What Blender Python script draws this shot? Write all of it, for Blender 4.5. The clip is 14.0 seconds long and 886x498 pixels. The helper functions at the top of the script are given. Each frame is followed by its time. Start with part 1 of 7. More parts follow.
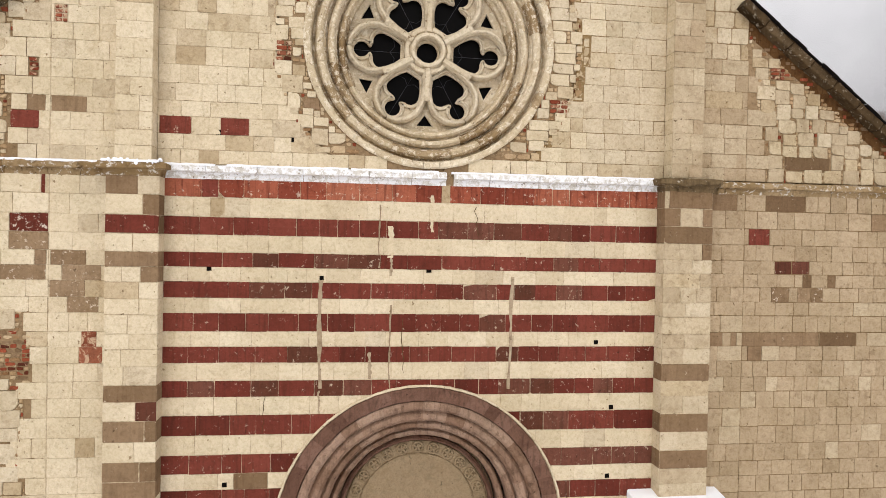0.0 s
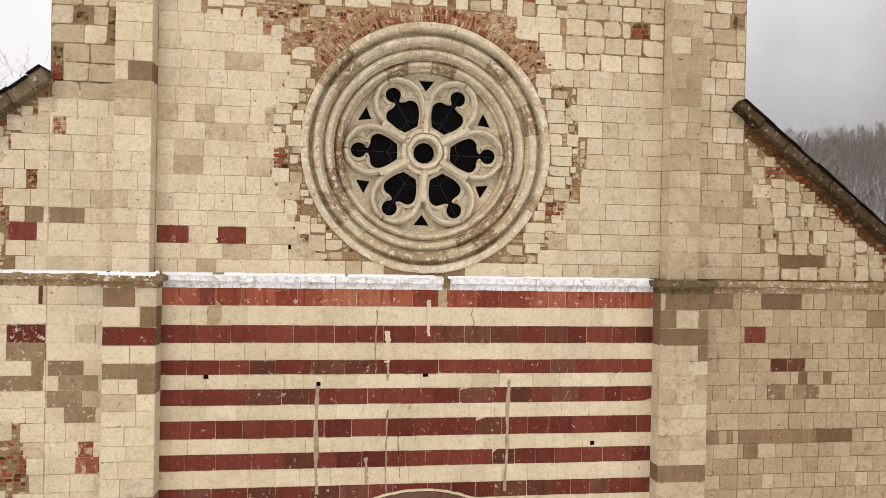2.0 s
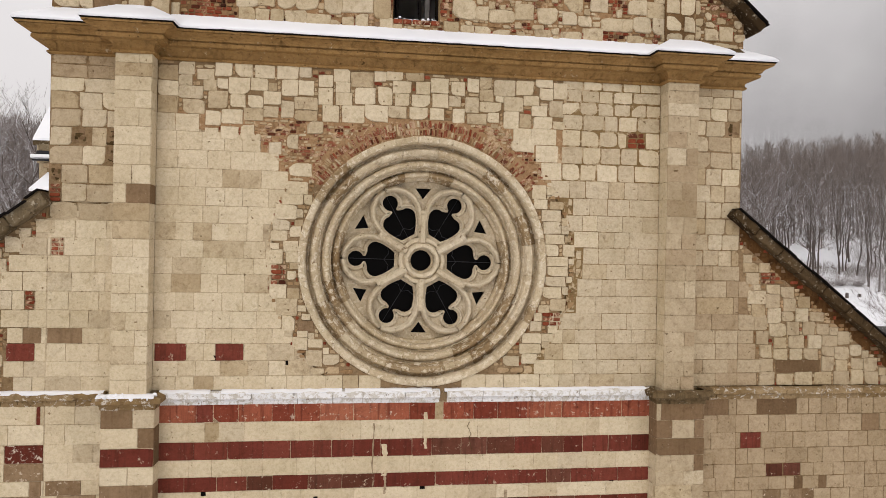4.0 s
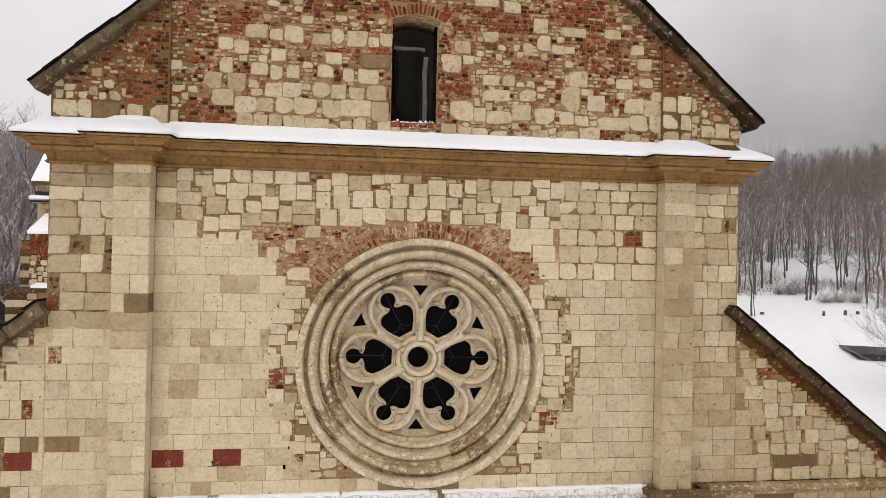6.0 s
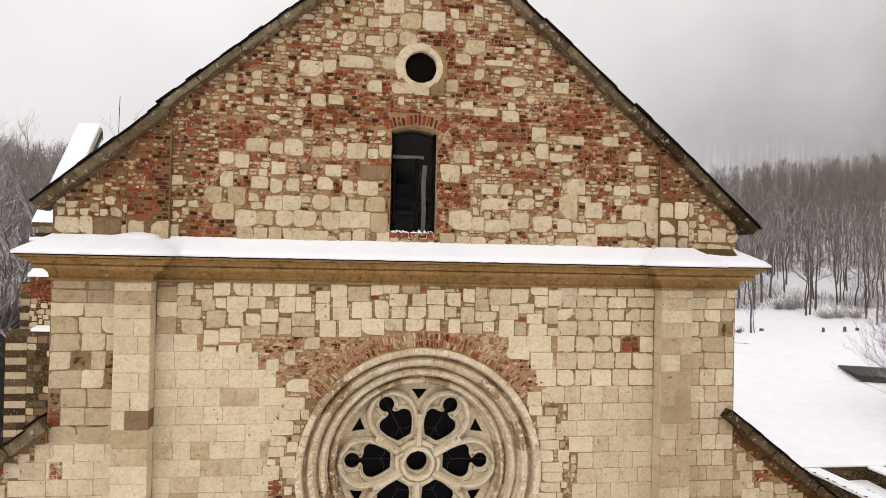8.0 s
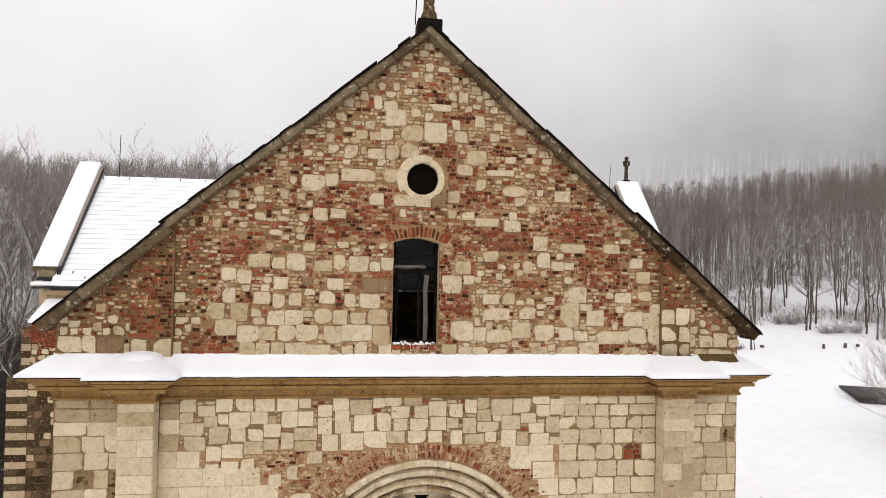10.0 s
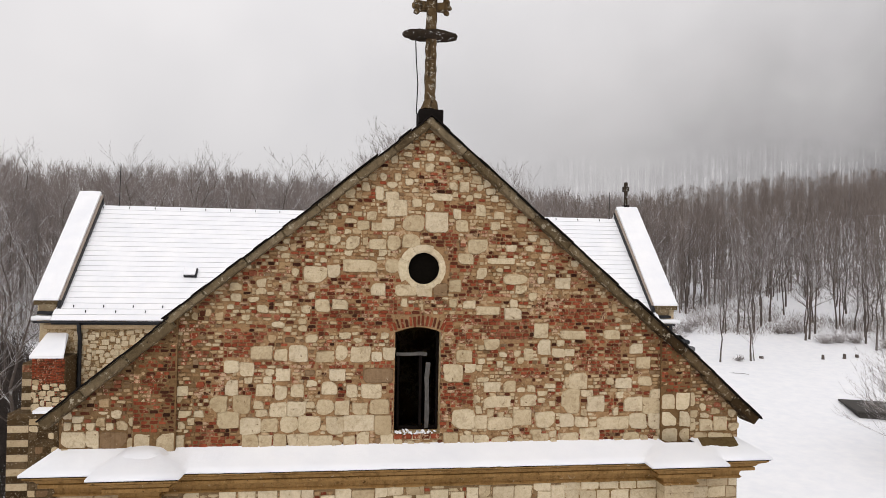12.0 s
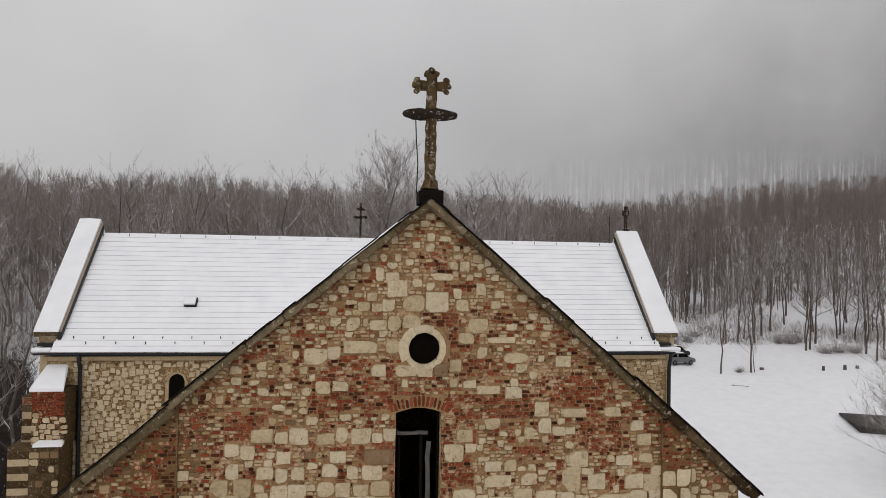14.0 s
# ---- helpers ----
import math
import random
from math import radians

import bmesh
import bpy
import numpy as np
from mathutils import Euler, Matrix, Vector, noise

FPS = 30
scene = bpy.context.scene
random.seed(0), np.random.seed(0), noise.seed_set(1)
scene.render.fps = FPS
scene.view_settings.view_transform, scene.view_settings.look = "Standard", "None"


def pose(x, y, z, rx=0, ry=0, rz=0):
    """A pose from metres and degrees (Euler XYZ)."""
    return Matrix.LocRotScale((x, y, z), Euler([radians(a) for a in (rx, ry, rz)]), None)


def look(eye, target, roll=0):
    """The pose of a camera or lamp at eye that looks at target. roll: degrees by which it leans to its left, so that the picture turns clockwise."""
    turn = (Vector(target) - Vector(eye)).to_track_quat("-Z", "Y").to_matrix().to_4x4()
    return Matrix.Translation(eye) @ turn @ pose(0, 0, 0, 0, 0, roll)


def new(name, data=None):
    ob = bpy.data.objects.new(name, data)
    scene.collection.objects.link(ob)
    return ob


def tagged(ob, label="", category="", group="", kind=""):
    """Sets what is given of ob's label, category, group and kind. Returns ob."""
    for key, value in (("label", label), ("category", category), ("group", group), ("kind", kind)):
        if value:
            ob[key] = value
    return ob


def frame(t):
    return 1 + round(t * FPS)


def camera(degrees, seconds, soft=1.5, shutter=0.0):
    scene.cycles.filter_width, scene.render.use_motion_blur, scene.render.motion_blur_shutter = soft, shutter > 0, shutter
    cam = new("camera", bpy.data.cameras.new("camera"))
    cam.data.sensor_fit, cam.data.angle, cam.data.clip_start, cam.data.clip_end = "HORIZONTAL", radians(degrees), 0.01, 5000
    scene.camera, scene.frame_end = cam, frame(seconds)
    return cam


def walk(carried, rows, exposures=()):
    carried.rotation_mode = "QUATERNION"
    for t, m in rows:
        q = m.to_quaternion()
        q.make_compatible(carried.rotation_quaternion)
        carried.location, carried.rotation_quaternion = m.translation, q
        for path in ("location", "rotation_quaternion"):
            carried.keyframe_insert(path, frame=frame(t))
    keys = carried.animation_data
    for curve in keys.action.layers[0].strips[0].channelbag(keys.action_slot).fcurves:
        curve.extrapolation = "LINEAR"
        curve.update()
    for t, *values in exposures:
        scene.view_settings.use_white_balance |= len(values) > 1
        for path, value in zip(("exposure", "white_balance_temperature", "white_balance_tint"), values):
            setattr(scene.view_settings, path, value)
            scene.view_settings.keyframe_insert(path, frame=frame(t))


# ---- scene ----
cam = camera(64.8, 14.0, 0.4)
PATH = [
    (0, (-1.457, -13.264, 8.256), (-1.191, -11.282, 8.23), 1.1),
    (0.5, (-1.43, -13.274, 8.73), (-1.167, -11.292, 8.705), 1.1),
    (1, (-1.422, -13.277, 9.156), (-1.159, -11.294, 9.135), 1.1),
    (1.5, (-1.45, -13.276, 9.607), (-1.182, -11.294, 9.595), 1.0),
    (2, (-1.439, -13.29, 10.157), (-1.172, -11.308, 10.145), 1.1),
    (2.5, (-1.445, -13.297, 10.676), (-1.177, -11.315, 10.67), 1.1),
    (3, (-1.443, -13.311, 11.239), (-1.174, -11.329, 11.231), 1.1),
    (5.5, (-1.479, -13.363, 13.639), (-1.204, -11.382, 13.649), 1.1),
    (6, (-1.47, -13.371, 14.115), (-1.195, -11.39, 14.128), 1.1),
    (6.5, (-1.487, -13.392, 14.634), (-1.21, -11.412, 14.648), 1.1),
    (7, (-1.486, -13.414, 15.136), (-1.209, -11.433, 15.153), 1.1),
    (7.5, (-1.491, -13.448, 15.648), (-1.215, -11.468, 15.668), 1.1),
    (8, (-1.498, -13.48, 16.18), (-1.223, -11.499, 16.201), 1.2),
    (10.5, (-1.603, -13.544, 18.739), (-1.328, -11.563, 18.772), 1.1),
    (11, (-1.621, -13.57, 19.17), (-1.346, -11.589, 19.203), 1.1),
    (11.5, (-1.656, -13.597, 19.599), (-1.379, -11.617, 19.631), 1.1),
    (12, (-1.668, -13.616, 20.006), (-1.391, -11.636, 20.04), 1.0),
    (12.5, (-1.679, -13.621, 20.423), (-1.402, -11.64, 20.459), 1.0),
    (13, (-1.687, -13.628, 20.835), (-1.411, -11.647, 20.871), 1.0),
    (13.5, (-1.697, -13.643, 21.194), (-1.42, -11.663, 21.232), 1.0),
    (14, (-1.702, -13.634, 21.538), (-1.425, -11.653, 21.578), 0.9),
]
EXPOSURES = [(0.0, -0.04, 6500, 11), (2.0, -0.18, 6600, 11), (3.0, -0.47, 6700, 12), (6.0, -0.46, 6700, 12), (8.0, -0.30, 6700, 12), (11.0, -0.28, 6600, 11), (12.5, -0.62, 6600, 11), (14.0, -0.92, 6550, 10)]
walk(cam, [(t, look(eye, target, roll)) for t, eye, target, roll in PATH], EXPOSURES)

# ---- light: an overcast winter sky ----
world = bpy.data.worlds.new("overcast_sky")
scene.world = world
world.use_nodes = True
wn, wl = world.node_tree.nodes, world.node_tree.links
wn.clear()
SUN_UP, SUN_AROUND = radians(38), radians(200)
sky = wn.new("ShaderNodeTexSky")
sky.sky_type, sky.sun_disc = "NISHITA", False
sky.sun_elevation, sky.sun_rotation = SUN_UP, SUN_AROUND
sky.air_density, sky.dust_density, sky.ozone_density = 1.0, 6.0, 1.0
grey = wn.new("ShaderNodeHueSaturation")
grey.inputs["Saturation"].default_value, grey.inputs["Value"].default_value = 0.1, 1.0
coord = wn.new("ShaderNodeTexCoord")
clouds = wn.new("ShaderNodeTexNoise")
clouds.inputs["Scale"].default_value, clouds.inputs["Detail"].default_value = 2.2, 4
cloud_ramp = wn.new("ShaderNodeValToRGB")
cloud_ramp.color_ramp.elements[0].position, cloud_ramp.color_ramp.elements[0].color = 0.3, (7.6, 7.6, 7.8, 1)
cloud_ramp.color_ramp.elements[1].position, cloud_ramp.color_ramp.elements[1].color = 0.75, (9.6, 9.5, 9.6, 1)
veil = wn.new("ShaderNodeMix")
veil.data_type = "RGBA"
veil.inputs["Factor"].default_value = 0.88
back = wn.new("ShaderNodeBackground")
back.inputs["Strength"].default_value = 0.1
out = wn.new("ShaderNodeOutputWorld")
wl.new(sky.outputs[0], grey.inputs["Color"])
wl.new(coord.outputs["Generated"], clouds.inputs["Vector"])
wl.new(clouds.outputs["Fac"], cloud_ramp.inputs[0])
wl.new(grey.outputs[0], veil.inputs["A"])
wl.new(cloud_ramp.outputs[0], veil.inputs["B"])
split = wn.new("ShaderNodeSeparateXYZ")
wl.new(coord.outputs["Generated"], split.inputs[0])
rise = wn.new("ShaderNodeValToRGB")
rise.color_ramp.interpolation = "EASE"
rise.color_ramp.elements[0].position, rise.color_ramp.elements[0].color = 0.0, (1.24, 1.235, 1.235, 1)
rise.color_ramp.elements[1].position, rise.color_ramp.elements[1].color = 0.9, (1.75, 1.75, 1.77, 1)
wl.new(split.outputs["Z"], rise.inputs[0])
dome = wn.new("ShaderNodeMix")
dome.data_type, dome.blend_type = "RGBA", "MULTIPLY"
dome.inputs["Factor"].default_value = 1.0
wl.new(veil.outputs["Result"], dome.inputs["A"])
wl.new(rise.outputs[0], dome.inputs["B"])
wl.new(dome.outputs["Result"], back.inputs["Color"])
wl.new(back.outputs[0], out.inputs[0])

sun = new("sun", bpy.data.lights.new("sun", "SUN"))
sun.data.energy, sun.data.angle, sun.data.color = 0.7, radians(30), (1.0, 0.96, 0.9)
sun.matrix_world = look((-20, -45, 42), (0, 0, 8))

# ---- materials ----
class Nodes:
    """A small helper to chain shader nodes."""

    def __init__(self, name):
        self.mat = bpy.data.materials.new(name)
        self.mat.use_nodes = True
        self.tree = self.mat.node_tree
        self.bsdf = self.tree.nodes["Principled BSDF"]
        self.place = self.add("ShaderNodeNewGeometry").outputs["Position"]

    def add(self, kind, **given):
        n = self.tree.nodes.new(kind)
        for k, v in given.items():
            n.inputs[k].default_value = v
        return n

    def link(self, a, b):
        self.tree.links.new(a, b)

    def noise(self, scale, detail=4, rough=0.6, distort=0.0, vector=None):
        n = self.add("ShaderNodeTexNoise", Scale=scale, Detail=detail, Roughness=rough, Distortion=distort)
        self.link(vector or self.place, n.inputs["Vector"])
        return n.outputs["Fac"]

    def ramp(self, fac, *stops):
        n = self.add("ShaderNodeValToRGB")
        els = n.color_ramp.elements
        while len(els) < len(stops):
            els.new(0.5)
        for e, (p, c) in zip(els, stops):
            e.position = p
            e.color = (*c, 1) if isinstance(c, tuple) else (c, c, c, 1)
        self.link(fac, n.inputs[0])
        return n.outputs[0]

    def mix(self, fac, a, b, blend="MIX"):
        n = self.add("ShaderNodeMix")
        n.data_type, n.blend_type = "RGBA", blend
        for key, v in (("Factor", fac), ("A", a), ("B", b)):
            if isinstance(v, (int, float)):
                n.inputs[key].default_value = v
            elif isinstance(v, tuple):
                n.inputs[key].default_value = (*v, 1)
            else:
                self.link(v, n.inputs[key])
        return n.outputs["Result"]

    def math(self, op, a, b=0.0):
        n = self.add("ShaderNodeMath")
        n.operation = op
        for i, v in enumerate((a, b)):
            if isinstance(v, (int, float)):
                n.inputs[i].default_value = v
            else:
                self.link(v, n.inputs[i])
        return n.outputs[0]

    def lot(self):
        """A random number for each object and each loose piece of a mesh."""
        a = self.add("ShaderNodeObjectInfo").outputs["Random"]
        b = self.add("ShaderNodeNewGeometry").outputs["Random Per Island"]
        return self.math("FRACT", self.math("ADD", a, self.math("MULTIPLY", b, 7.3)))

    def up(self):
        geo = self.add("ShaderNodeNewGeometry")
        split = self.add("ShaderNodeSeparateXYZ")
        self.link(geo.outputs["Normal"], split.inputs[0])
        return split.outputs["Z"]

    def done(self, colour, rough=0.9, bump=None, strength=0.3, distance=0.01):
        if isinstance(colour, tuple):
            self.bsdf.inputs["Base Color"].default_value = (*colour, 1)
        else:
            self.link(colour, self.bsdf.inputs["Base Color"])
        if isinstance(rough, (int, float)):
            self.bsdf.inputs["Roughness"].default_value = rough
        else:
            self.link(rough, self.bsdf.inputs["Roughness"])
        if bump is not None:
            b = self.add("ShaderNodeBump", Strength=strength, Distance=distance)
            self.link(bump, b.inputs["Height"])
            self.link(b.outputs[0], self.bsdf.inputs["Normal"])
        return self.mat


def rich(c, k=1.13):
    """A colour drawn a little away from grey."""
    g = (c[0] + c[1] + c[2]) / 3
    return tuple(max(0.004, g + (v - g) * k) for v in c)


def stone_material(name, dark, mid, light, stain=(0.10, 0.08, 0.05), stained=0.35, pits=0.5, streak=0.0, pale=None, flake=0.66, lime=None):
    n = Nodes(name)
    dark, mid, light, stain = (rich(c) for c in (dark, mid, light, stain))
    n.bsdf.inputs["Specular IOR Level"].default_value = 0.08
    base = n.ramp(n.lot(), (0.0, dark), (0.35, mid), (0.75, light), (1.0, mid))
    broad = n.noise(1.3, 5, 0.65)
    base = n.mix(n.ramp(broad, (0.35, 0.0), (0.75, 0.55)), base, n.mix(0.5, base, dark))
    weather = n.noise(0.55, 4, 0.6, 0.4)
    base = n.mix(n.ramp(weather, (0.46, 0.0), (0.68, 0.8)), base, n.mix(1.0, base, (0.85, 0.845, 0.80), "MULTIPLY"))
    base = n.mix(n.ramp(n.noise(3.4, 5, 0.65, 0.8), (0.56, 0.0), (0.70, 0.55)), base, n.mix(1.0, base, (0.80, 0.76, 0.68), "MULTIPLY"))
    grain = n.noise(38, 5, 0.7)
    base = n.mix(n.ramp(grain, (0.3, 0.12), (0.62, 0.0)), base, stain)
    skin = n.noise(14, 6, 0.78, 0.3)
    base = n.mix(n.ramp(skin, (0.36, 0.7), (0.54, 0.0)), base, n.mix(1.0, base, (0.78, 0.74, 0.67), "MULTIPLY"))
    cloud = n.noise(2.6, 6, 0.7, 0.3)
    base = n.mix(n.math("MULTIPLY", n.ramp(cloud, (0.45, 0.0), (0.7, 1.0)), stained * 0.55), base, n.mix(0.5, base, stain))
    mid_stain = n.noise(6.5, 6, 0.7, 0.6)
    base = n.mix(n.math("MULTIPLY", n.ramp(mid_stain, (0.52, 0.0), (0.78, 1.0)), stained), base, stain)
    if pale:
        flakes = n.noise(9, 6, 0.75, 0.4)
        base = n.mix(n.ramp(flakes, (flake, 0.0), (flake + 0.05, 0.85)), base, pale)
    if streak:
        mapping = n.add("ShaderNodeMapping")
        mapping.inputs["Scale"].default_value = (14, 14, 1.0)
        n.link(n.place, mapping.inputs["Vector"])
        drip = n.noise(1.0, 4, 0.6, 0.0, mapping.outputs[0])
        base = n.mix(n.math("MULTIPLY", n.ramp(drip, (0.5, 0.0), (0.72, 1.0)), streak), base, stain)
    pit = n.ramp(n.noise(34, 3, 0.55), (0.25, 0.0), (0.33, 1.0))
    base = n.mix(n.math("MULTIPLY", n.math("SUBTRACT", 1.0, pit), pits * 0.55), base, stain)
    pock = n.ramp(n.noise(11, 3, 0.6, 0.2), (0.29, 0.0), (0.325, 1.0))
    base = n.mix(n.math("MULTIPLY", n.math("SUBTRACT", 1.0, pock), 0.75), base, stain)
    if lime:
        # lime pointing smeared over stones and joints alike, and bare dark crumbs where it has fallen out
        colour, reach = lime
        smear = n.math("ADD", n.math("MULTIPLY", n.noise(6.0, 7, 0.72, 0.9), 0.7), n.math("MULTIPLY", n.noise(1.1, 3, 0.5), 0.3))
        base = n.mix(n.ramp(smear, (reach, 0.0), (reach + 0.045, 0.8)), base, rich(colour))
        crumb = n.noise(9.0, 6, 0.75, 0.7)
        base = n.mix(n.ramp(crumb, (0.29, 0.7), (0.36, 0.0)), base, stain)
    height = n.math("ADD", n.noise(16, 6, 0.65), n.math("ADD", n.math("MULTIPLY", pit, 0.3), n.math("MULTIPLY", pock, 0.4)))
    return n.done(base, n.ramp(grain, (0.3, 0.85), (0.7, 0.97)), height, 1.0, 0.032)


def snow_material():
    n = Nodes("snow")
    tint = n.ramp(n.noise(0.8, 4), (0.3, (0.80, 0.81, 0.84)), (0.7, (0.88, 0.88, 0.89)))
    n.bsdf.inputs["Subsurface Weight"].default_value = 0.0
    return n.done(tint, 0.7, n.math("ADD", n.noise(5, 5), n.math("MULTIPLY", n.noise(60, 2), 0.15)), 0.35, 0.03)


CREAM = stone_material("cream_limestone", (0.61, 0.515, 0.368), (0.672, 0.572, 0.414), (0.715, 0.62, 0.463), (0.20, 0.125, 0.062), stained=0.36, pits=0.4)
TAN = stone_material("tan_weathered_limestone", (0.375, 0.29, 0.192), (0.425, 0.331, 0.222), (0.475, 0.375, 0.258), (0.11, 0.06, 0.026), stained=0.6, pits=0.6)
BUFF = stone_material("buff_flank_limestone", (0.455, 0.365, 0.25), (0.50, 0.408, 0.285), (0.545, 0.45, 0.32), (0.12, 0.068, 0.03), stained=0.55, pits=0.6)
WARM = stone_material("warm_buff_limestone", (0.54, 0.45, 0.32), (0.595, 0.502, 0.365), (0.635, 0.545, 0.405), (0.15, 0.087, 0.038), stained=0.5, pits=0.5)
POINTING = stone_material("cream_lime_pointing", (0.53, 0.435, 0.305), (0.57, 0.47, 0.335), (0.60, 0.50, 0.36), (0.10, 0.055, 0.024), stained=1.3, pits=0.5)
FROSTED = stone_material("frost_whitened_ledge_stone", (0.62, 0.585, 0.53), (0.70, 0.67, 0.62), (0.76, 0.735, 0.69), (0.17, 0.115, 0.07), stained=0.45, pits=0.5, pale=(0.84, 0.835, 0.83), flake=0.46)
# one dark brown for wet tiles, eroded spots and the painted shade of cracks
DARK_BROWN = stone_material("moss_dark_ledge_stone", (0.055, 0.035, 0.016), (0.085, 0.055, 0.026), (0.13, 0.09, 0.045), (0.03, 0.018, 0.008), 0.6, 0.5, 0.4)
RING = stone_material("rose_ring_limestone", (0.55, 0.45, 0.31), (0.63, 0.53, 0.38), (0.70, 0.605, 0.455), (0.16, 0.092, 0.042), 0.6, 0.6, 0.0, (0.74, 0.65, 0.495), 0.53)
RING_BROWN = stone_material("brown_weathered_ring_stone", (0.28, 0.195, 0.11), (0.37, 0.275, 0.168), (0.46, 0.36, 0.235), (0.09, 0.048, 0.02), 0.9, 0.7, 0.0, (0.70, 0.61, 0.465), 0.52)
TRACERY = stone_material("tracery_limestone", (0.62, 0.53, 0.39), (0.675, 0.585, 0.44), (0.715, 0.63, 0.49), (0.14, 0.08, 0.035), stained=0.6, pits=0.6)
CREAM_OLD = stone_material("weathered_limestone", (0.43, 0.335, 0.215), (0.54, 0.438, 0.298), (0.635, 0.538, 0.392), (0.14, 0.08, 0.03), stained=0.7, pits=0.7)
RED = stone_material("red_sandstone", (0.105, 0.028, 0.020), (0.155, 0.041, 0.030), (0.205, 0.060, 0.044), (0.04, 0.017, 0.011), 0.45, 0.3, 0.45, (0.52, 0.40, 0.29), 0.61)
ORANGE = stone_material("orange_red_sandstone", (0.19, 0.05, 0.033), (0.315, 0.098, 0.062), (0.42, 0.165, 0.105), (0.085, 0.022, 0.015), 0.8, 0.3, 0.85, (0.58, 0.45, 0.34), 0.585)
RED_BROWN = stone_material("brown_red_sandstone", (0.098, 0.038, 0.025), (0.132, 0.050, 0.034), (0.168, 0.070, 0.050), (0.035, 0.018, 0.011), 0.45, 0.4, 0.45, (0.50, 0.39, 0.28), 0.59)
BROWN = stone_material("brown_sandstone", (0.165, 0.107, 0.063), (0.228, 0.152, 0.092), (0.295, 0.205, 0.13), (0.07, 0.04, 0.02), 0.5, 0.4, 0.3, (0.58, 0.48, 0.36), 0.63)
BRICK = stone_material("red_brick", (0.075, 0.026, 0.016), (0.225, 0.058, 0.034), (0.34, 0.10, 0.058), (0.05, 0.020, 0.011), 0.6, 0.4, 0.0, None, 0.66, ((0.54, 0.38, 0.255), 0.555))
BRICK_LIMED = stone_material("lime_smeared_brick", (0.125, 0.05, 0.03), (0.245, 0.085, 0.052), (0.34, 0.135, 0.085), (0.06, 0.026, 0.014), 0.6, 0.5, 0.0, None, 0.66, ((0.53, 0.39, 0.265), 0.50))
BRICK_DARK = stone_material("burnt_dark_brick", (0.032, 0.014, 0.009), (0.07, 0.027, 0.017), (0.12, 0.042, 0.025), (0.02, 0.010, 0.006), 0.6, 0.4, 0.0, None, 0.66, ((0.44, 0.30, 0.19), 0.58))
RUBBLE = stone_material("small_rubble_stone", (0.22, 0.12, 0.062), (0.41, 0.285, 0.165), (0.61, 0.485, 0.325), (0.085, 0.044, 0.02), 0.5, 0.5, 0.0, None, 0.66, ((0.45, 0.305, 0.185), 0.56))
MORTAR = stone_material("lime_mortar", (0.25, 0.172, 0.10), (0.285, 0.20, 0.12), (0.32, 0.228, 0.14), (0.05, 0.027, 0.012), stained=0.75, pits=0.9, pale=(0.45, 0.345, 0.22), flake=0.6)
MORTAR_PINK = stone_material("brick_dust_mortar", (0.335, 0.21, 0.118), (0.375, 0.24, 0.138), (0.415, 0.275, 0.162), (0.06, 0.027, 0.013), 0.7, 0.9, 0.0, None, 0.66, ((0.55, 0.42, 0.28), 0.54))
MORTAR_RED = stone_material("earthy_red_mortar", (0.295, 0.182, 0.10), (0.34, 0.215, 0.12), (0.385, 0.25, 0.145), (0.05, 0.022, 0.010), 0.8, 0.9, 0.0, None, 0.66, ((0.52, 0.385, 0.25), 0.545))
GABLE_STONE = stone_material("rough_gable_limestone", (0.505, 0.41, 0.275), (0.59, 0.49, 0.342), (0.655, 0.56, 0.41), (0.15, 0.082, 0.036), stained=0.8, pits=0.8)
MORTAR_BROWN = stone_material("brown_earthy_mortar", (0.165, 0.098, 0.05), (0.20, 0.125, 0.066), (0.24, 0.155, 0.086), (0.035, 0.018, 0.008), 0.8, 0.9, 0.0, None, 0.66, ((0.33, 0.225, 0.13), 0.57))
MORTAR_GREY = stone_material("grey_beige_scar_mortar", (0.33, 0.255, 0.175), (0.40, 0.315, 0.22), (0.47, 0.38, 0.275), (0.12, 0.07, 0.035), 0.8, 0.9)
MORTAR_PALE = stone_material("patchy_pale_pointing", (0.25, 0.17, 0.088), (0.30, 0.21, 0.115), (0.35, 0.25, 0.143), (0.06, 0.032, 0.014), 0.9, 0.6, 0.0, None, 0.66, ((0.52, 0.42, 0.285), 0.51))
CORNICE = stone_material("ochre_cornice_stone", (0.24, 0.137, 0.055), (0.345, 0.213, 0.097), (0.455, 0.305, 0.16), (0.055, 0.027, 0.009), 0.9, 0.5, 0.25, (0.56, 0.45, 0.30), 0.63)
PORTAL = stone_material("purple_grey_portal_stone", (0.235, 0.148, 0.102), (0.32, 0.213, 0.154), (0.405, 0.288, 0.216), (0.06, 0.033, 0.022), 1.0, 0.5, 0.5)
PORTAL_DARK = stone_material("dark_plum_portal_stone", (0.135, 0.074, 0.053), (0.18, 0.102, 0.074), (0.23, 0.138, 0.104), (0.045, 0.023, 0.015), 0.7, 0.5, 0.55)
TYMPANUM = stone_material("tan_tympanum_stone", (0.27, 0.198, 0.125), (0.30, 0.224, 0.143), (0.33, 0.25, 0.162), stained=0.5)
COPING = stone_material("lichen_mottled_coping", (0.095, 0.068, 0.039), (0.165, 0.125, 0.077), (0.27, 0.215, 0.145), (0.02, 0.013, 0.008), 1.0, 0.6, 0.3, (0.44, 0.38, 0.28), 0.57)
CROSS = stone_material("weathered_cross_stone", (0.085, 0.055, 0.028), (0.13, 0.09, 0.05), (0.19, 0.14, 0.085), (0.014, 0.009, 0.006), 1.3, 0.7, 1.0, (0.46, 0.42, 0.34), 0.56)
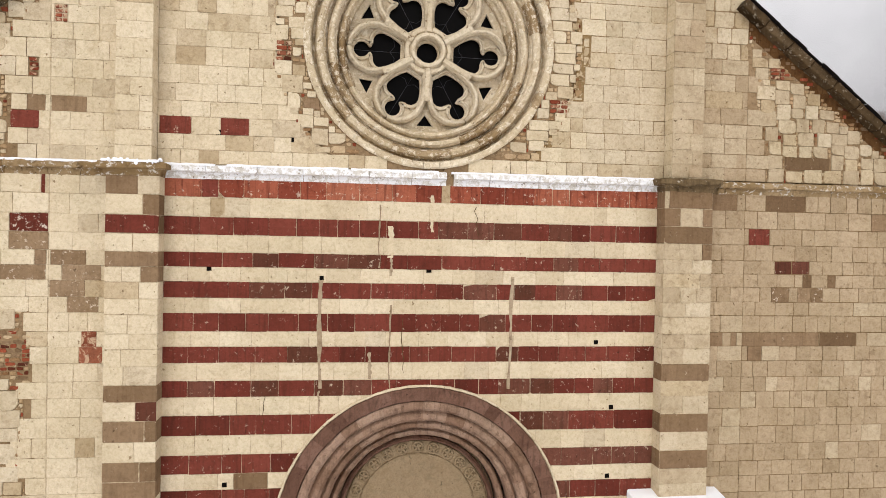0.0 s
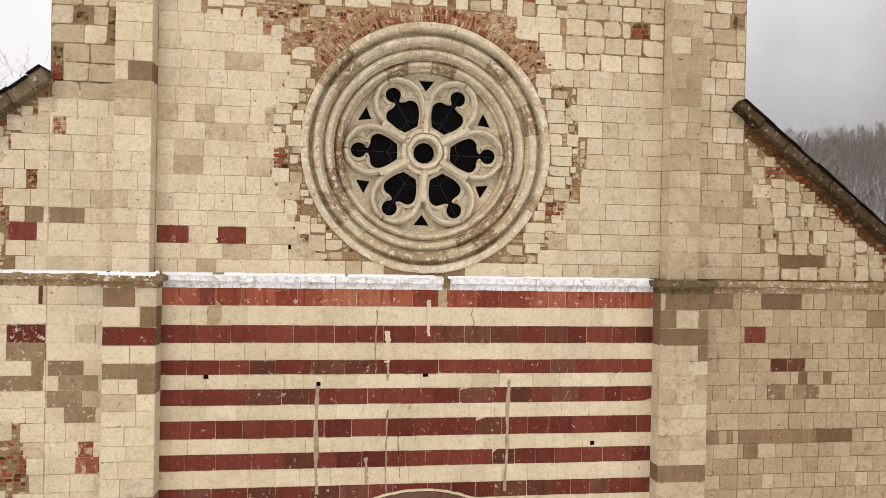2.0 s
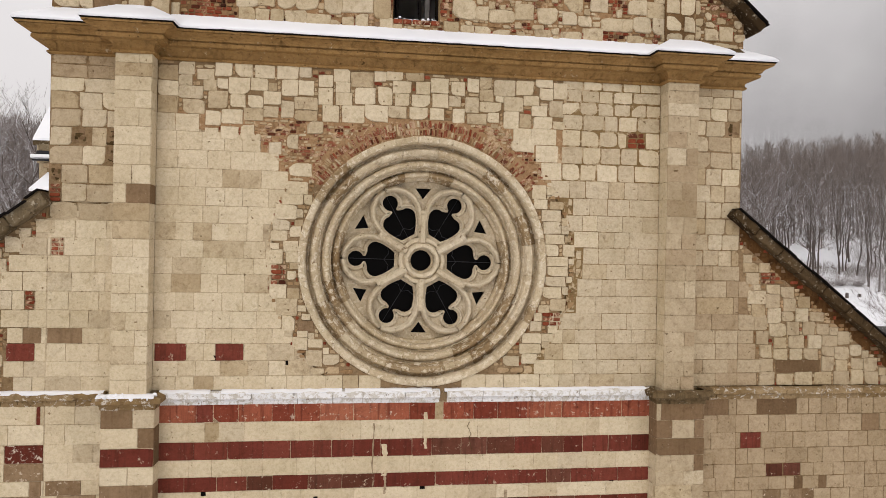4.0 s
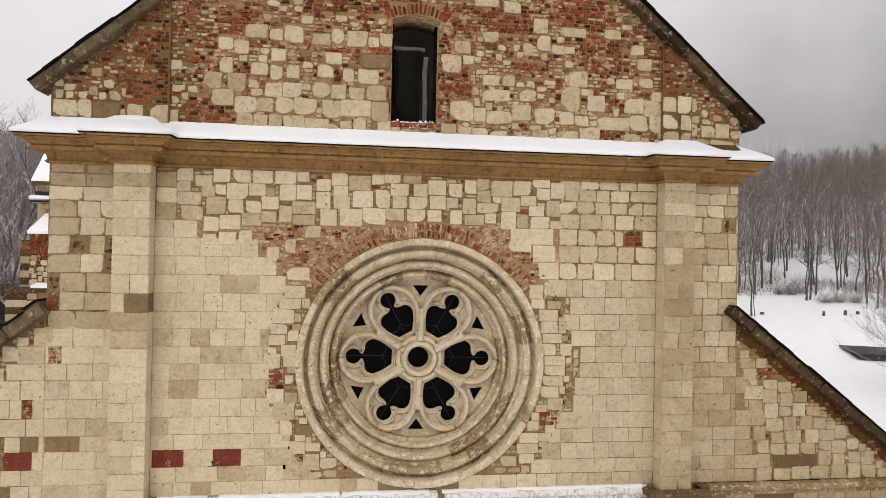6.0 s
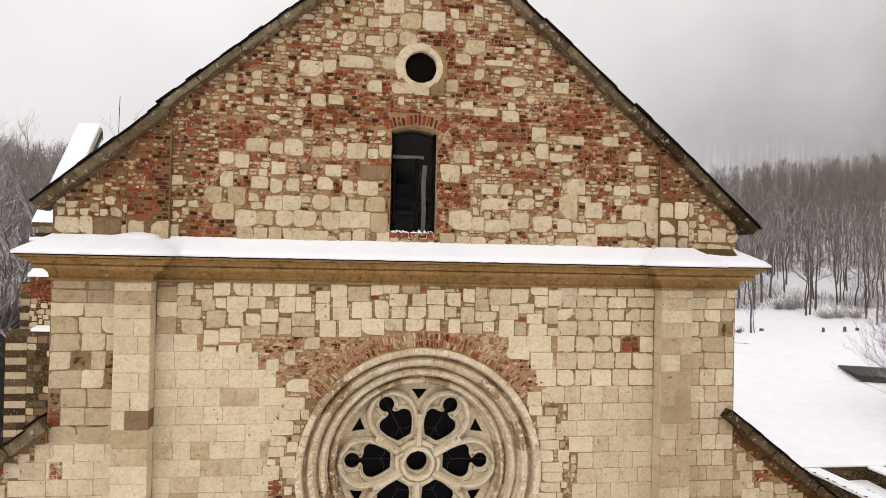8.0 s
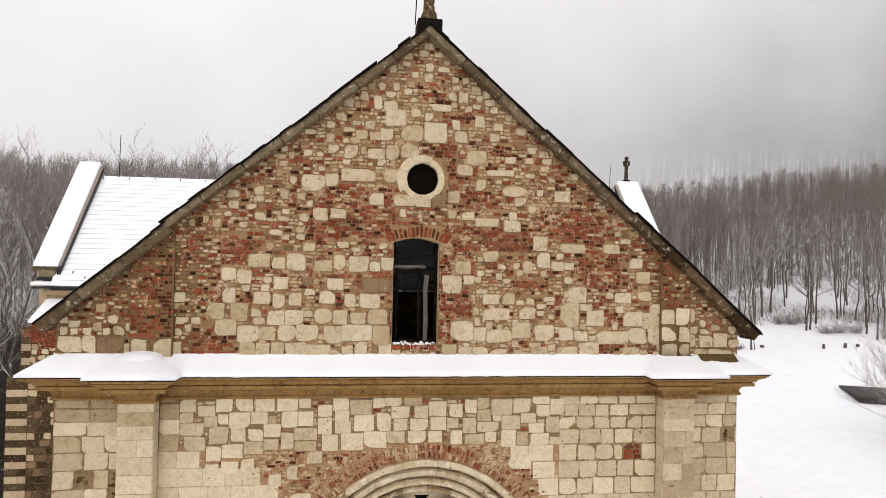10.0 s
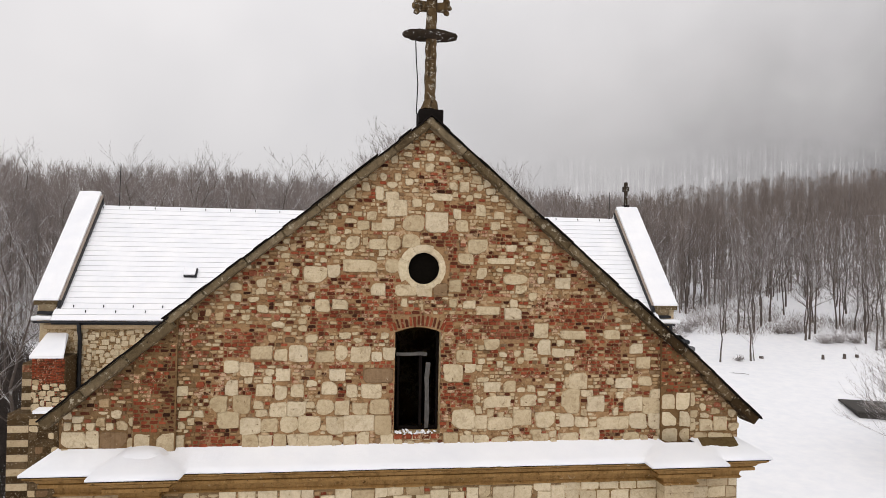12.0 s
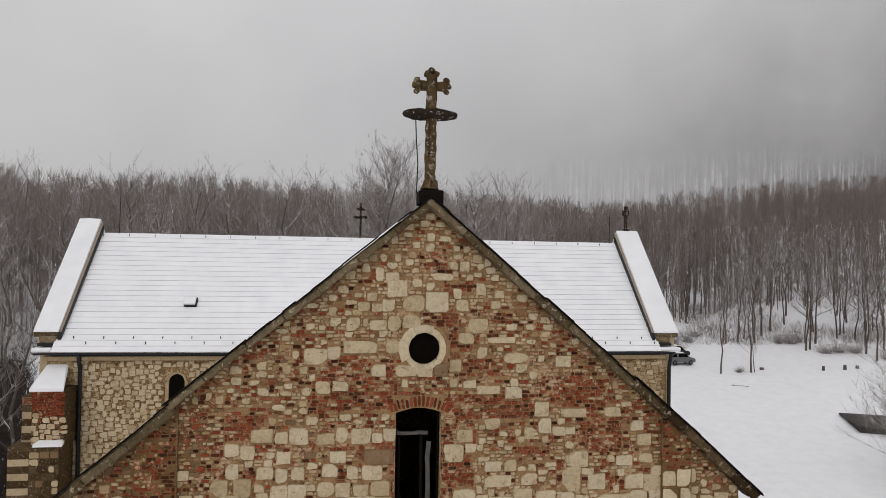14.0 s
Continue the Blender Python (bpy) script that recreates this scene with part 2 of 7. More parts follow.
CROSS_DARK = stone_material("blackened_cross_stone", (0.022, 0.016, 0.012), (0.032, 0.024, 0.018), (0.05, 0.038, 0.028), (0.012, 0.009, 0.007), 0.6, 0.5, 0.0, (0.55, 0.54, 0.52), 0.575)
COPING_DARK = stone_material("soot_dark_coping", (0.038, 0.024, 0.012), (0.07, 0.045, 0.023), (0.14, 0.098, 0.058), (0.014, 0.009, 0.005), 0.8, 0.6, 0.3, (0.40, 0.34, 0.25), 0.575)
RUSTY = stone_material("rust_brown_stained_stone", (0.075, 0.036, 0.015), (0.115, 0.058, 0.025), (0.165, 0.09, 0.042), (0.03, 0.014, 0.006), 1.0, 0.8, 0.4, (0.30, 0.20, 0.11), 0.62)
MOTTLED = stone_material("mottled_ledge_stone", (0.20, 0.13, 0.065), (0.30, 0.21, 0.115), (0.40, 0.30, 0.185), (0.07, 0.04, 0.018), 0.9, 0.7, 0.0, (0.64, 0.59, 0.51), 0.56)
LEDGE_BROWN = stone_material("mossy_brown_ledge_stone", (0.085, 0.056, 0.028), (0.145, 0.10, 0.055), (0.22, 0.162, 0.098), (0.03, 0.018, 0.008), 1.0, 0.8, 0.5, (0.58, 0.53, 0.44), 0.60)
RED_PEELED = stone_material("flaking_red_sandstone", (0.085, 0.025, 0.017), (0.128, 0.034, 0.024), (0.172, 0.049, 0.035), (0.04, 0.017, 0.011), 0.45, 0.3, 0.2, (0.66, 0.56, 0.44), 0.55)
BROWN_PEELED = stone_material("flaking_brown_sandstone", (0.205, 0.138, 0.083), (0.275, 0.19, 0.118), (0.34, 0.245, 0.16), (0.075, 0.043, 0.022), 0.5, 0.4, 0.2, (0.66, 0.55, 0.42), 0.575)
SNOW = snow_material()


def plain(name, colour, rough=0.7, grain=20, spread=0.25, metal=0.0, shine=0.2):
    n = Nodes(name)
    dark = tuple(c * (1 - spread) for c in colour)
    lite = tuple(min(1, c * (1 + spread)) for c in colour)
    n.bsdf.inputs["Metallic"].default_value = metal
    n.bsdf.inputs["Specular IOR Level"].default_value = shine
    return n.done(n.ramp(n.noise(grain, 5), (0.3, dark), (0.7, lite)), rough, n.noise(grain * 2, 4), 0.25, 0.01)


SLATE = plain("dark_slate", (0.010, 0.008, 0.007), 0.9, shine=0.05)
SHEET = plain("dark_sheet_metal", (0.022, 0.022, 0.024), 0.45, 8, 0.3, 0.3)
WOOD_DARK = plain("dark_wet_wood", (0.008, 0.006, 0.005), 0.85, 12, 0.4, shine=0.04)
WOOD_GREY = plain("grey_weathered_plank", (0.10, 0.093, 0.086), 0.8, 12, 0.3)
BOARDS = plain("weathered_dark_boards", (0.06, 0.055, 0.05), 0.85)
BRUSH = plain("dry_undergrowth", (0.20, 0.168, 0.15), 0.95, 3, 0.4)
THICKET = plain("dark_thicket_twigs", (0.055, 0.044, 0.038), 0.95, 3, 0.5)
# near-black colour standing in for the unlit depth of holes and rooms
VOID = plain("sooty_inside", (0.006, 0.005, 0.004), 0.95, shine=0.0)
RENDER = plain("pale_cement_render", (0.30, 0.25, 0.21), 0.9, 6, 0.15, shine=0.05)
LEAD = plain("lead_came", (0.05, 0.05, 0.055), 0.5)
CABLE = plain("black_cable", (0.012, 0.012, 0.012), 0.5)


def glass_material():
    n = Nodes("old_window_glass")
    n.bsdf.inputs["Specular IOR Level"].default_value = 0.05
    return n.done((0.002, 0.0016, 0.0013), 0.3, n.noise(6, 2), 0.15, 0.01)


GLASS = glass_material()


def bark_material(name, dark, light, rime, reach):
    n = Nodes(name)
    base = n.ramp(n.noise(3, 5), (0.3, dark), (0.7, light))
    lie = n.math("ADD", n.up(), n.math("MULTIPLY", n.math("SUBTRACT", n.noise(1.5, 3), 0.5), 1.2))
    base = n.mix(n.ramp(lie, (reach, 0.0), (reach + 0.3, 1.0)), base, rime)
    return n.done(base, 0.9)


BARK = bark_material("dark_bark_with_snow", (0.070, 0.055, 0.046), (0.128, 0.102, 0.088), (0.62, 0.64, 0.66), 0.28)
# twig and woods colours are lightened to stand in for fog, besides the rime
TWIG = bark_material("rimed_twigs", (0.15, 0.126, 0.114), (0.24, 0.206, 0.19), (0.60, 0.575, 0.58), 0.15)
WOODS_BROWN = bark_material("brown_far_woods", (0.13, 0.105, 0.091), (0.205, 0.17, 0.15), (0.40, 0.37, 0.36), 0.42)
TWIG_BROWN = bark_material("brown_lightly_rimed_twigs", (0.10, 0.081, 0.07), (0.165, 0.136, 0.119), (0.50, 0.475, 0.465), 0.3)
WOODS = bark_material("rimed_far_woods", (0.175, 0.145, 0.13), (0.265, 0.225, 0.206), (0.46, 0.43, 0.43), 0.36)

# ---- building helpers ----
rng = random.Random(11)


def link_mesh(name, verts, faces, material, parent=None, label="", smooth=False, kind=""):
    me = bpy.data.meshes.new(name)
    me.from_pydata(verts, [], faces)
    me.materials.append(material)
    if smooth:
        me.polygons.foreach_set("use_smooth", [True] * len(me.polygons))
    ob = new(name, me)
    ob.parent = parent
    return tagged(ob, label=label, kind=kind)


def part(name, bm, material, parent, label="", smooth=False):
    me = bpy.data.meshes.new(name)
    bmesh.ops.recalc_face_normals(bm, faces=bm.faces)
    bm.to_mesh(me)
    bm.free()
    me.materials.append(material)
    if smooth:
        me.polygons.foreach_set("use_smooth", [True] * len(me.polygons))
    ob = new(name, me)
    ob.parent = parent
    return tagged(ob, label=label)


def thing(name, label, category, at=(0, 0, 0), group="", kind=""):
    ob = new(name)
    ob.location = at
    return tagged(ob, label, category, group, kind)


def box_into(bm, x0, x1, y0, y1, z0, z1, bevel=0.0, turn=None):
    made = bmesh.ops.create_cube(bm, size=1.0)
    m = Matrix.Translation(((x0 + x1) / 2, (y0 + y1) / 2, (z0 + z1) / 2)) @ Matrix.Diagonal((x1 - x0, y1 - y0, z1 - z0, 1))
    if turn is not None:
        m = turn @ m
    bmesh.ops.transform(bm, matrix=m, verts=made["verts"])
    if bevel:
        edges = {e for v in made["verts"] for e in v.link_edges}
        bmesh.ops.bevel(bm, geom=list(edges), offset=bevel, segments=1, affect="EDGES")
    return bm


def box(x0, x1, y0, y1, z0, z1, bevel=0.0, turn=None):
    return box_into(bmesh.new(), x0, x1, y0, y1, z0, z1, bevel, turn)


def prism(bm, outline, y0, y1, inset=0.0):
    """A block with the outline (x, z) between the depths y0 (front) and y1; inset draws its front edge in."""
    cx = sum(p[0] for p in outline) / len(outline)
    cz = sum(p[1] for p in outline) / len(outline)
    rings = []
    for y, k in ((y1, 0.0), (y0 + (0.012 if inset else 0), 0.0), (y0, inset))[: 3 if inset else 2]:
        ring = []
        for x, z in outline:
            d = math.hypot(x - cx, z - cz) or 1
            s = max(0.0, 1 - k / d)
            ring.append(bm.verts.new((cx + (x - cx) * s, y, cz + (z - cz) * s)))
        rings.append(ring)
    for a, b in zip(rings, rings[1:]):
        for i in range(len(a)):
            j = (i + 1) % len(a)
            bm.faces.new((a[i], a[j], b[j], b[i]))
    bm.faces.new(rings[-1])
    bm.faces.new(rings[0][::-1])
    return bm


def circle(cx, cz, r, n=72, a0=0.0, a1=2 * math.pi):
    closed = abs(a1 - a0 - 2 * math.pi) < 1e-6
    return [(cx + r * math.cos(a0 + (a1 - a0) * i / (n if closed else n - 1)), cz + r * math.sin(a0 + (a1 - a0) * i / (n if closed else n - 1))) for i in range(n)]


def plate(name, loops, y0, y1, material, parent, label="", bevel=0.0):
    """A flat slab in the wall's plane with holes: the first loop is the outline, the others are cut out."""
    cu = bpy.data.curves.new(name, "CURVE")
    cu.dimensions, cu.fill_mode = "2D", "BOTH"
    cu.extrude, cu.bevel_depth, cu.bevel_resolution = (y1 - y0) / 2 - bevel, bevel, 1
    for loop in loops:
        sp = cu.splines.new("POLY")
        sp.points.add(len(loop) - 1)
        for p, (x, z) in zip(sp.points, loop):
            p.co = (x, z, 0, 1)
        sp.use_cyclic_u = True
    tmp = bpy.data.objects.new("outline", cu)
    me = bpy.data.meshes.new_from_object(tmp)
    bpy.data.objects.remove(tmp)
    bpy.data.curves.remove(cu)
    bm = bmesh.new()
    bm.from_mesh(me)
    bmesh.ops.remove_doubles(bm, verts=bm.verts, dist=0.0005)
    bm.to_mesh(me)
    bm.free()
    me.name = name
    me.transform(Matrix(((1, 0, 0, 0), (0, 0, -1, (y0 + y1) / 2), (0, 1, 0, 0), (0, 0, 0, 1))))
    me.materials.clear()
    me.materials.append(material)
    ob = new(name, me)
    ob.parent = parent
    return tagged(ob, label=label)


def tube(name, lines, radius, material, parent, label="", sides=6, closed=False, taper=None, smooth=True):
    """Round bars along lines of points."""
    verts, faces = [], []
    for pts in lines:
        pts = [Vector(p) for p in pts]
        start = len(verts)
        for i, p in enumerate(pts):
            a = pts[i - 1] if (i or closed) else p
            b = pts[(i + 1) % len(pts)] if (i + 1 < len(pts) or closed) else p
            d = (b - a).normalized()
            u = d.orthogonal().normalized() if abs(d.y) > 0.9 else d.cross(Vector((0, 1, 0))).normalized()
            w = d.cross(u)
            r = radius * (taper[i] if taper else 1)
            for k in range(sides):
                q = 2 * math.pi * k / sides
                verts.append(p + u * r * math.cos(q) + w * r * math.sin(q))
        n = len(pts)
        for i in range(n if closed else n - 1):
            for k in range(sides):
                k2 = (k + 1) % sides
                i2 = (i + 1) % n
                faces.append((start + i * sides + k, start + i * sides + k2, start + i2 * sides + k2, start + i2 * sides + k))
        if not closed:
            faces.append(tuple(start + k for k in range(sides))[::-1])
            faces.append(tuple(start + (n - 1) * sides + k for k in range(sides)))
    return link_mesh(name, [tuple(v) for v in verts], faces, material, parent, label, smooth=smooth)


def moulding(name, profile, plan, material, parent, label="", smooth=False, worn_by=0.0):
    """A profile of (outward, z) swept along axis-parallel wall lines in plan, with mitred corners."""
    if worn_by:
        fine = [plan[0]]
        for a, b in zip(plan, plan[1:]):
            steps = max(1, round(math.dist(a, b) / 0.11))
            long, reach = math.dist(a, b), max(p for p, _ in profile) + 0.03
            head, tail = (reach if a is not plan[0] else 0.0), (reach if b is not plan[-1] else 0.0)
            fine += [(a[0] + (b[0] - a[0]) * k / steps, a[1] + (b[1] - a[1]) * k / steps) for k in range(1, steps) if head <= long * k / steps <= long - tail]
            fine.append(b)
        plan = fine
    n = len(plan)
    offs = []
    for i in range(n):
        o = Vector((0, 0))
        seen = set()
        for a, b in ((i - 1, i), (i, i + 1)):
            if 0 <= a and b < n:
                d = (Vector(plan[b]) - Vector(plan[a])).normalized()
                nrm = Vector((d.y, -d.x))
                key = (round(nrm.x), round(nrm.y))
                if key not in seen:
                    seen.add(key)
                    o += nrm
        offs.append(o)
    verts, faces = [], []
    m = len(profile)
    for (x, y), o in zip(plan, offs):
        for k, (p, z) in enumerate(profile):
            if worn_by and 0 < k < m - 1:
                chip = max(0.0, noise.noise((x * 2.3, y * 2.3, z * 5)) - 0.28) * 2.2
                p -= worn_by * (0.5 * noise.noise((x * 6, y * 6, z * 14)) + chip) * min(1, p / 0.05)
                z += worn_by * 0.5 * noise.noise((x * 5 + 9, y * 5, z * 11))
            verts.append((x + o.x * p, y + o.y * p, z))
    for i in range(n - 1):
        for k in range(m - 1):
            faces.append((i * m + k, (i + 1) * m + k, (i + 1) * m + k + 1, i * m + k + 1))
    faces.append(tuple(range(m)))
    faces.append(tuple((n - 1) * m + k for k in range(m))[::-1])
    return link_mesh(name, verts, faces, material, parent, label, smooth)


def ring_piece(profile, cx, cz, a0, a1, steps):
    """A wedge of a round moulding: a profile of (radius, y) turned from the angle a0 to a1."""
    verts, faces = [], []
    m = len(profile)
    for i in range(steps + 1):
        a = a0 + (a1 - a0) * i / steps
        for r, y in profile:
            worn_by = 0.012 * noise.noise((r * 9, a * 22, y * 9))
            verts.append((cx + (r + worn_by) * math.cos(a), y + worn_by, cz + (r + worn_by) * math.sin(a)))
    for i in range(steps):
        for k in range(m):
            k2 = (k + 1) % m
            faces.append((i * m + k, i * m + k2, (i + 1) * m + k2, (i + 1) * m + k))
    faces.append(tuple(range(m))[::-1])
    faces.append(tuple(steps * m + k for k in range(m)))
    return verts, faces


# ---- masonry ----
def ashlar_shape(seed):
    """A squared block, mostly with a worn or chipped corner."""
    r = random.Random(seed)
    out = []
    for cx, cz in ((-0.5, -0.5), (0.5, -0.5), (0.5, 0.5), (-0.5, 0.5)):
        x, z = cx + r.uniform(-0.006, 0.006), cz + r.uniform(-0.014, 0.014)
        chip = r.uniform(0.03, 0.07) if r.random() < 0.08 else r.uniform(0.006, 0.02)
        a, b = (x, z - math.copysign(chip * 1.3, cz)), (x - math.copysign(chip, cx), z)
        out += [a, b] if cx * cz > 0 else [b, a]
    verts = [(x, 1.0, z) for x, z in out] + [(x, 0.05, z) for x, z in out] + [(x * 0.986, 0.0, z * 0.978) for x, z in out]
    return verts, ring_faces(len(out), 3)


def broken_outline(r, skew, chip_most, wobble, round_by):
    """A four-sided stone with skewed corners, knocked-off edges and wavering sides."""
    corners = [(cx + r.uniform(-skew, skew) * 0.6, cz + r.uniform(-skew, skew)) for cx, cz in ((-0.5, -0.5), (0.5, -0.5), (0.5, 0.5), (-0.5, 0.5))]
    cut = []
    for k in range(4):
        p, q, s = (Vector(corners[(k + d) % 4]) for d in (-1, 0, 1))
        chip = round_by + chip_most * r.random() ** 3
        a, b = q.lerp(p, min(0.34, chip * r.uniform(0.6, 1.3))), q.lerp(s, min(0.34, chip * r.uniform(0.6, 1.3)))
        cut.append((a, (a + b) / 2 + (q - (a + b) / 2) * r.uniform(0.15, 0.5), b))
    out = []
    for k in range(4):
        out += cut[k]
        ahead = cut[(k + 1) % 4][0]
        out += [cut[k][2].lerp(ahead, t) * (1 + r.uniform(-wobble, wobble * 0.4)) for t in (0.33, 0.67)]
    return [(max(-0.54, min(0.54, v.x)), max(-0.54, min(0.54, v.y))) for v in out]


def rough_shape(seed):
    """A roughly squared stone with uneven, slightly rounded edges."""
    r = random.Random(seed)
    out = broken_outline(r, 0.04, 0.26, 0.035, 0.035)
    tilt = [r.uniform(-0.09, 0.09) for _ in range(3)]
    verts = [(x, 1.0, z) for x, z in out] + [(x, 0.16, z) for x, z in out] + [(x * 0.955, tilt[0] * x + tilt[1] * z, z * 0.945) for x, z in out]
    return verts, ring_faces(len(out), 3)


def lump_outline(r, square, wobble, mids=True):
    """A stone between an oval and a box, with wavering sides and some corners knocked off."""
    p, shear = r.uniform(*square), r.uniform(-0.06, 0.06)
    turn, cuts = r.uniform(0, 6.28), {k: r.uniform(0.06, 0.24) for k in range(4) if r.random() < 0.35}
    out = []
    for k in range(4):
        for off in (-0.46, -0.12, 0.11, 0.5) if mids else (-0.15, 0.15):
            a = math.pi / 4 + k * math.pi / 2 + off + r.uniform(-0.07, 0.07)
            c, q = math.cos(a), math.sin(a)
            rad = 0.5 * (abs(c) ** p + abs(q) ** p) ** (-1 / p)
            rad *= 1 + wobble * (math.sin(2 * a + turn) * 0.4 + math.sin(3 * a + turn * 2.3) * 0.4 + r.uniform(-0.7, 0.5)) - wobble * 0.3
            if abs(off) < 0.3:
                rad *= 1 - cuts.get(k, 0.0)
            out.append((max(-0.52, min(0.52, rad * c + shear * rad * q)), max(-0.52, min(0.52, rad * q))))
    return out


def rubble_shape(seed):
    r = random.Random(seed)
    out = broken_outline(r, 0.055, 0.34, 0.05, 0.07) if r.random() < 0.55 else lump_outline(r, (9.0, 24.0), 0.085)
    tilt = [r.uniform(-0.16, 0.16) for _ in range(3)]
    verts = [(x, 1.0, z) for x, z in out] + [(x, 0.24, z) for x, z in out] + [(x * 0.935, tilt[0] * x + tilt[1] * z, z * 0.925) for x, z in out]
    return verts, ring_faces(len(out), 3)


def cobble_shape(seed):
    """A small field stone of any outline."""
    r = random.Random(seed)
    out = lump_outline(r, (4.0, 14.0), 0.16)
    tilt = [r.uniform(-0.2, 0.2) for _ in range(3)]
    verts = [(x, 1.0, z) for x, z in out] + [(x, 0.20, z) for x, z in out] + [(x * 0.89, tilt[0] * x + tilt[1] * z, z * 0.87) for x, z in out]
    return verts, ring_faces(len(out), 3)


def brick_shape(seed):
    r = random.Random(seed)
    out = lump_outline(r, (7.0, 16.0), 0.07, False)
    tilt = [r.uniform(-0.15, 0.15) for _ in range(3)]
    verts = [(x, 1.0, z) for x, z in out] + [(x, 0.12, z) for x, z in out] + [(x * 0.965, tilt[0] * x + tilt[1] * z, z * 0.92) for x, z in out]
    return verts, ring_faces(len(out), 3)


def ring_faces(n, rings):
    faces = [(k * n + i, k * n + (i + 1) % n, (k + 1) * n + (i + 1) % n, (k + 1) * n + i) for k in range(rings - 1) for i in range(n)]
    faces.append(tuple((rings - 1) * n + i for i in range(n)))
    return faces


SHAPES = {"ashlar": [ashlar_shape(i) for i in range(24)], "rough": [rough_shape(200 + i) for i in range(30)], "rubble": [rubble_shape(100 + i) for i in range(40)]}
SHAPES["cobble"] = [cobble_shape(400 + i) for i in range(40)]
SHAPES["brick"] = [brick_shape(300 + i) for i in range(24)]
SHARED = {}


def shared_piece(style, i, material, name):
    key = (style, i, material.name)
    if key not in SHARED:
        verts, faces = SHAPES[style][i]
        me = bpy.data.meshes.new(name)
        me.from_pydata(verts, [], faces)
        me.materials.append(material)
        SHARED[key] = me
    return SHARED[key]


class Masonry:
    """Gathers the pieces of one wall and builds the largest as parts, the rest joined."""

    def __init__(self, wall, face=0.0, most=300):
        self.wall, self.face, self.most, self.pieces, self.cut = wall, face, most, [], []

    def add(self, x, z, w, h, material, style="ashlar", proud=0.0, depth=0.09, name="stone"):
        # eroded spot: small dark stones, the dark of its holes put into their colour
        if material is DARK_BROWN and w > 0.15 and h > 0.15:
            for k in range(9):
                self.add(x + rng.uniform(-0.36, 0.36) * w, z + rng.uniform(-0.36, 0.36) * h, rng.uniform(0.05, 0.12), rng.uniform(0.04, 0.09), rng.choice((DARK_BROWN, DARK_BROWN, BROWN)), "rubble", rng.uniform(-0.008, 0.004), 0.06, "stone")
            return
        if material is BRICK and h > 0.13:
            rows = max(2, int(h / 0.078))
            for k in range(rows):
                a = x - w / 2
                while a < x + w / 2 - 0.04:
                    b = min(a + rng.uniform(0.12, 0.24), x + w / 2)
                    self.add((a + b) / 2, z - h / 2 + h * (k + 0.5) / rows, b - a - 0.014, h / rows - 0.014, rng.choice((BRICK, BRICK_LIMED, BRICK_LIMED)), "brick", 0.014, 0.07, "brick")
                    a = b
            return
        self.pieces.append((x, z, w, h, material, style, proud, depth, name))

    def add_cut(self, outline, material, proud=0.0, name="stone"):
        self.cut.append((outline, material, proud, name))

    def build(self):
        order = sorted(self.pieces, key=lambda p: -p[2] * p[3])
        for x, z, w, h, material, style, proud, depth, name in order[: self.most]:
            i = rng.randrange(len(SHAPES[style]))
            ob = new(name, shared_piece(style, i, material, name))
            ob.parent = self.wall
            ob.location, ob.scale = (x, self.face - proud, z), (w, depth, h)
            ob.rotation_euler = (rng.uniform(-0.006, 0.006) / max(h, 0.1), rng.uniform(-0.006, 0.006), rng.uniform(-0.004, 0.004) / max(w, 0.1))
        rest = {}
        for p in order[self.most :]:
            rest.setdefault((p[4].name, p[8]), []).append(p)
        for (_, name), group in rest.items():
            verts, faces = [], []
            for x, z, w, h, material, style, proud, depth, _ in group:
                vs, fs = SHAPES[style][rng.randrange(len(SHAPES[style]))]
                k = len(verts)
                verts.extend((x + a * w, self.face - proud + b * depth, z + c * h) for a, b, c in vs)
                faces.extend(tuple(k + i for i in f) for f in fs)
            link_mesh("masonry", verts, faces, group[0][4], self.wall, kind="stuff")
        for outline, material, proud, name in self.cut:
            bm = bmesh.new()
            prism(bm, outline, self.face - proud, self.face + 0.08, 0.006)
            part(name, bm, material, self.wall)


def push_out(outline, cx, cz, r):
    """Moves the points of an outline that lie within a circle out onto it."""
    moved = []
    for x, z in outline:
        d = math.hypot(x - cx, z - cz)
        moved.append((cx + (x - cx) * r / d, cz + (z - cz) * r / d) if 1e-6 < d < r else (x, z))
    return moved


def perimeter(x0, x1, z0, z1, n=9):
    pts = [(x0 + (x1 - x0) * i / n, z0) for i in range(n)] + [(x1, z0 + (z1 - z0) * i / n) for i in range(n)]
    return pts + [(x1 - (x1 - x0) * i / n, z1) for i in range(n)] + [(x0, z1 - (z1 - z0) * i / n) for i in range(n)]


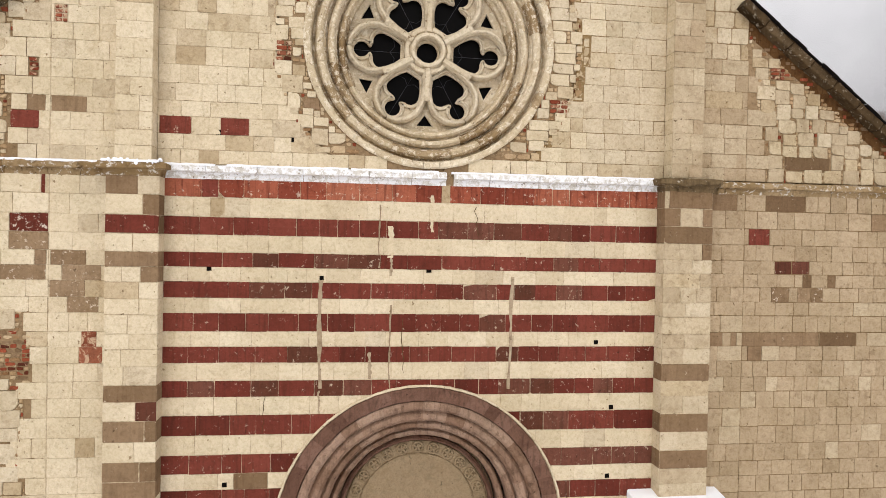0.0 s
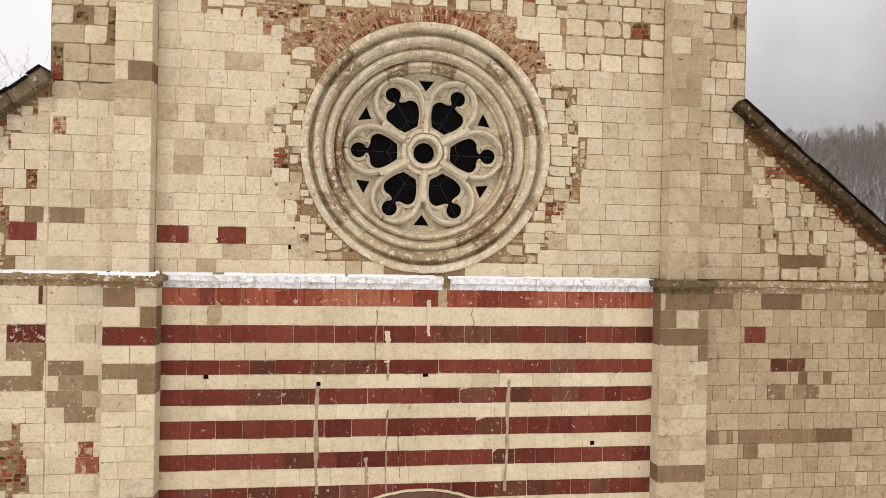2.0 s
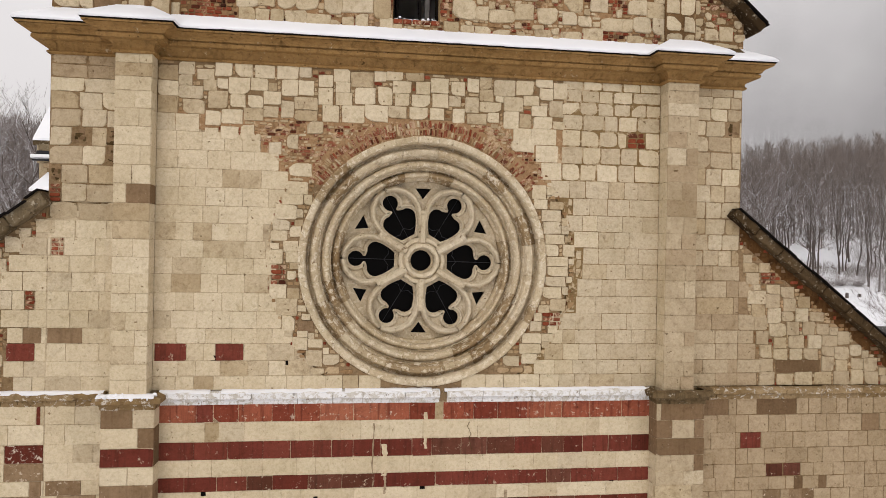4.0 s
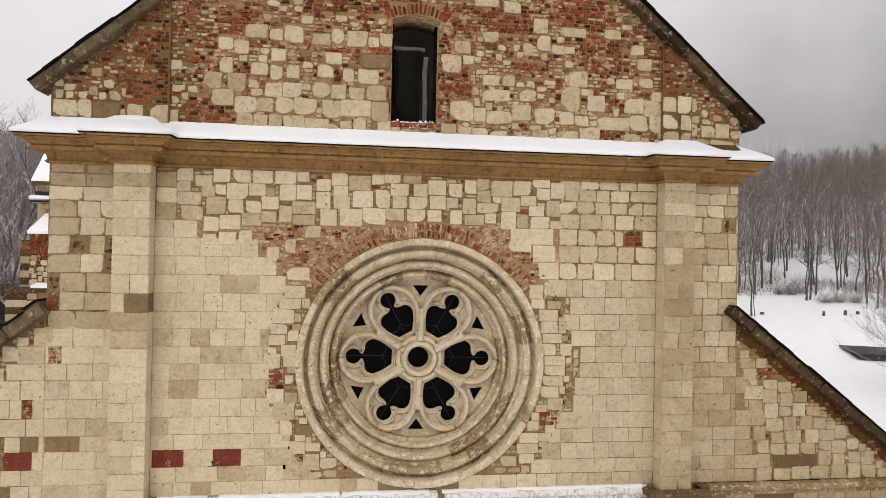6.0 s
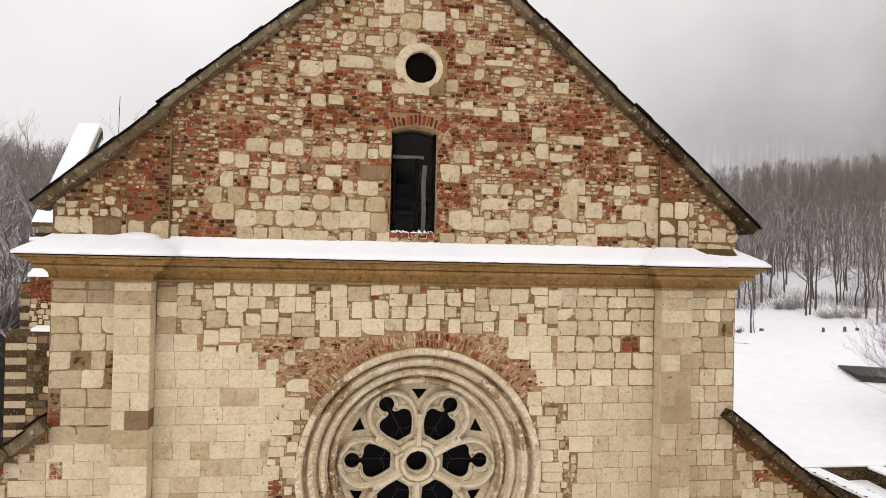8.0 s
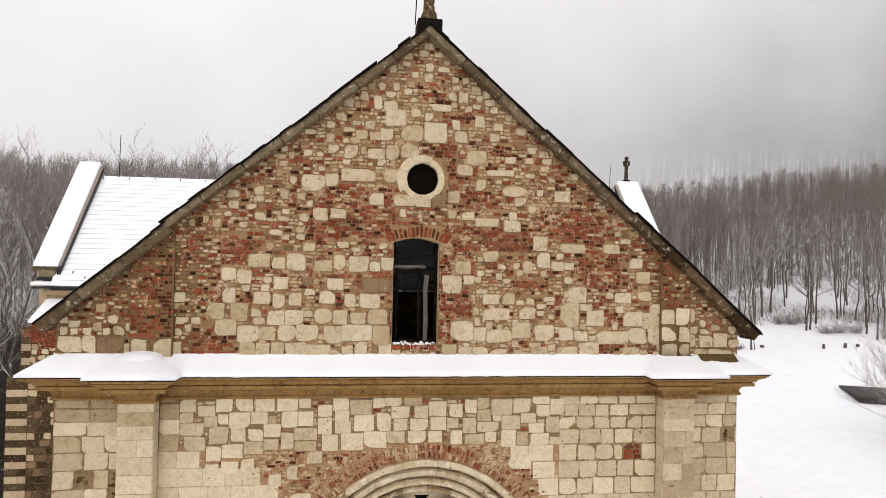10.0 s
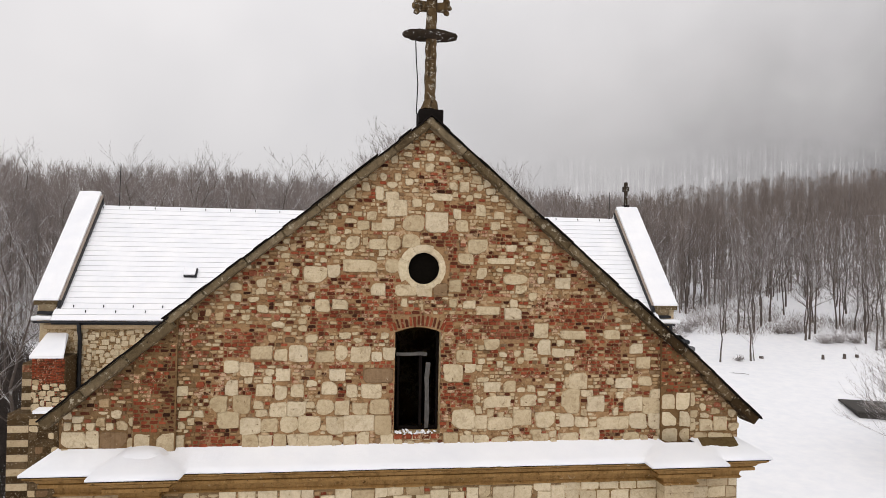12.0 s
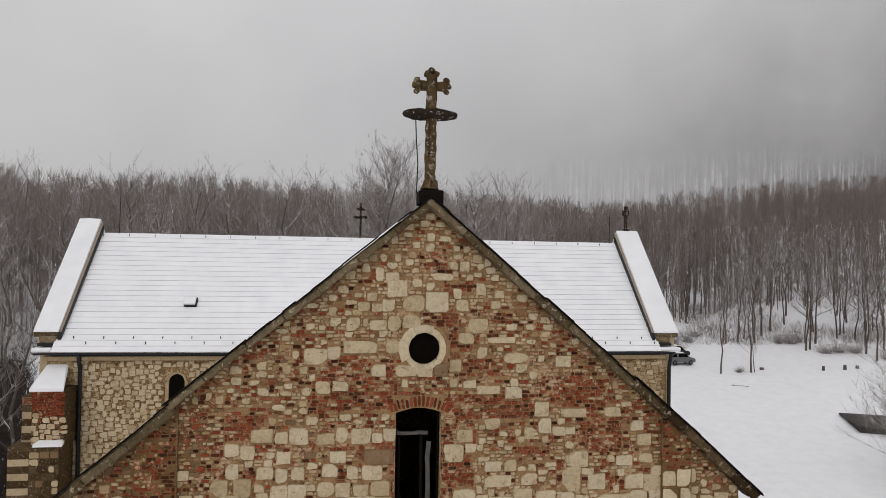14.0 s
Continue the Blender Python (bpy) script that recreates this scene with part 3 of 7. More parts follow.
def lay_courses(wall, x0, x1, edges, widths, choose, marks=(), ring=None, inside=None, gap=0.010, proud=0.0, style="ashlar"):
    """Courses of squared stone. edges: the z of the joints, upwards; choose(x, z, i): a stone's material; marks: single stones
    (x, z, w, h, material) that have their own place; ring: a circle to keep out of; inside(x, z): where the courses go."""
    for i, (za, zb) in enumerate(zip(edges, edges[1:])):
        zm = (za + zb) / 2
        taken = sorted((m[0] - m[2] / 2, m[0] + m[2] / 2, m[4]) for m in marks if za <= m[1] < zb and x0 <= m[0] <= x1)
        spans, at = [], x0
        for a, b, mat in taken:
            a, b = max(a, at), min(b, x1)
            if b - a < 0.03:
                continue
            if a - at > 0.02:
                spans.append((at, a, None))
            spans.append((a, b, mat))
            at = b
        if x1 - at > 0.02:
            spans.append((at, x1, None))
        for a, b, mat in spans:
            cells = [(a, b)]
            if mat is None:
                cells, q = [], a
                while q < b - 1e-6:
                    w = rng.uniform(*widths)
                    if b - q - w < widths[0] * 0.6:
                        w = b - q
                    cells.append((q, q + w))
                    q += w
            for p, q in cells:
                xm = (p + q) / 2
                if inside and not inside(xm, zm):
                    continue
                m = mat or choose(xm, zm, i)
                g = [gap * rng.uniform(0.12, 0.85) for _ in range(4)]
                pa, pb, pc, pd = p + g[0], q - g[1], za + g[2], zb - g[3]
                jut = proud + rng.uniform(-0.004, 0.006)
                if ring:
                    corners = [(pa, pc), (pb, pc), (pb, pd), (pa, pd)]
                    far = [math.hypot(u - ring[0], v - ring[1]) for u, v in corners]
                    near = math.hypot(max(pa - ring[0], ring[0] - pb, 0), max(pc - ring[1], ring[1] - pd, 0))
                    if max(far) <= ring[2] + 0.02:
                        continue
                    if near < ring[2]:
                        wall.add_cut(push_out(perimeter(pa, pb, pc, pd), *ring), m, jut)
                        continue
                wall.add((pa + pb) / 2, (pc + pd) / 2, pb - pa, pd - pc, m, style, jut)


def pack(wall, x0, x1, z0, z1, inside, bigs=(), fill=None, chance=None, sizes=(0.2, 0.45), row=0.08, proud=0.012, big_material=None, cobbles=0.0, style="rubble", tight=False, step=0.04, lay_bigs=True, loose=0.45):
    """Rubble: large stones first, at their places or by chance, then rows of small pieces in what is left.
    inside(x, z): where it goes; fill(x, z): material and name of a small piece; chance(x, z): how likely a large stone starts."""
    nx, nz = int((x1 - x0) / step), int((z1 - z0) / step)
    busy = np.ones((nz, nx), bool)
    for j in range(nz):
        for i in range(nx):
            if inside(x0 + (i + 0.5) * step, z0 + (j + 0.5) * step):
                busy[j, i] = False

    def claim(x, z, w, h, loose):
        i0, i1 = int(round((x - w / 2 - x0) / step)), int(round((x + w / 2 - x0) / step))
        j0, j1 = int(round((z - h / 2 - z0) / step)), int(round((z + h / 2 - z0) / step))
        i0, j0, i1, j1 = max(i0, 0), max(j0, 0), min(i1, nx), min(j1, nz)
        if i1 - i0 < 1 or j1 - j0 < 1 or busy[j0:j1, i0:i1].mean() > loose:
            return False
        busy[j0:j1, i0:i1] = True
        return True

    for b in bigs:
        if not lay_bigs:
            claim(b[0], b[1], b[2], b[3], 2.0)
        elif claim(b[0], b[1], b[2], b[3], loose):
            mat = b[4] if len(b) > 4 else (big_material if rng.random() < 0.66 else (WARM if rng.random() < 0.6 else CREAM_OLD))
            wall.add(b[0], b[1], b[2] * 1.03, b[3] * 1.03, mat, "rubble", proud + rng.uniform(0.0, 0.012), 0.09, "stone")
    for shrink in (1.0, 0.78, 0.58) if tight else (1.0,):
        for j in range(0, nz - 3, 1 if tight else 2):
            i = 0
            while chance and i < nx - 3:
                x, z = x0 + i * step, z0 + j * step
                if rng.random() < chance(x, z):
                    w, h = rng.uniform(*sizes) * shrink, rng.uniform(sizes[0] * 0.8, sizes[1] * 0.75) * shrink
                    w, h = step * max(2, round(w / step)), step * max(2, round(h / step))
                    if claim(x + w / 2, z + h / 2, w, h, 0.0 if tight else 0.04):
                        mat = big_material if rng.random() < (0.72 if shrink == 1.0 else 0.5) else (CREAM_OLD if rng.random() < 0.6 else WARM)
                        wall.add(x + w / 2, z + h / 2, w * 0.985, h * 0.985, mat, style, proud + rng.uniform(0.0, 0.012 if tight else 0.02), 0.09, "stone")
                        i += int(w / step)
                i += 1
    if cobbles:
        for j in range(0, nz - 4, 2):
            for i in range(nx - 5):
                if rng.random() < cobbles:
                    w, h = rng.choice((0.12, 0.16, 0.2)), rng.choice((0.12, 0.16))
                    x, z = x0 + i * step + w / 2, z0 + j * step + h / 2
                    mat, name = fill(x, z)
                    if mat is not None and claim(x, z, w, h, 0.02):
                        wall.add(x, z, w, h, mat, "cobble", proud + rng.uniform(-0.006, 0.008), 0.08, "stone")
    rows = max(1, int(row / step + 0.25))
    for j in range(0, nz - rows + 1, rows):
        i = 0
        while i < nx:
            if busy[j : j + rows, i].any():
                i += 1
                continue
            k = i
            while k < nx and not busy[j : j + rows, k].any():
                k += 1
            a = i
            while a < k:
                w = min(rng.choice((2, 3, 3, 4, 4, 5)), k - a)
                x, z = x0 + (a + w / 2) * step, z0 + (j + rows / 2) * step
                if w >= 2 or k - i <= 2:
                    mat, name = fill(x, z)
                    if mat is not None:
                        wall.add(x, z + rng.uniform(-0.008, 0.008), w * step - rng.uniform(0.004, 0.022), rows * step - rng.uniform(0.004, 0.018), mat, "brick" if name == "brick" else "cobble", proud + rng.uniform(-0.012, 0.008), 0.07, "stone" if name == "rubble" else name)
                a += w
            i = k


def fill_gaps(wall, x0, x1, z0, z1, inside, fill):
    """Small stones in the holes that the larger ones have left."""
    step = 0.03
    nx, nz = int((x1 - x0) / step), int((z1 - z0) / step)
    busy = np.zeros((nz, nx), bool)
    for j in range(nz):
        for i in range(nx):
            busy[j, i] = not inside(x0 + (i + 0.5) * step, z0 + (j + 0.5) * step)
    for x, z, w, h, *_ in wall.pieces:
        i0, i1, j0, j1 = (int(math.floor((x - w / 2 - 0.005 - x0) / step)), int(math.ceil((x + w / 2 + 0.005 - x0) / step)), int(math.floor((z - h / 2 - 0.005 - z0) / step)), int(math.ceil((z + h / 2 + 0.005 - z0) / step)))
        if i1 > 0 and j1 > 0 and i0 < nx and j0 < nz:
            busy[max(j0, 0) : j1, max(i0, 0) : i1] = True
    for j in range(nz):
        for i in range(nx):
            if busy[j, i]:
                continue
            w = 1
            while i + w < nx and w < 9 and not busy[j, i + w]:
                w += 1
            h = 1
            while j + h < nz and h < 6 and not busy[j + h, i : i + w].any():
                h += 1
            busy[j : j + h, i : i + w] = True
            if w >= 3 and h >= 2:
                mat, name = fill(x0 + (i + w / 2) * step, z0 + (j + h / 2) * step)
                wall.add(x0 + (i + w / 2) * step, z0 + (j + h / 2) * step, w * step - 0.012, h * step - 0.012, mat, "rubble", rng.uniform(-0.002, 0.01), 0.07, name)


def patch(x, z, scale, seed=0.0):
    """A smooth random number from 0 to 1 for a place on the wall."""
    return 0.5 + 0.5 * noise.noise((x * scale, z * scale, seed))

# ---- the church: plan ----
LEFT, RIGHT = -6.77, 6.50            # corners of the nave front
APEX = (-0.06, 22.85)
FALL_L, FALL_R = 0.832, 0.855        # slopes of the gable
ROSE = (0.025, 12.0)
PORTAL_AT, PORTAL_R = (0.0, 2.69), 2.78
AISLE_FALL, AISLE_TOP, AISLE_OUT = 0.77, 13.2, 11.6
WINDOW = (-0.67, 0.24, 16.62, 18.60)
OCULUS = (-0.13, 19.85, 0.315)
PIL = -0.35                          # front of the pilasters
STRIPES = [-0.3, 0.2, 0.53, 0.87, 1.2, 1.55, 1.88, 2.22, 2.55, 2.88, 3.22, 3.56, 3.86, 4.21, 4.57, 4.94, 5.28, 5.58, 5.91, 6.21, 6.49, 6.83, 7.11, 7.41, 7.68, 7.95, 8.27, 8.60, 8.96, 9.30]
UPPER = [9.56, 9.82, 10.10, 10.42, 10.70, 11.02, 11.36, 11.70, 12.0, 12.32, 12.64, 12.96, 13.30, 13.64, 13.98, 14.32, 14.64, 14.95, 15.20, 15.44, 15.62]


def gable_line(x):
    return APEX[1] - (FALL_L * (APEX[0] - x) if x < APEX[0] else FALL_R * (x - APEX[0]))


def aisle_line(x):
    return AISLE_TOP - AISLE_FALL * (abs(x) - 6.45)


def ground_height(x, y):
    z = 5.4 * (min(max(0.0, y), 130) / 88) ** 1.5
    z = min(z, 9.0) + 0.13 * min(max(0.0, y - 98), 120)
    z += 0.13 * min(max(0.0, x - 72), 160) * min(1, max(0, (y - 75) / 60))
    z += 0.55 * noise.noise((x * 0.03, y * 0.03, 3.0)) * min(1, max(0, (y - 5) / 30))
    z += 0.06 * noise.noise((x * 0.25, y * 0.25, 5.0)) + (6 * noise.noise((x * 0.008, y * 0.008, 8.0)) * min(1, max(0, (y - 110) / 80)))
    return z


church = thing("church", "Romanesque stone church front with striped lower wall and rose window", "church")

arch = circle(*PORTAL_AT, 2.70, 40, 0, math.pi)
win = [(WINDOW[0], WINDOW[2]), (WINDOW[1], WINDOW[2])] + [(WINDOW[1] - (WINDOW[1] - WINDOW[0]) * i / 8, WINDOW[3] + 0.10 * math.sin(math.pi * i / 8)) for i in range(9)]
nave_wall = plate("nave_front_wall", [
    [(LEFT, -0.4), (-2.7, -0.4), *arch[::-1], (2.7, -0.4), (RIGHT, -0.4), (RIGHT, gable_line(RIGHT) - 0.1), (APEX[0], APEX[1] - 0.1), (LEFT, gable_line(LEFT) - 0.1)],
    circle(*ROSE, 2.36), win, circle(*OCULUS)], 0.045, 0.9, MORTAR_PALE, church, "pale lime mortar between the stones")
aisle_l = plate("aisle_front_wall", [[(-AISLE_OUT, -0.4), (LEFT, -0.4), (LEFT, aisle_line(LEFT) + 0.06), (-AISLE_OUT, aisle_line(AISLE_OUT) + 0.06)]], 0.02, 0.9, MORTAR_PALE, church)
aisle_r = plate("aisle_front_wall", [[(RIGHT, -0.4), (AISLE_OUT, -0.4), (AISLE_OUT, aisle_line(AISLE_OUT) - 0.1), (RIGHT, aisle_line(RIGHT) - 0.1)]], 0.02, 0.9, MORTAR_PALE, church)

# browner mortar beds of the rubble parts
plate("mortar_bed", [[(RIGHT, 9.56), (AISLE_OUT, 9.56), (AISLE_OUT, aisle_line(AISLE_OUT) - 0.12), (RIGHT, aisle_line(RIGHT) - 0.12)]], 0.010, 0.03, MORTAR, church)
plate("mortar_bed", [[(RIGHT, aisle_line(RIGHT) - 0.65), (AISLE_OUT, aisle_line(AISLE_OUT) - 0.65), (AISLE_OUT, aisle_line(AISLE_OUT) - 0.12), (RIGHT, aisle_line(RIGHT) - 0.12)]], 0.004, 0.03, RUSTY, church)
plate("mortar_bed", [[(-AISLE_OUT, -0.3), (-6.98, -0.3), (-6.98, 6.9), (-AISLE_OUT, 6.9)]], 0.008, 0.03, MORTAR, church)
plate("mortar_bed", [[(-AISLE_OUT, 9.56), (-7.1, 9.56), (-6.8, 12.9), (-AISLE_OUT, aisle_line(AISLE_OUT) - 0.12)]], 0.008, 0.03, MORTAR, church)
plate("mortar_bed", [[(LEFT, 16.3), (RIGHT, 16.3), (RIGHT, gable_line(RIGHT) - 0.12), (APEX[0], APEX[1] - 0.12), (LEFT, gable_line(LEFT) - 0.12)], win, circle(*OCULUS)], 0.017, 0.05, MORTAR_RED, church)
plate("mortar_bed", [[(LEFT, 16.3), (-4.2, 16.3), (-4.5, 17.3), (-4.1, 18.2), (-4.5, gable_line(-4.5) - 0.12), (LEFT, gable_line(LEFT) - 0.12)]], 0.008, 0.03, MORTAR_BROWN, church)
plate("mortar_bed", [[(5.3, 16.3), (RIGHT, 16.3), (RIGHT, gable_line(RIGHT) - 0.12), (4.3, gable_line(4.3) - 0.12), (4.6, 17.6)]], 0.008, 0.03, MORTAR_BROWN, church)
over = circle(*ROSE, 2.40, 40, 0.63, math.pi - 0.63)
plate("mortar_bed", [[(-4.94, 14.5), (-3.3, 14.2), (-2.9, 13.4), *over[::-1], (2.7, 13.4), (2.9, 15.62), (-4.94, 15.62)]], 0.008, 0.03, MORTAR_PINK, church)
plate("mortar_bed", [[(-4.94, 14.72), (2.9, 14.72), (2.9, 15.62), (-4.94, 15.62)]], 0.004, 0.03, MORTAR, church)
plate("mortar_bed", [circle(*ROSE, 2.86), circle(*ROSE, 2.36)], 0.010, 0.03, MORTAR, church)
plate("mortar_bed", [[(LEFT, 13.0), (-5.57, 13.0), (-5.57, 15.62), (LEFT, 15.62)]], 0.008, 0.03, MORTAR, church)
plate("mortar_bed", [[(5.38, 12.2), (RIGHT, 12.2), (RIGHT, 15.62), (5.38, 15.62)]], 0.008, 0.03, MORTAR, church)

plate("mortar_bed", [[(-4.81, -0.3), (-2.7, -0.3), *arch[::-1], (2.7, -0.3), (4.63, -0.3), (4.63, 9.3), (-4.81, 9.3)]], 0.0015, 0.03, POINTING, church)

plate("mortar_bed", [[(-4.94, 9.56), (-1.73, 9.56), *circle(*ROSE, 2.9, 20, radians(232), radians(150)), (-2.9, 13.4), (-3.3, 14.2), (-4.94, 14.5)]], 0.0015, 0.03, POINTING, church)
plate("mortar_bed", [[(1.85, 9.56), *circle(*ROSE, 2.9, 20, radians(-52), radians(30)), (2.7, 13.44), (2.9, 15.62), (4.74, 15.62), (4.74, 9.56)]], 0.0015, 0.03, MORTAR_PALE, church)

plate("mortar_bed", [[(LEFT - 0.2, -0.3), (-5.6, -0.3), (-5.6, 13.0), (LEFT - 0.2, 12.6)]], 0.0025, 0.03, POINTING, church)
plate("mortar_bed", [[(-8.9, 6.9), (LEFT - 0.2, 6.9), (LEFT - 0.2, 9.3), (-8.9, 9.3)]], 0.0025, 0.03, POINTING, church)
plate("mortar_bed", [[(5.6, -0.3), (AISLE_OUT, -0.3), (AISLE_OUT, 9.3), (5.6, 9.3)]], 0.0025, 0.03, MORTAR, church)
plate("mortar_bed", [[(5.36, 9.56), (6.9, 9.56), (6.6, 12.2), (5.36, 12.2)]], 0.0025, 0.03, MORTAR, church)

# body behind the front
body = bmesh.new()
for s in (-1, 1):
    box_into(body, min(s * 6.6, s * 5.7), max(s * 6.6, s * 5.7), 0.9, 26, 12.6, 17.0)
    box_into(body, min(s * 11.6, s * 10.7), max(s * 11.6, s * 10.7), 0.9, 25.4, -0.4, 9.1)
part("nave_side_walls", body, CREAM_OLD, church)
for s, fall in ((-1, FALL_L), (1, FALL_R)):
    v = [(APEX[0], 0.3, APEX[1] - 0.02), (s * 6.4, 0.3, APEX[1] - 0.02 - fall * 6.4), (s * 6.4, 32, APEX[1] - 0.02 - fall * 6.4), (APEX[0], 32, APEX[1] - 0.02)]
    w = [(a, b, c - 0.25) for a, b, c in v]
    link_mesh("nave_roof", v + w, [(0, 1, 2, 3), (7, 6, 5, 4), (0, 4, 5, 1), (1, 5, 6, 2), (2, 6, 7, 3), (3, 7, 4, 0)], SNOW, church, "snow-covered nave roof")
    za, zb = aisle_line(6.5), aisle_line(AISLE_OUT + 0.4)
    v = [(s * 6.5, 0.3, za), (s * (AISLE_OUT + 0.4), 0.3, zb), (s * (AISLE_OUT + 0.4), 25.4, zb), (s * 6.5, 25.4, za)]
    w = [(a, b, c - 0.22) for a, b, c in v]
    link_mesh("aisle_roof", v + w, [(0, 1, 2, 3), (7, 6, 5, 4), (0, 4, 5, 1), (1, 5, 6, 2), (2, 6, 7, 3), (3, 7, 4, 0)], SNOW, church, "snow-covered lean-to aisle roof")
part("nave_floor", box(-11, 11, 0.6, 40, -0.3, 0.0), VOID, church)

# ---- pilasters ----
def pilaster(x0, x1, z0, z1):
    ob = part("pilaster", box(x0 + 0.01, x1 - 0.01, PIL + 0.004, 0.05, z0, z1), POINTING, church)
    return ob


KEY = {"p": BROWN_PEELED, "q": RED_PEELED, "m": DARK_BROWN, "r": RED, "b": BROWN, "k": BRICK, "l": BRICK_LIMED, "w": RED_BROWN, "n": TAN, "t": CREAM_OLD}


def marks(*rows):
    return [(x, z, w, h, KEY[k]) for x, z, w, h, k in rows]


def cream(x, z, i):
    q = rng.random()
    return CREAM if q < 0.82 else (WARM if q < 0.95 else CREAM_OLD)


def rough_cream(x, z, i):
    return BUFF if rng.random() < 0.6 else WARM


def tan(x, z, i):
    """The right flank is browner."""
    q = rng.random() - 0.12 * (z > 7.0)
    return TAN if q < 0.88 else BUFF


def upper_cream(x, z, i):
    """Cream, turning to buff towards the right."""
    q = rng.random()
    if q < 0.06:
        return CREAM_OLD
    return WARM if q < 0.15 or (x - 1.6) / 2.6 + 0.9 * (patch(x, z, 0.7, 5.0) - 0.5) + 0.2 * rng.uniform(-1, 1) > 0.5 else CREAM


def worn_flank(x, z, i):
    q = rng.random()
    return WARM if q < 0.5 else (BUFF if q < 0.75 else (CREAM if q < 0.85 else CREAM_OLD))


def buff(x, z, i):
    q = rng.random()
    return BUFF if q < 0.55 else (WARM if q < 0.68 else TAN)


def pilaster_stones(ob, x0, x1, edges, own, choose=cream):
    """Front stones and the quoin returns on both sides."""
    wall = Masonry(ob, PIL, 60)
    lay_courses(wall, x0, x1, edges, (0.28, 0.62), choose, own, proud=0.004)
    wall.build()
    for za, zb in zip(edges, edges[1:]):
        dark = [m for m in own if za <= m[1] < zb and m[4] in (BROWN, RED)]
        for s, x in ((-1, x0), (1, x1)):
            hit = any(abs(m[0] + s * m[2] / 2 - x) < 0.12 for m in dark)
            part("quoin_return", box(min(x, x - s * 0.05), max(x, x - s * 0.05), PIL + 0.012, -0.005, za + 0.004, zb - 0.004, 0.004), BROWN if hit else CREAM, ob)


low_l = pilaster(-5.71, -4.80, -0.4, 9.32)
pilaster_stones(low_l, -5.71, -4.80, STRIPES, marks(
    (-5.44, 9.13, 0.55, 0.35, "b"), (-4.94, 8.79, 0.28, 0.32, "b"), (-5.25, 8.46, 0.91, 0.34, "r"), (-5.25, 7.83, 0.91, 0.25, "b"), (-4.95, 7.56, 0.30, 0.26, "b"),
    (-5.25, 5.42, 0.91, 0.25, "b"), (-4.98, 5.11, 0.36, 0.33, "w"), (-5.36, 4.77, 0.69, 0.31, "b"), (-4.90, 4.75, 0.20, 0.31, "b"), (-5.40, 4.15, 0.62, 0.25, "b"), (-4.94, 4.15, 0.28, 0.24, "b"), (-5.25, 3.75, 0.91, 0.30, "b")))
low_r = pilaster(4.62, 5.62, -0.4, 9.32)
pilaster_stones(low_r, 4.62, 5.62, STRIPES, marks(
    (5.16, 9.16, 0.90, 0.37, "b"), (4.78, 8.79, 0.34, 0.31, "b"), (5.51, 8.79, 0.20, 0.32, "b"), (5.12, 8.46, 1.0, 0.32, "b"), (5.51, 8.12, 0.20, 0.31, "b"),
    (5.00, 7.56, 0.76, 0.27, "t"), (5.12, 6.65, 1.0, 0.34, "t"), (5.12, 5.75, 1.0, 0.33, "b"), (5.12, 5.41, 1.0, 0.32, "t"), (5.12, 4.70, 1.0, 0.39, "b"), (5.12, 4.04, 1.0, 0.28, "b")), rough_cream)
up_l = pilaster(-5.57, -4.94, 9.5, 15.66)
pilaster_stones(up_l, -5.57, -4.94, UPPER, marks((-5.14, 13.15, 0.42, 0.29, "b"), (-5.44, 10.9, 0.24, 0.3, "t")))
up_r = pilaster(4.74, 5.38, 9.5, 15.66)
pilaster_stones(up_r, 4.74, 5.38, UPPER, [], buff)

# ---- stonework of the nave front ----
nave = Masonry(nave_wall, 0.0, 900)
RED_ROWS = [8.4, 7.8, 7.25, 6.65, 6.05, 5.4, 4.75, 4.0, 3.4, 2.7, 2.0, 1.4, 0.7, 0.0]


def striped(x, z, i):
    if z > 8.96:
        return ORANGE
    if any(abs(z - q) < 0.14 for q in RED_ROWS):
        return RED_BROWN if rng.random() < 0.16 + 0.12 * (x > 1) else RED
    return CREAM if rng.random() < 0.93 else WARM


lay_courses(nave, -4.81, 4.63, STRIPES, (0.34, 0.66), striped, marks((0.36, 9.13, 0.16, 0.3, "t"), (-3.87, 8.79, 0.26, 0.3, "t"), (-4.0, 9.13, 0.30, 0.3, "r"), (3.45, 8.79, 0.26, 0.3, "t"), (-3.2, 3.70, 0.62, 0.3, "b")), (*PORTAL_AT, PORTAL_R), gap=0.006, proud=0.005)


def around_rose(x, z):
    r = math.hypot(x - ROSE[0], z - ROSE[1])
    if r < 2.40 or (r < 2.74 and z > 13.2 and abs(x - ROSE[0]) < 2.1):
        return "rose"
    if z > 13.55 and ((x < 0.3 and -3.12 + 0.9 * max(0, 14.2 - z) < x and z < 14.50 + 0.16 * patch(x, 0, 1.5)) or (x >= 0.3 and x < 2.35 and r < 3.02 and z < 14.70)):
        return "brick"
    if r < 2.62 + 0.36 * min(1, abs(x) / 2.0) and 9.95 < z <= 13.75:
        return "collar"
    if z > 14.58 + 0.1 * patch(x, z, 2.0) and -4.95 < x < 2.6 + 0.5 * patch(z, x, 2.0):
        return "top"
    if z > 14.2 and -4.1 < x < -2.9:
        return "top"
    return "ashlar"


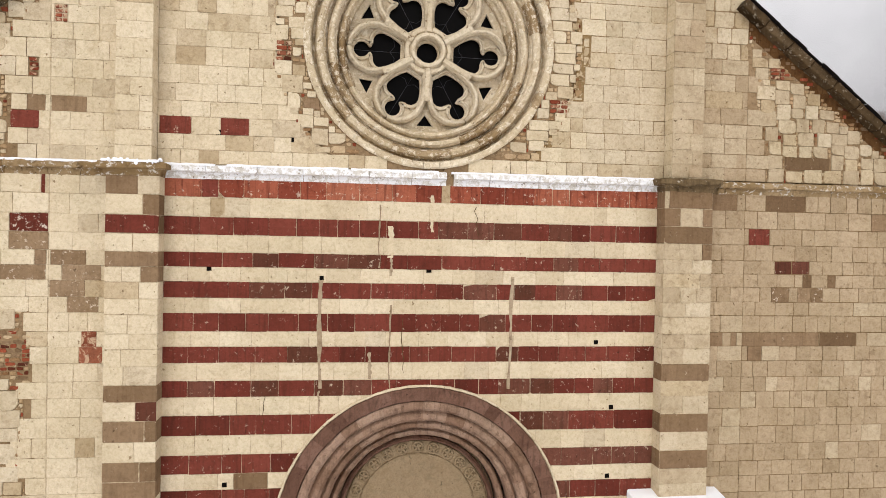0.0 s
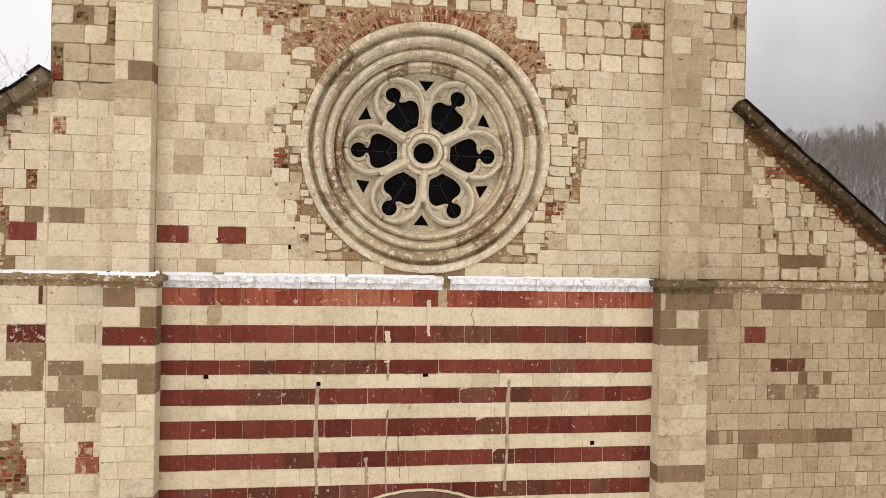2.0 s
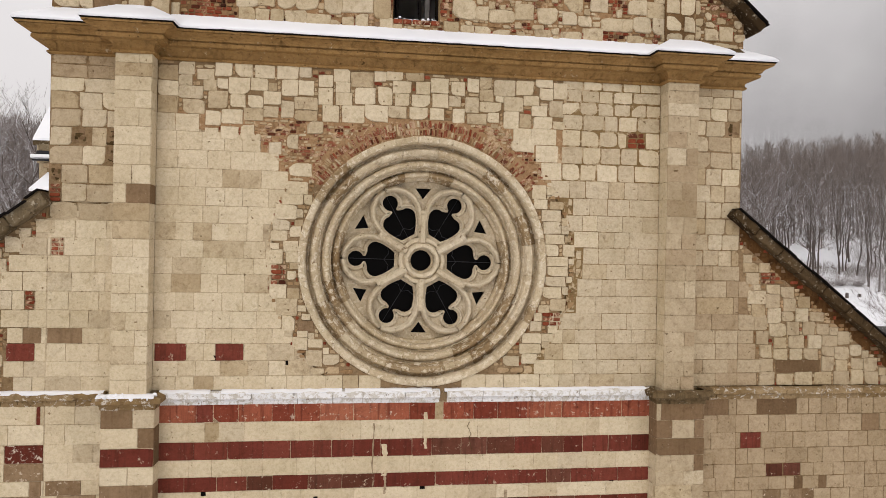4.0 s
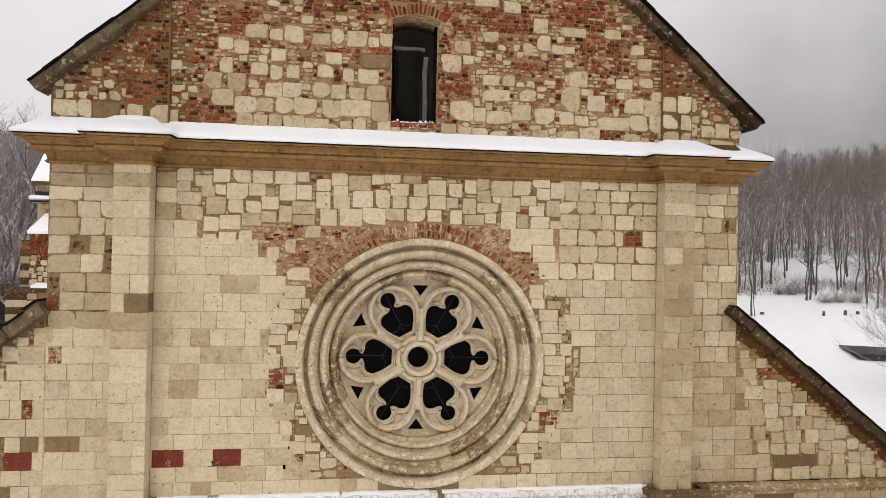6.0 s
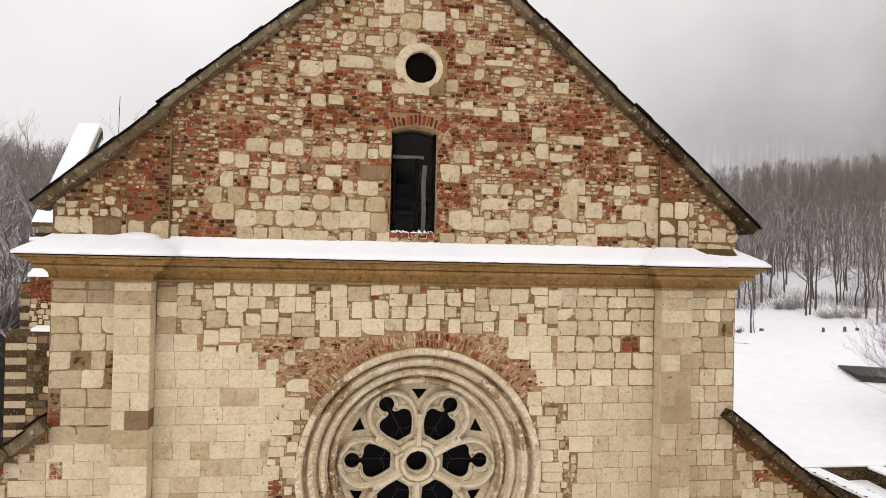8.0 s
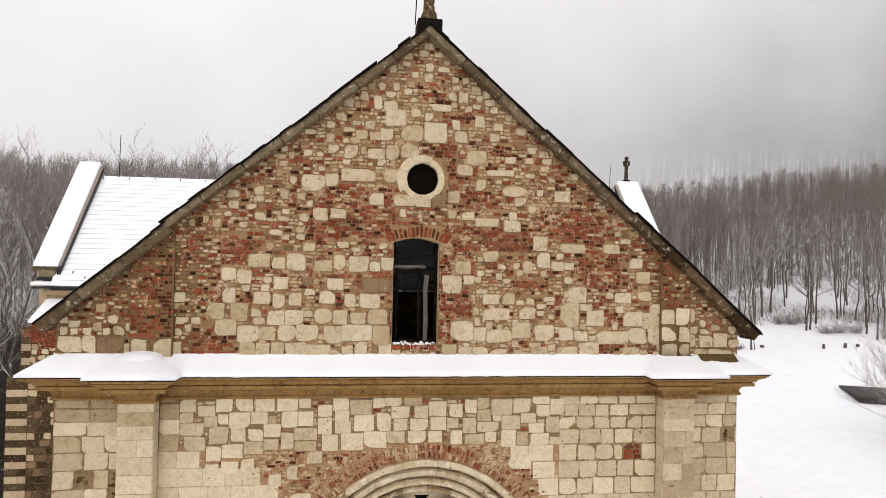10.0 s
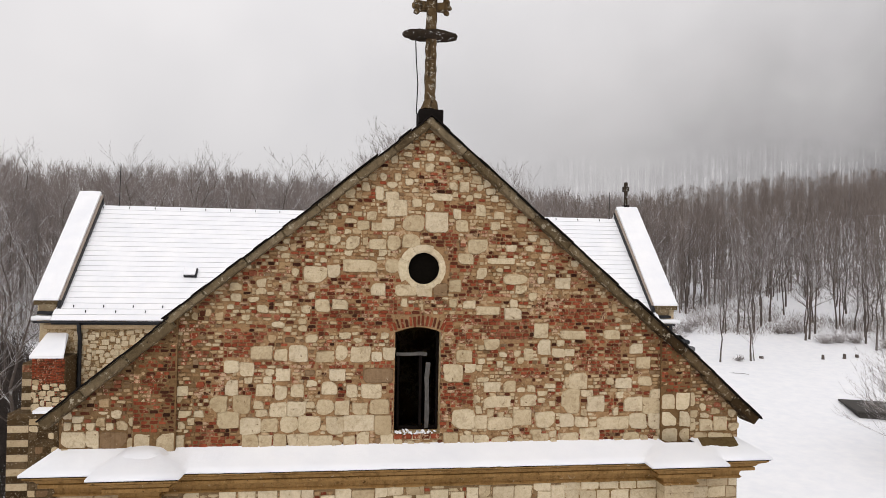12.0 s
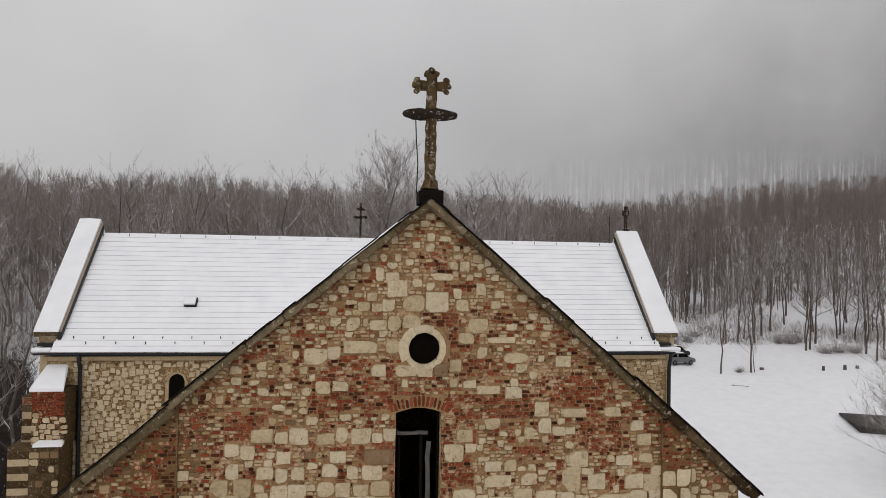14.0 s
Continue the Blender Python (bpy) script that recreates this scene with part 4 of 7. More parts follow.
UPPER_MARKS = marks(
    (-4.63, 10.25, 0.56, 0.29, "r"), (-3.58, 10.27, 0.50, 0.30, "r"), (-3.26, 13.52, 0.39, 0.28, "t"), (-3.55, 12.10, 0.39, 0.29, "t"), (-4.10, 12.42, 0.33, 0.28, "t"),
    (-4.05, 14.48, 0.29, 0.31, "k"), (4.24, 14.5, 0.40, 0.29, "k"),
    (2.95, 11.62, 0.25, 0.29, "k"), (2.92, 10.55, 0.25, 0.30, "t"))
worn_corner = lambda x, z: x > 2.75 and z > 13.62
lay_courses(nave, -4.94, 4.74, UPPER, (0.27, 0.54), upper_cream, UPPER_MARKS, None, lambda x, z: around_rose(x, z) == "ashlar" and not worn_corner(x, z), gap=0.008, proud=0.005)
lay_courses(nave, 2.7, 4.74, UPPER, (0.28, 0.46), lambda x, z, i: CREAM if rng.random() < 0.6 else WARM, UPPER_MARKS, None, lambda x, z: around_rose(x, z) == "ashlar" and worn_corner(x, z), gap=0.022, proud=0.006, style="rough")


def brick_fill(x, z):
    q = rng.random()
    if q < 0.08:
        return None, ""
    return (BRICK_LIMED, "brick") if q < 0.44 else ((BRICK if q < 0.52 else BRICK_DARK, "brick") if q < 0.56 else ((RUBBLE, "rubble") if q < 0.88 else (CREAM_OLD, "rubble")))


def top_fill(x, z):
    q = rng.random()
    return (RUBBLE, "rubble") if q < 0.75 else ((BRICK, "brick") if q < 0.85 else (CREAM_OLD, "rubble"))


pack(nave, -3.3, 2.6, 13.4, 14.8, lambda x, z: around_rose(x, z) == "brick", fill=brick_fill, chance=lambda x, z: 0.006, sizes=(0.2, 0.4), big_material=CREAM_OLD, row=0.06, step=0.03, proud=0.004,
     bigs=((1.92, 14.30, 0.46, 0.26, CREAM), (-2.35, 13.68, 0.42, 0.26, CREAM)))
pack(nave, -3.2, 3.2, 9.98, 13.75, lambda x, z: around_rose(x, z) == "collar", [(-2.72, 11.71, 0.28, 0.37, BRICK), (2.55, 10.9, 0.36, 0.26, BRICK), (-2.2, 10.75, 0.30, 0.22, BROWN)],
     top_fill, lambda x, z: 0.85, (0.22, 0.44), 0.08, 0.008, CREAM, 0.0, "rough", True)
pack(nave, -4.93, 3.3, 14.2, 15.60, lambda x, z: around_rose(x, z) == "top", (), top_fill, lambda x, z: 0.85, (0.24, 0.46), 0.08, 0.008, CREAM, 0.0, "rough", True)


lay_courses(nave, LEFT + 0.01, -5.57, UPPER[:11], (0.3, 0.6), cream, marks((-6.45, 10.55, 0.59, 0.25, "b"), (-6.60, 12.1, 0.22, 0.19, "k"), (-6.66, 12.8, 0.2, 0.3, "k")), gap=0.009, proud=0.006)
lay_courses(nave, LEFT + 0.01, -5.57, UPPER[10:], (0.32, 0.62), worn_flank, marks((-6.45, 15.53, 0.6, 0.17, "n"), (-5.86, 15.53, 0.56, 0.17, "n"), (-6.45, 15.32, 0.6, 0.2, "n"), (-5.86, 15.32, 0.56, 0.2, "n"), (-6.22, 14.15, 0.34, 0.3, "m"), (-5.69, 14.15, 0.2, 0.3, "m"), (-5.70, 13.8, 0.24, 0.3, "m"), (-6.66, 13.1, 0.2, 0.3, "k"), (-6.66, 13.45, 0.2, 0.3, "m")), gap=0.012, proud=0.006, style="rough")
lay_courses(nave, LEFT + 0.01, -5.71, STRIPES, (0.3, 0.6), cream, proud=0.006, gap=0.006, marks=marks((-6.43, 7.81, 0.6, 0.23, "p"), (-6.21, 7.56, 0.67, 0.23, "p"), (-6.45, 7.27, 0.6, 0.29, "p"), (-6.18, 6.97, 0.53, 0.25, "p"), (-6.07, 6.36, 0.26, 0.26, "l"), (-6.04, 6.05, 0.4, 0.26, "l")))
lay_courses(nave, 5.38, RIGHT, UPPER[:9], (0.3, 0.66), buff, marks((5.99, 11.18, 0.80, 0.33, "t")), gap=0.009, proud=0.006)
lay_courses(nave, 5.38, RIGHT - 0.01, UPPER[8:], (0.26, 0.52), worn_flank, marks((6.3, 14.8, 0.3, 0.3, "m"), (5.6, 13.8, 0.26, 0.3, "t")), gap=0.012, proud=0.006, style="rough")
lay_courses(nave, 5.62, RIGHT, STRIPES, (0.26, 0.5), tan, marks((5.93, 6.40, 0.29, 0.22, "b"), (5.98, 9.11, 0.7, 0.33, "b"), (6.32, 6.40, 0.12, 0.2, "b")), gap=0.009, proud=0.006)

# ---- stonework of the aisle fronts ----
rag_l = Masonry(aisle_l, 0.0, 300)


def left_fill(x, z):
    q = rng.random()
    return (RUBBLE, "rubble") if q < 0.62 else ((BRICK, "brick") if q < 0.82 else (CREAM_OLD, "rubble"))


def left_ragged(x, z):
    """Where the dressed face of the left aisle front has broken away."""
    edge = -7.25 if z > 9.5 else (-6.95 if z < 6.9 else -9.0)
    return x < edge - 0.5 * patch(z, 0, 1.3) + (0.25 if z > 12 else 0) or (z > 9.5 and z > aisle_line(x) - 0.5)


lay_courses(rag_l, -AISLE_OUT, LEFT, STRIPES, (0.3, 0.6), cream, marks((-7.1, 8.12, 0.66, 0.27, "p"), (-7.3, 7.53, 0.98, 0.24, "p"), (-6.9, 7.81, 0.2, 0.2, "b"), (-7.1, 8.45, 0.64, 0.32, "q"), (-6.87, 9.11, 0.07, 0.30, "r")), None, lambda x, z: not left_ragged(x, z), gap=0.009, proud=0.006)
lay_courses(rag_l, -AISLE_OUT, LEFT, UPPER, (0.3, 0.6), cream, marks((-7.19, 10.25, 0.47, 0.30, "r"), (-7.0, 10.55, 0.3, 0.25, "b"), (-7.04, 11.2, 0.19, 0.33, "k")), None, lambda x, z: not left_ragged(x, z) and z < aisle_line(x) - 0.35, gap=0.009, proud=0.006)


def left_hole(x, z):
    """A breach in the facing that shows brick and rubble."""
    d = 0.3 * (patch(x, z, 3.0, 7.0) - 0.5)
    return x < -7.02 + d and 5.58 + d < z < 6.48 + d


pack(rag_l, -8.2, LEFT, 5.3, 6.8, left_hole, (), lambda x, z: (BRICK, "brick") if rng.random() < 0.45 else ((RUBBLE, "rubble") if rng.random() < 0.6 else (BROWN, "rubble")), None, (0.1, 0.2), 0.08, 0.004)
pack(rag_l, -AISLE_OUT, LEFT, 0.0, 9.3, lambda x, z: left_ragged(x, z) and not left_hole(x, z), (), left_fill, lambda x, z: 0.9, (0.28, 0.5), 0.08, 0.008, WARM, 0.0, "rough", True)
pack(rag_l, -AISLE_OUT, LEFT, 9.56, 13.1, lambda x, z: left_ragged(x, z) and z < aisle_line(x) - 0.12, (), left_fill, lambda x, z: 0.9, (0.26, 0.46), 0.08, 0.008, WARM, 0.0, "rough", True)
rag_l.build()

rag_r = Masonry(aisle_r, 0.0, 300)


def right_ragged(x, z):
    return z > 9.5 and (x > 6.9 + 0.5 * patch(z, x, 1.5) - 0.25 * (z - 9.5) or z > aisle_line(x) - 0.7)


def right_fill(x, z):
    q = rng.random() + (0.35 if z > aisle_line(x) - 0.7 else 0)
    if q > 1.05:
        return None, ""
    return (RUBBLE, "rubble") if q < 0.16 else ((BRICK, "brick") if q < 0.34 or q > 0.9 else ((BROWN, "rubble") if q < 0.5 else (RUSTY, "rubble")))


lay_courses(rag_r, RIGHT, AISLE_OUT, STRIPES, (0.24, 0.5), tan, marks(
    (6.83, 8.45, 0.46, 0.33, "r"), (7.37, 7.81, 0.37, 0.25, "w"), (7.76, 7.81, 0.38, 0.24, "w"), (7.91, 7.55, 0.20, 0.25, "b"), (8.46, 7.57, 0.17, 0.25, "b"), (7.32, 7.26, 0.39, 0.28, "p"),
    (7.85, 7.25, 0.30, 0.27, "p"), (8.13, 7.24, 0.28, 0.26, "p"), (6.88, 6.39, 0.76, 0.22, "b"), (7.73, 6.39, 0.94, 0.22, "b"), (8.64, 6.39, 0.83, 0.22, "b"), (6.78, 6.12, 0.31, 0.25, "b"),
    (7.39, 9.14, 0.89, 0.35, "b"), (9.53, 8.79, 0.41, 0.32, "b")), gap=0.012, proud=0.006)
lay_courses(rag_r, RIGHT, AISLE_OUT, UPPER, (0.3, 0.66), buff, marks((7.85, 9.97, 1.0, 0.27, "b")), None, lambda x, z: (not right_ragged(x, z) and z < aisle_line(x) - 0.3) or (7.35 < x < 8.35 and 9.85 < z < 10.1), gap=0.009, proud=0.006)
near_verge = lambda x, z: z > aisle_line(x) - 0.85 + 0.55 * patch(x, z, 2.0)
pack(rag_r, RIGHT, AISLE_OUT, 9.56, 13.0, lambda x, z: right_ragged(x, z) and not near_verge(x, z) and not (7.33 < x < 8.37 and 9.82 < z < 10.1), [(6.96, 9.71, 0.43, 0.25, BRICK), (7.14, 11.77, 0.31, 0.23, BRICK)],
     top_fill, lambda x, z: 0.9, (0.26, 0.42), 0.08, 0.006, BUFF, 0.0, "rough", True)
pack(rag_r, RIGHT, AISLE_OUT, 9.56, 13.0, lambda x, z: right_ragged(x, z) and near_verge(x, z) and z < aisle_line(x) - 0.12, fill=right_fill, chance=lambda x, z: 0.015, sizes=(0.18, 0.34), big_material=RUSTY, proud=0.004)
rag_r.build()

# ---- the gable: mixed stone and brick ----
CENTRE_STONES = [
    (-0.67, 21.02, 0.39, 0.32), (-0.35, 20.73, 0.41, 0.33), (0.11, 20.76, 0.45, 0.42), (-2.23, 19.71, 0.45, 0.32), (-1.88, 19.77, 0.25, 0.25), (-1.38, 19.88, 0.64, 0.23), (-0.74, 19.89, 0.31, 0.26), (-1.04, 20.31, 0.34, 0.20),
    (-0.73, 20.34, 0.27, 0.29), (-0.39, 20.38, 0.35, 0.28), (-1.53, 20.33, 0.27, 0.26), (-0.48, 19.42, 0.43, 0.22), (-0.12, 19.41, 0.32, 0.23), (-1.02, 19.43, 0.29, 0.25), (0.49, 19.51, 0.23, 0.23), (0.93, 20.30, 0.39, 0.29),
    (0.70, 20.05, 0.31, 0.22), (0.61, 20.70, 0.26, 0.23), (0.51, 20.93, 0.16, 0.20), (0.21, 21.26, 0.41, 0.14), (-0.78, 21.26, 0.27, 0.17), (1.71, 19.66, 0.51, 0.21), (2.69, 19.59, 0.33, 0.22), (1.42, 20.02, 0.57, 0.12)]
MIDDLE_STONES = [
    (1.02, 19.77, 0.21, 0.23), (1.17, 19.03, 0.47, 0.16), (1.67, 18.97, 0.34, 0.22), (0.78, 19.15, 0.25, 0.16), (-2.08, 19.11, 0.29, 0.25), (-1.75, 19.13, 0.30, 0.19), (-2.52, 18.18, 0.37, 0.32), (-2.01, 18.12, 0.34, 0.21),
    (-1.34, 18.17, 0.39, 0.31), (-1.02, 18.12, 0.20, 0.19), (-0.79, 18.18, 0.24, 0.24), (-1.77, 17.77, 0.31, 0.24), (-1.92, 17.52, 0.29, 0.26), (-1.49, 17.46, 0.23, 0.25), (-1.11, 17.46, 0.40, 0.29), (0.70, 18.13, 0.31, 0.24),
    (1.25, 18.36, 0.31, 0.22), (0.48, 17.80, 0.39, 0.35), (0.82, 17.89, 0.22, 0.17), (1.27, 17.52, 0.33, 0.21), (1.62, 17.53, 0.25, 0.22), (2.00, 18.16, 0.20, 0.24), (-1.70, 18.20, 0.24, 0.29), (-1.33, 20.67, 0.23, 0.18)]
FOOT_STONES = [
    (-1.99, 17.16, 0.35, 0.29), (-1.67, 17.14, 0.29, 0.28), (-1.33, 17.12, 0.29, 0.23), (-0.95, 17.16, 0.38, 0.29), (-2.29, 16.84, 0.43, 0.32), (-1.80, 16.81, 0.34, 0.33), (-1.33, 16.84, 0.59, 0.31), (-0.88, 16.80, 0.33, 0.40),
    (-2.08, 16.50, 0.45, 0.25), (-1.26, 16.52, 0.25, 0.31), (-0.80, 16.50, 0.26, 0.29), (0.70, 16.89, 0.45, 0.39), (1.44, 16.80, 0.51, 0.26), (1.05, 16.84, 0.25, 0.27), (1.37, 17.23, 0.54, 0.23), (2.01, 17.25, 0.32, 0.22),
    (0.46, 16.48, 0.29, 0.29), (0.77, 16.46, 0.26, 0.25), (1.07, 16.46, 0.31, 0.22), (1.44, 16.42, 0.35, 0.23), (1.90, 16.91, 0.38, 0.31), (-1.52, 16.48, 0.22, 0.23)]
LEFT_STONES = [
    (-3.75, 17.94, 0.27, 0.24), (-3.47, 17.89, 0.28, 0.26), (-3.20, 18.20, 0.42, 0.26), (-2.84, 18.16, 0.24, 0.23), (-4.66, 17.49, 0.26, 0.18), (-3.74, 17.54, 0.24, 0.31), (-3.14, 17.50, 0.30, 0.25), (-2.83, 17.44, 0.23, 0.27),
    (-2.52, 17.48, 0.25, 0.24), (-3.97, 17.24, 0.33, 0.30), (-3.55, 17.23, 0.32, 0.35), (-3.79, 16.94, 0.41, 0.32), (-3.38, 16.82, 0.39, 0.32), (-3.03, 16.83, 0.31, 0.27), (-2.66, 16.84, 0.36, 0.31), (-2.87, 17.12, 0.32, 0.29),
    (-2.53, 17.13, 0.35, 0.28), (-3.38, 16.52, 0.31, 0.31), (-3.10, 16.52, 0.25, 0.26), (-2.83, 16.52, 0.25, 0.29), (-2.49, 16.51, 0.40, 0.30), (-4.78, 16.55, 0.40, 0.25), (-6.52, 16.61, 0.44, 0.31), (-6.20, 16.62, 0.23, 0.33)]
RIGHT_STONES = [
    (2.25, 18.64, 0.29, 0.31), (2.92, 18.55, 0.53, 0.17), (3.74, 18.56, 0.36, 0.19), (2.32, 18.31, 0.27, 0.32), (2.62, 18.19, 0.28, 0.19), (4.26, 18.28, 0.28, 0.20), (4.42, 17.99, 0.31, 0.24), (3.04, 17.63, 0.39, 0.32),
    (4.00, 17.58, 0.35, 0.22), (2.89, 17.23, 0.40, 0.49), (3.23, 17.38, 0.26, 0.14), (3.42, 17.16, 0.37, 0.31), (4.21, 17.15, 0.39, 0.30), (4.60, 17.11, 0.39, 0.32), (2.36, 16.86, 0.40, 0.32), (2.81, 16.84, 0.29, 0.25),
    (3.12, 16.80, 0.29, 0.22), (3.78, 16.78, 0.67, 0.26), (4.32, 16.81, 0.39, 0.32), (4.71, 16.80, 0.35, 0.33), (2.28, 16.46, 0.32, 0.25), (2.85, 16.46, 0.42, 0.26), (3.29, 16.49, 0.41, 0.37), (4.17, 16.48, 0.34, 0.21)]
EDGE_STONES = [
    (4.46, 17.62, 0.30, 0.19), (4.72, 17.36, 0.30, 0.20), (5.14, 16.70, 0.30, 0.31), (5.45, 16.72, 0.23, 0.28), (5.80, 16.70, 0.29, 0.23), (6.11, 16.73, 0.29, 0.30), (5.69, 16.44, 0.29, 0.22), (6.02, 16.45, 0.35, 0.19),
    (5.14, 17.29, 0.29, 0.29), (5.46, 17.24, 0.19, 0.28), (-5.49, 16.52, 0.20, 0.25), (-5.21, 16.52, 0.35, 0.25), (-2.79, 17.78, 0.27, 0.24), (-1.07, 20.65, 0.20, 0.16), (-0.85, 20.69, 0.24, 0.23), (0.65, 21.47, 0.19, 0.20),
    (-1.03, 21.30, 0.16, 0.27), (0.98, 21.02, 0.20, 0.24), (2.85, 18.2, 0.2, 0.15)]


def in_gable(x, z):
    if z > gable_line(x) - 0.12 or x < LEFT + 0.02 or x > RIGHT - 0.02:
        return False
    if WINDOW[0] - 0.005 < x < WINDOW[1] + 0.005 and WINDOW[2] - 0.02 < z < WINDOW[3] + 0.12:
        return False
    if WINDOW[0] - 0.06 < x < WINDOW[1] + 0.06 and WINDOW[3] + 0.02 < z < WINDOW[3] + 0.36:
        return False
    return math.hypot(x - OCULUS[0], z - OCULUS[1]) > 0.50


# where the gable was patched with brick: x from, x to, z from, z to
BRICKWORK = [
    (-2.15, -0.68, 19.15, 19.75), (-2.3, -0.68, 18.62, 19.2), (-3.9, -3.1, 18.1, 18.75), (-4.1, -3.7, 17.35, 17.65), (-4.4, -3.75, 16.4, 16.95), (-0.2, 0.55, 20.22, 20.6),
    (0.3, 0.95, 19.82, 20.22), (0.55, 1.5, 19.25, 19.68), (2.1, 3.65, 18.58, 19.28), (2.9, 3.95, 17.78, 18.42), (0.24, 2.1, 18.42, 18.95), (1.0, 1.65, 20.35, 20.6),
    (-0.25, 0.3, 21.35, 21.75), (0.2, 0.9, 20.92, 21.2), (0.3, 0.9, 17.0, 18.3), (1.7, 2.4, 17.55, 17.95), (3.25, 3.8, 16.95, 17.3), (3.25, 3.75, 16.38, 16.65), (-3.5, -3.15, 17.3, 17.6), (-2.7, -0.7, 17.85, 18.05), (0.25, 0.43, 16.7, 18.7), (-0.80, -0.68, 16.7, 18.5)]


def brickwork(x, z):
    d = 0.16 * (patch(x, z, 3.5, 6.0) - 0.5)
    return in_gable(x, z) and any(a + d < x < b + d and c + d < z < e + d for a, b, c, e in BRICKWORK)


def brick_course(x, z):
    q = rng.random()
    return (BRICK, "brick") if q < 0.48 else ((BRICK_LIMED if q < 0.78 else BRICK_DARK, "brick") if q < 0.88 else ((RUBBLE, "rubble") if q < 0.95 else (None, "")))


def gable_fill(x, z):
    """Small stones and broken brick in thick mortar; brownish and sparse in the flanks."""
    flank = x < -4.2 or x > 4.4
    red = 0.36 + 0.45 * (patch(x, z, 1.1, 2.0) - 0.45) + (0.12 if 18.0 < z < 19.4 else 0) - (0.18 if z > 20.8 else 0)
    q = rng.random()
    if q < 0.04:
        return None, ""
    q = rng.random()
    if q < red:
        return rng.choice((BRICK, BRICK, BRICK_LIMED, BRICK_LIMED, BRICK_DARK)), "brick"
    return (RUBBLE if q < 0.78 else (BROWN if q < (0.95 if flank else 0.84) else CREAM_OLD)), "rubble"


gable = Masonry(nave_wall, 0.0, 400)
GABLE_STONES = CENTRE_STONES + MIDDLE_STONES + FOOT_STONES + LEFT_STONES + RIGHT_STONES + EDGE_STONES + [(-5.83, 16.60, 0.47, 0.32, BROWN), (-0.99, 17.76, 0.60, 0.28, BROWN), (0.20, 19.44, 0.28, 0.26, BROWN)]
pack(gable, LEFT, RIGHT, 16.36, 22.6, brickwork, GABLE_STONES, brick_course, None, (0.14, 0.32), 0.08, 0.006, GABLE_STONE, 0.0, step=0.035, loose=2.0)
pack(gable, LEFT, RIGHT, 16.36, 22.6, lambda x, z: in_gable(x, z) and not brickwork(x, z), GABLE_STONES, gable_fill, lambda x, z: (0.30 if z < 17.0 else (0.035 + 0.05 * (z > 20.2) if abs(x) < 4.0 else 0.0)), (0.13, 0.25), 0.08, 0.006, GABLE_STONE, 0.02, "cobble", False, 0.035, False)
gable.build()


def gable_strip(x0, x1, reds):
    """A shallow pier of brick that carries the pilaster on above the cornice."""
    top = lambda x: gable_line(x) - 0.12
    bm = bmesh.new()
    prism(bm, [(x0, 16.3), (x1, 16.3), (x1, top(x1)), (x0, top(x0))], -0.068, 0.05)
    strip = part("gable_pier", bm, MORTAR_BROWN, church)
    wall = Masonry(strip, -0.075, 120)
    foot = 16.75 if reds > 0.7 else 17.4

    def of_strip(x, z):
        q = rng.random()
        if q < 0.05:
            return None, ""
        if reds > 0.7 and x > x1 - 0.24:
            return (BRICK_DARK, "brick") if q < 0.7 else (BRICK, "brick")
        return (BRICK, "brick") if rng.random() < reds else ((BRICK_DARK, "brick") if q < 0.4 else (RUBBLE, "rubble"))

    pack(wall, x0, x1, foot, max(top(x0), top(x1)), lambda x, z: z < top(x), (), of_strip, None, (0.16, 0.34), 0.08, 0.0, CREAM_OLD, 0.0, step=0.035)
    edges = [16.36, 16.75] if reds > 0.7 else [16.36, 16.68, 17.02, 17.4]
    lay_courses(wall, x0, x1, edges, (0.26, 0.42), lambda x, z, i: CREAM if rng.random() < 0.35 else (WARM if rng.random() < 0.6 else CREAM_OLD), gap=0.03, style="rubble")
    wall.build()


gable_strip(-5.48, -4.72, 0.8)
gable_strip(4.78, 5.42, 0.6)


def outside_rose(x, z):
    r = math.hypot(x - ROSE[0], z - ROSE[1])
    return r > 2.45 and not (r < 2.76 and z > 13.2 and abs(x - ROSE[0]) < 2.1)


fill_gaps(nave, -4.92, 4.72, 9.6, 15.60, outside_rose, lambda x, z: (CREAM_OLD, "stone") if rng.random() < 0.6 else (RUBBLE, "stone"))
nave.build()

# brick arch over the gable window, set on edge
xm, span = (WINDOW[0] + WINDOW[1]) / 2, WINDOW[1] - WINDOW[0]
for i in range(15):
    u = (i - 7) / 7
    lean = u * 0.42 + rng.uniform(-0.06, 0.06)
    bm = bmesh.new()
    box_into(bm, -rng.uniform(0.016, 0.03), rng.uniform(0.016, 0.03), -rng.uniform(0.0, 0.015), 0.1, rng.uniform(0.0, 0.03), rng.uniform(0.15, 0.23), 0.010, pose(xm + u * (span / 2 + 0.06), 0, WINDOW[3] + 0.11 * (1 - u * u), 0, math.degrees(lean), 0))
    part("arch_brick", bm, BRICK if rng.random() < 0.75 else BRICK_DARK, nave_wall)

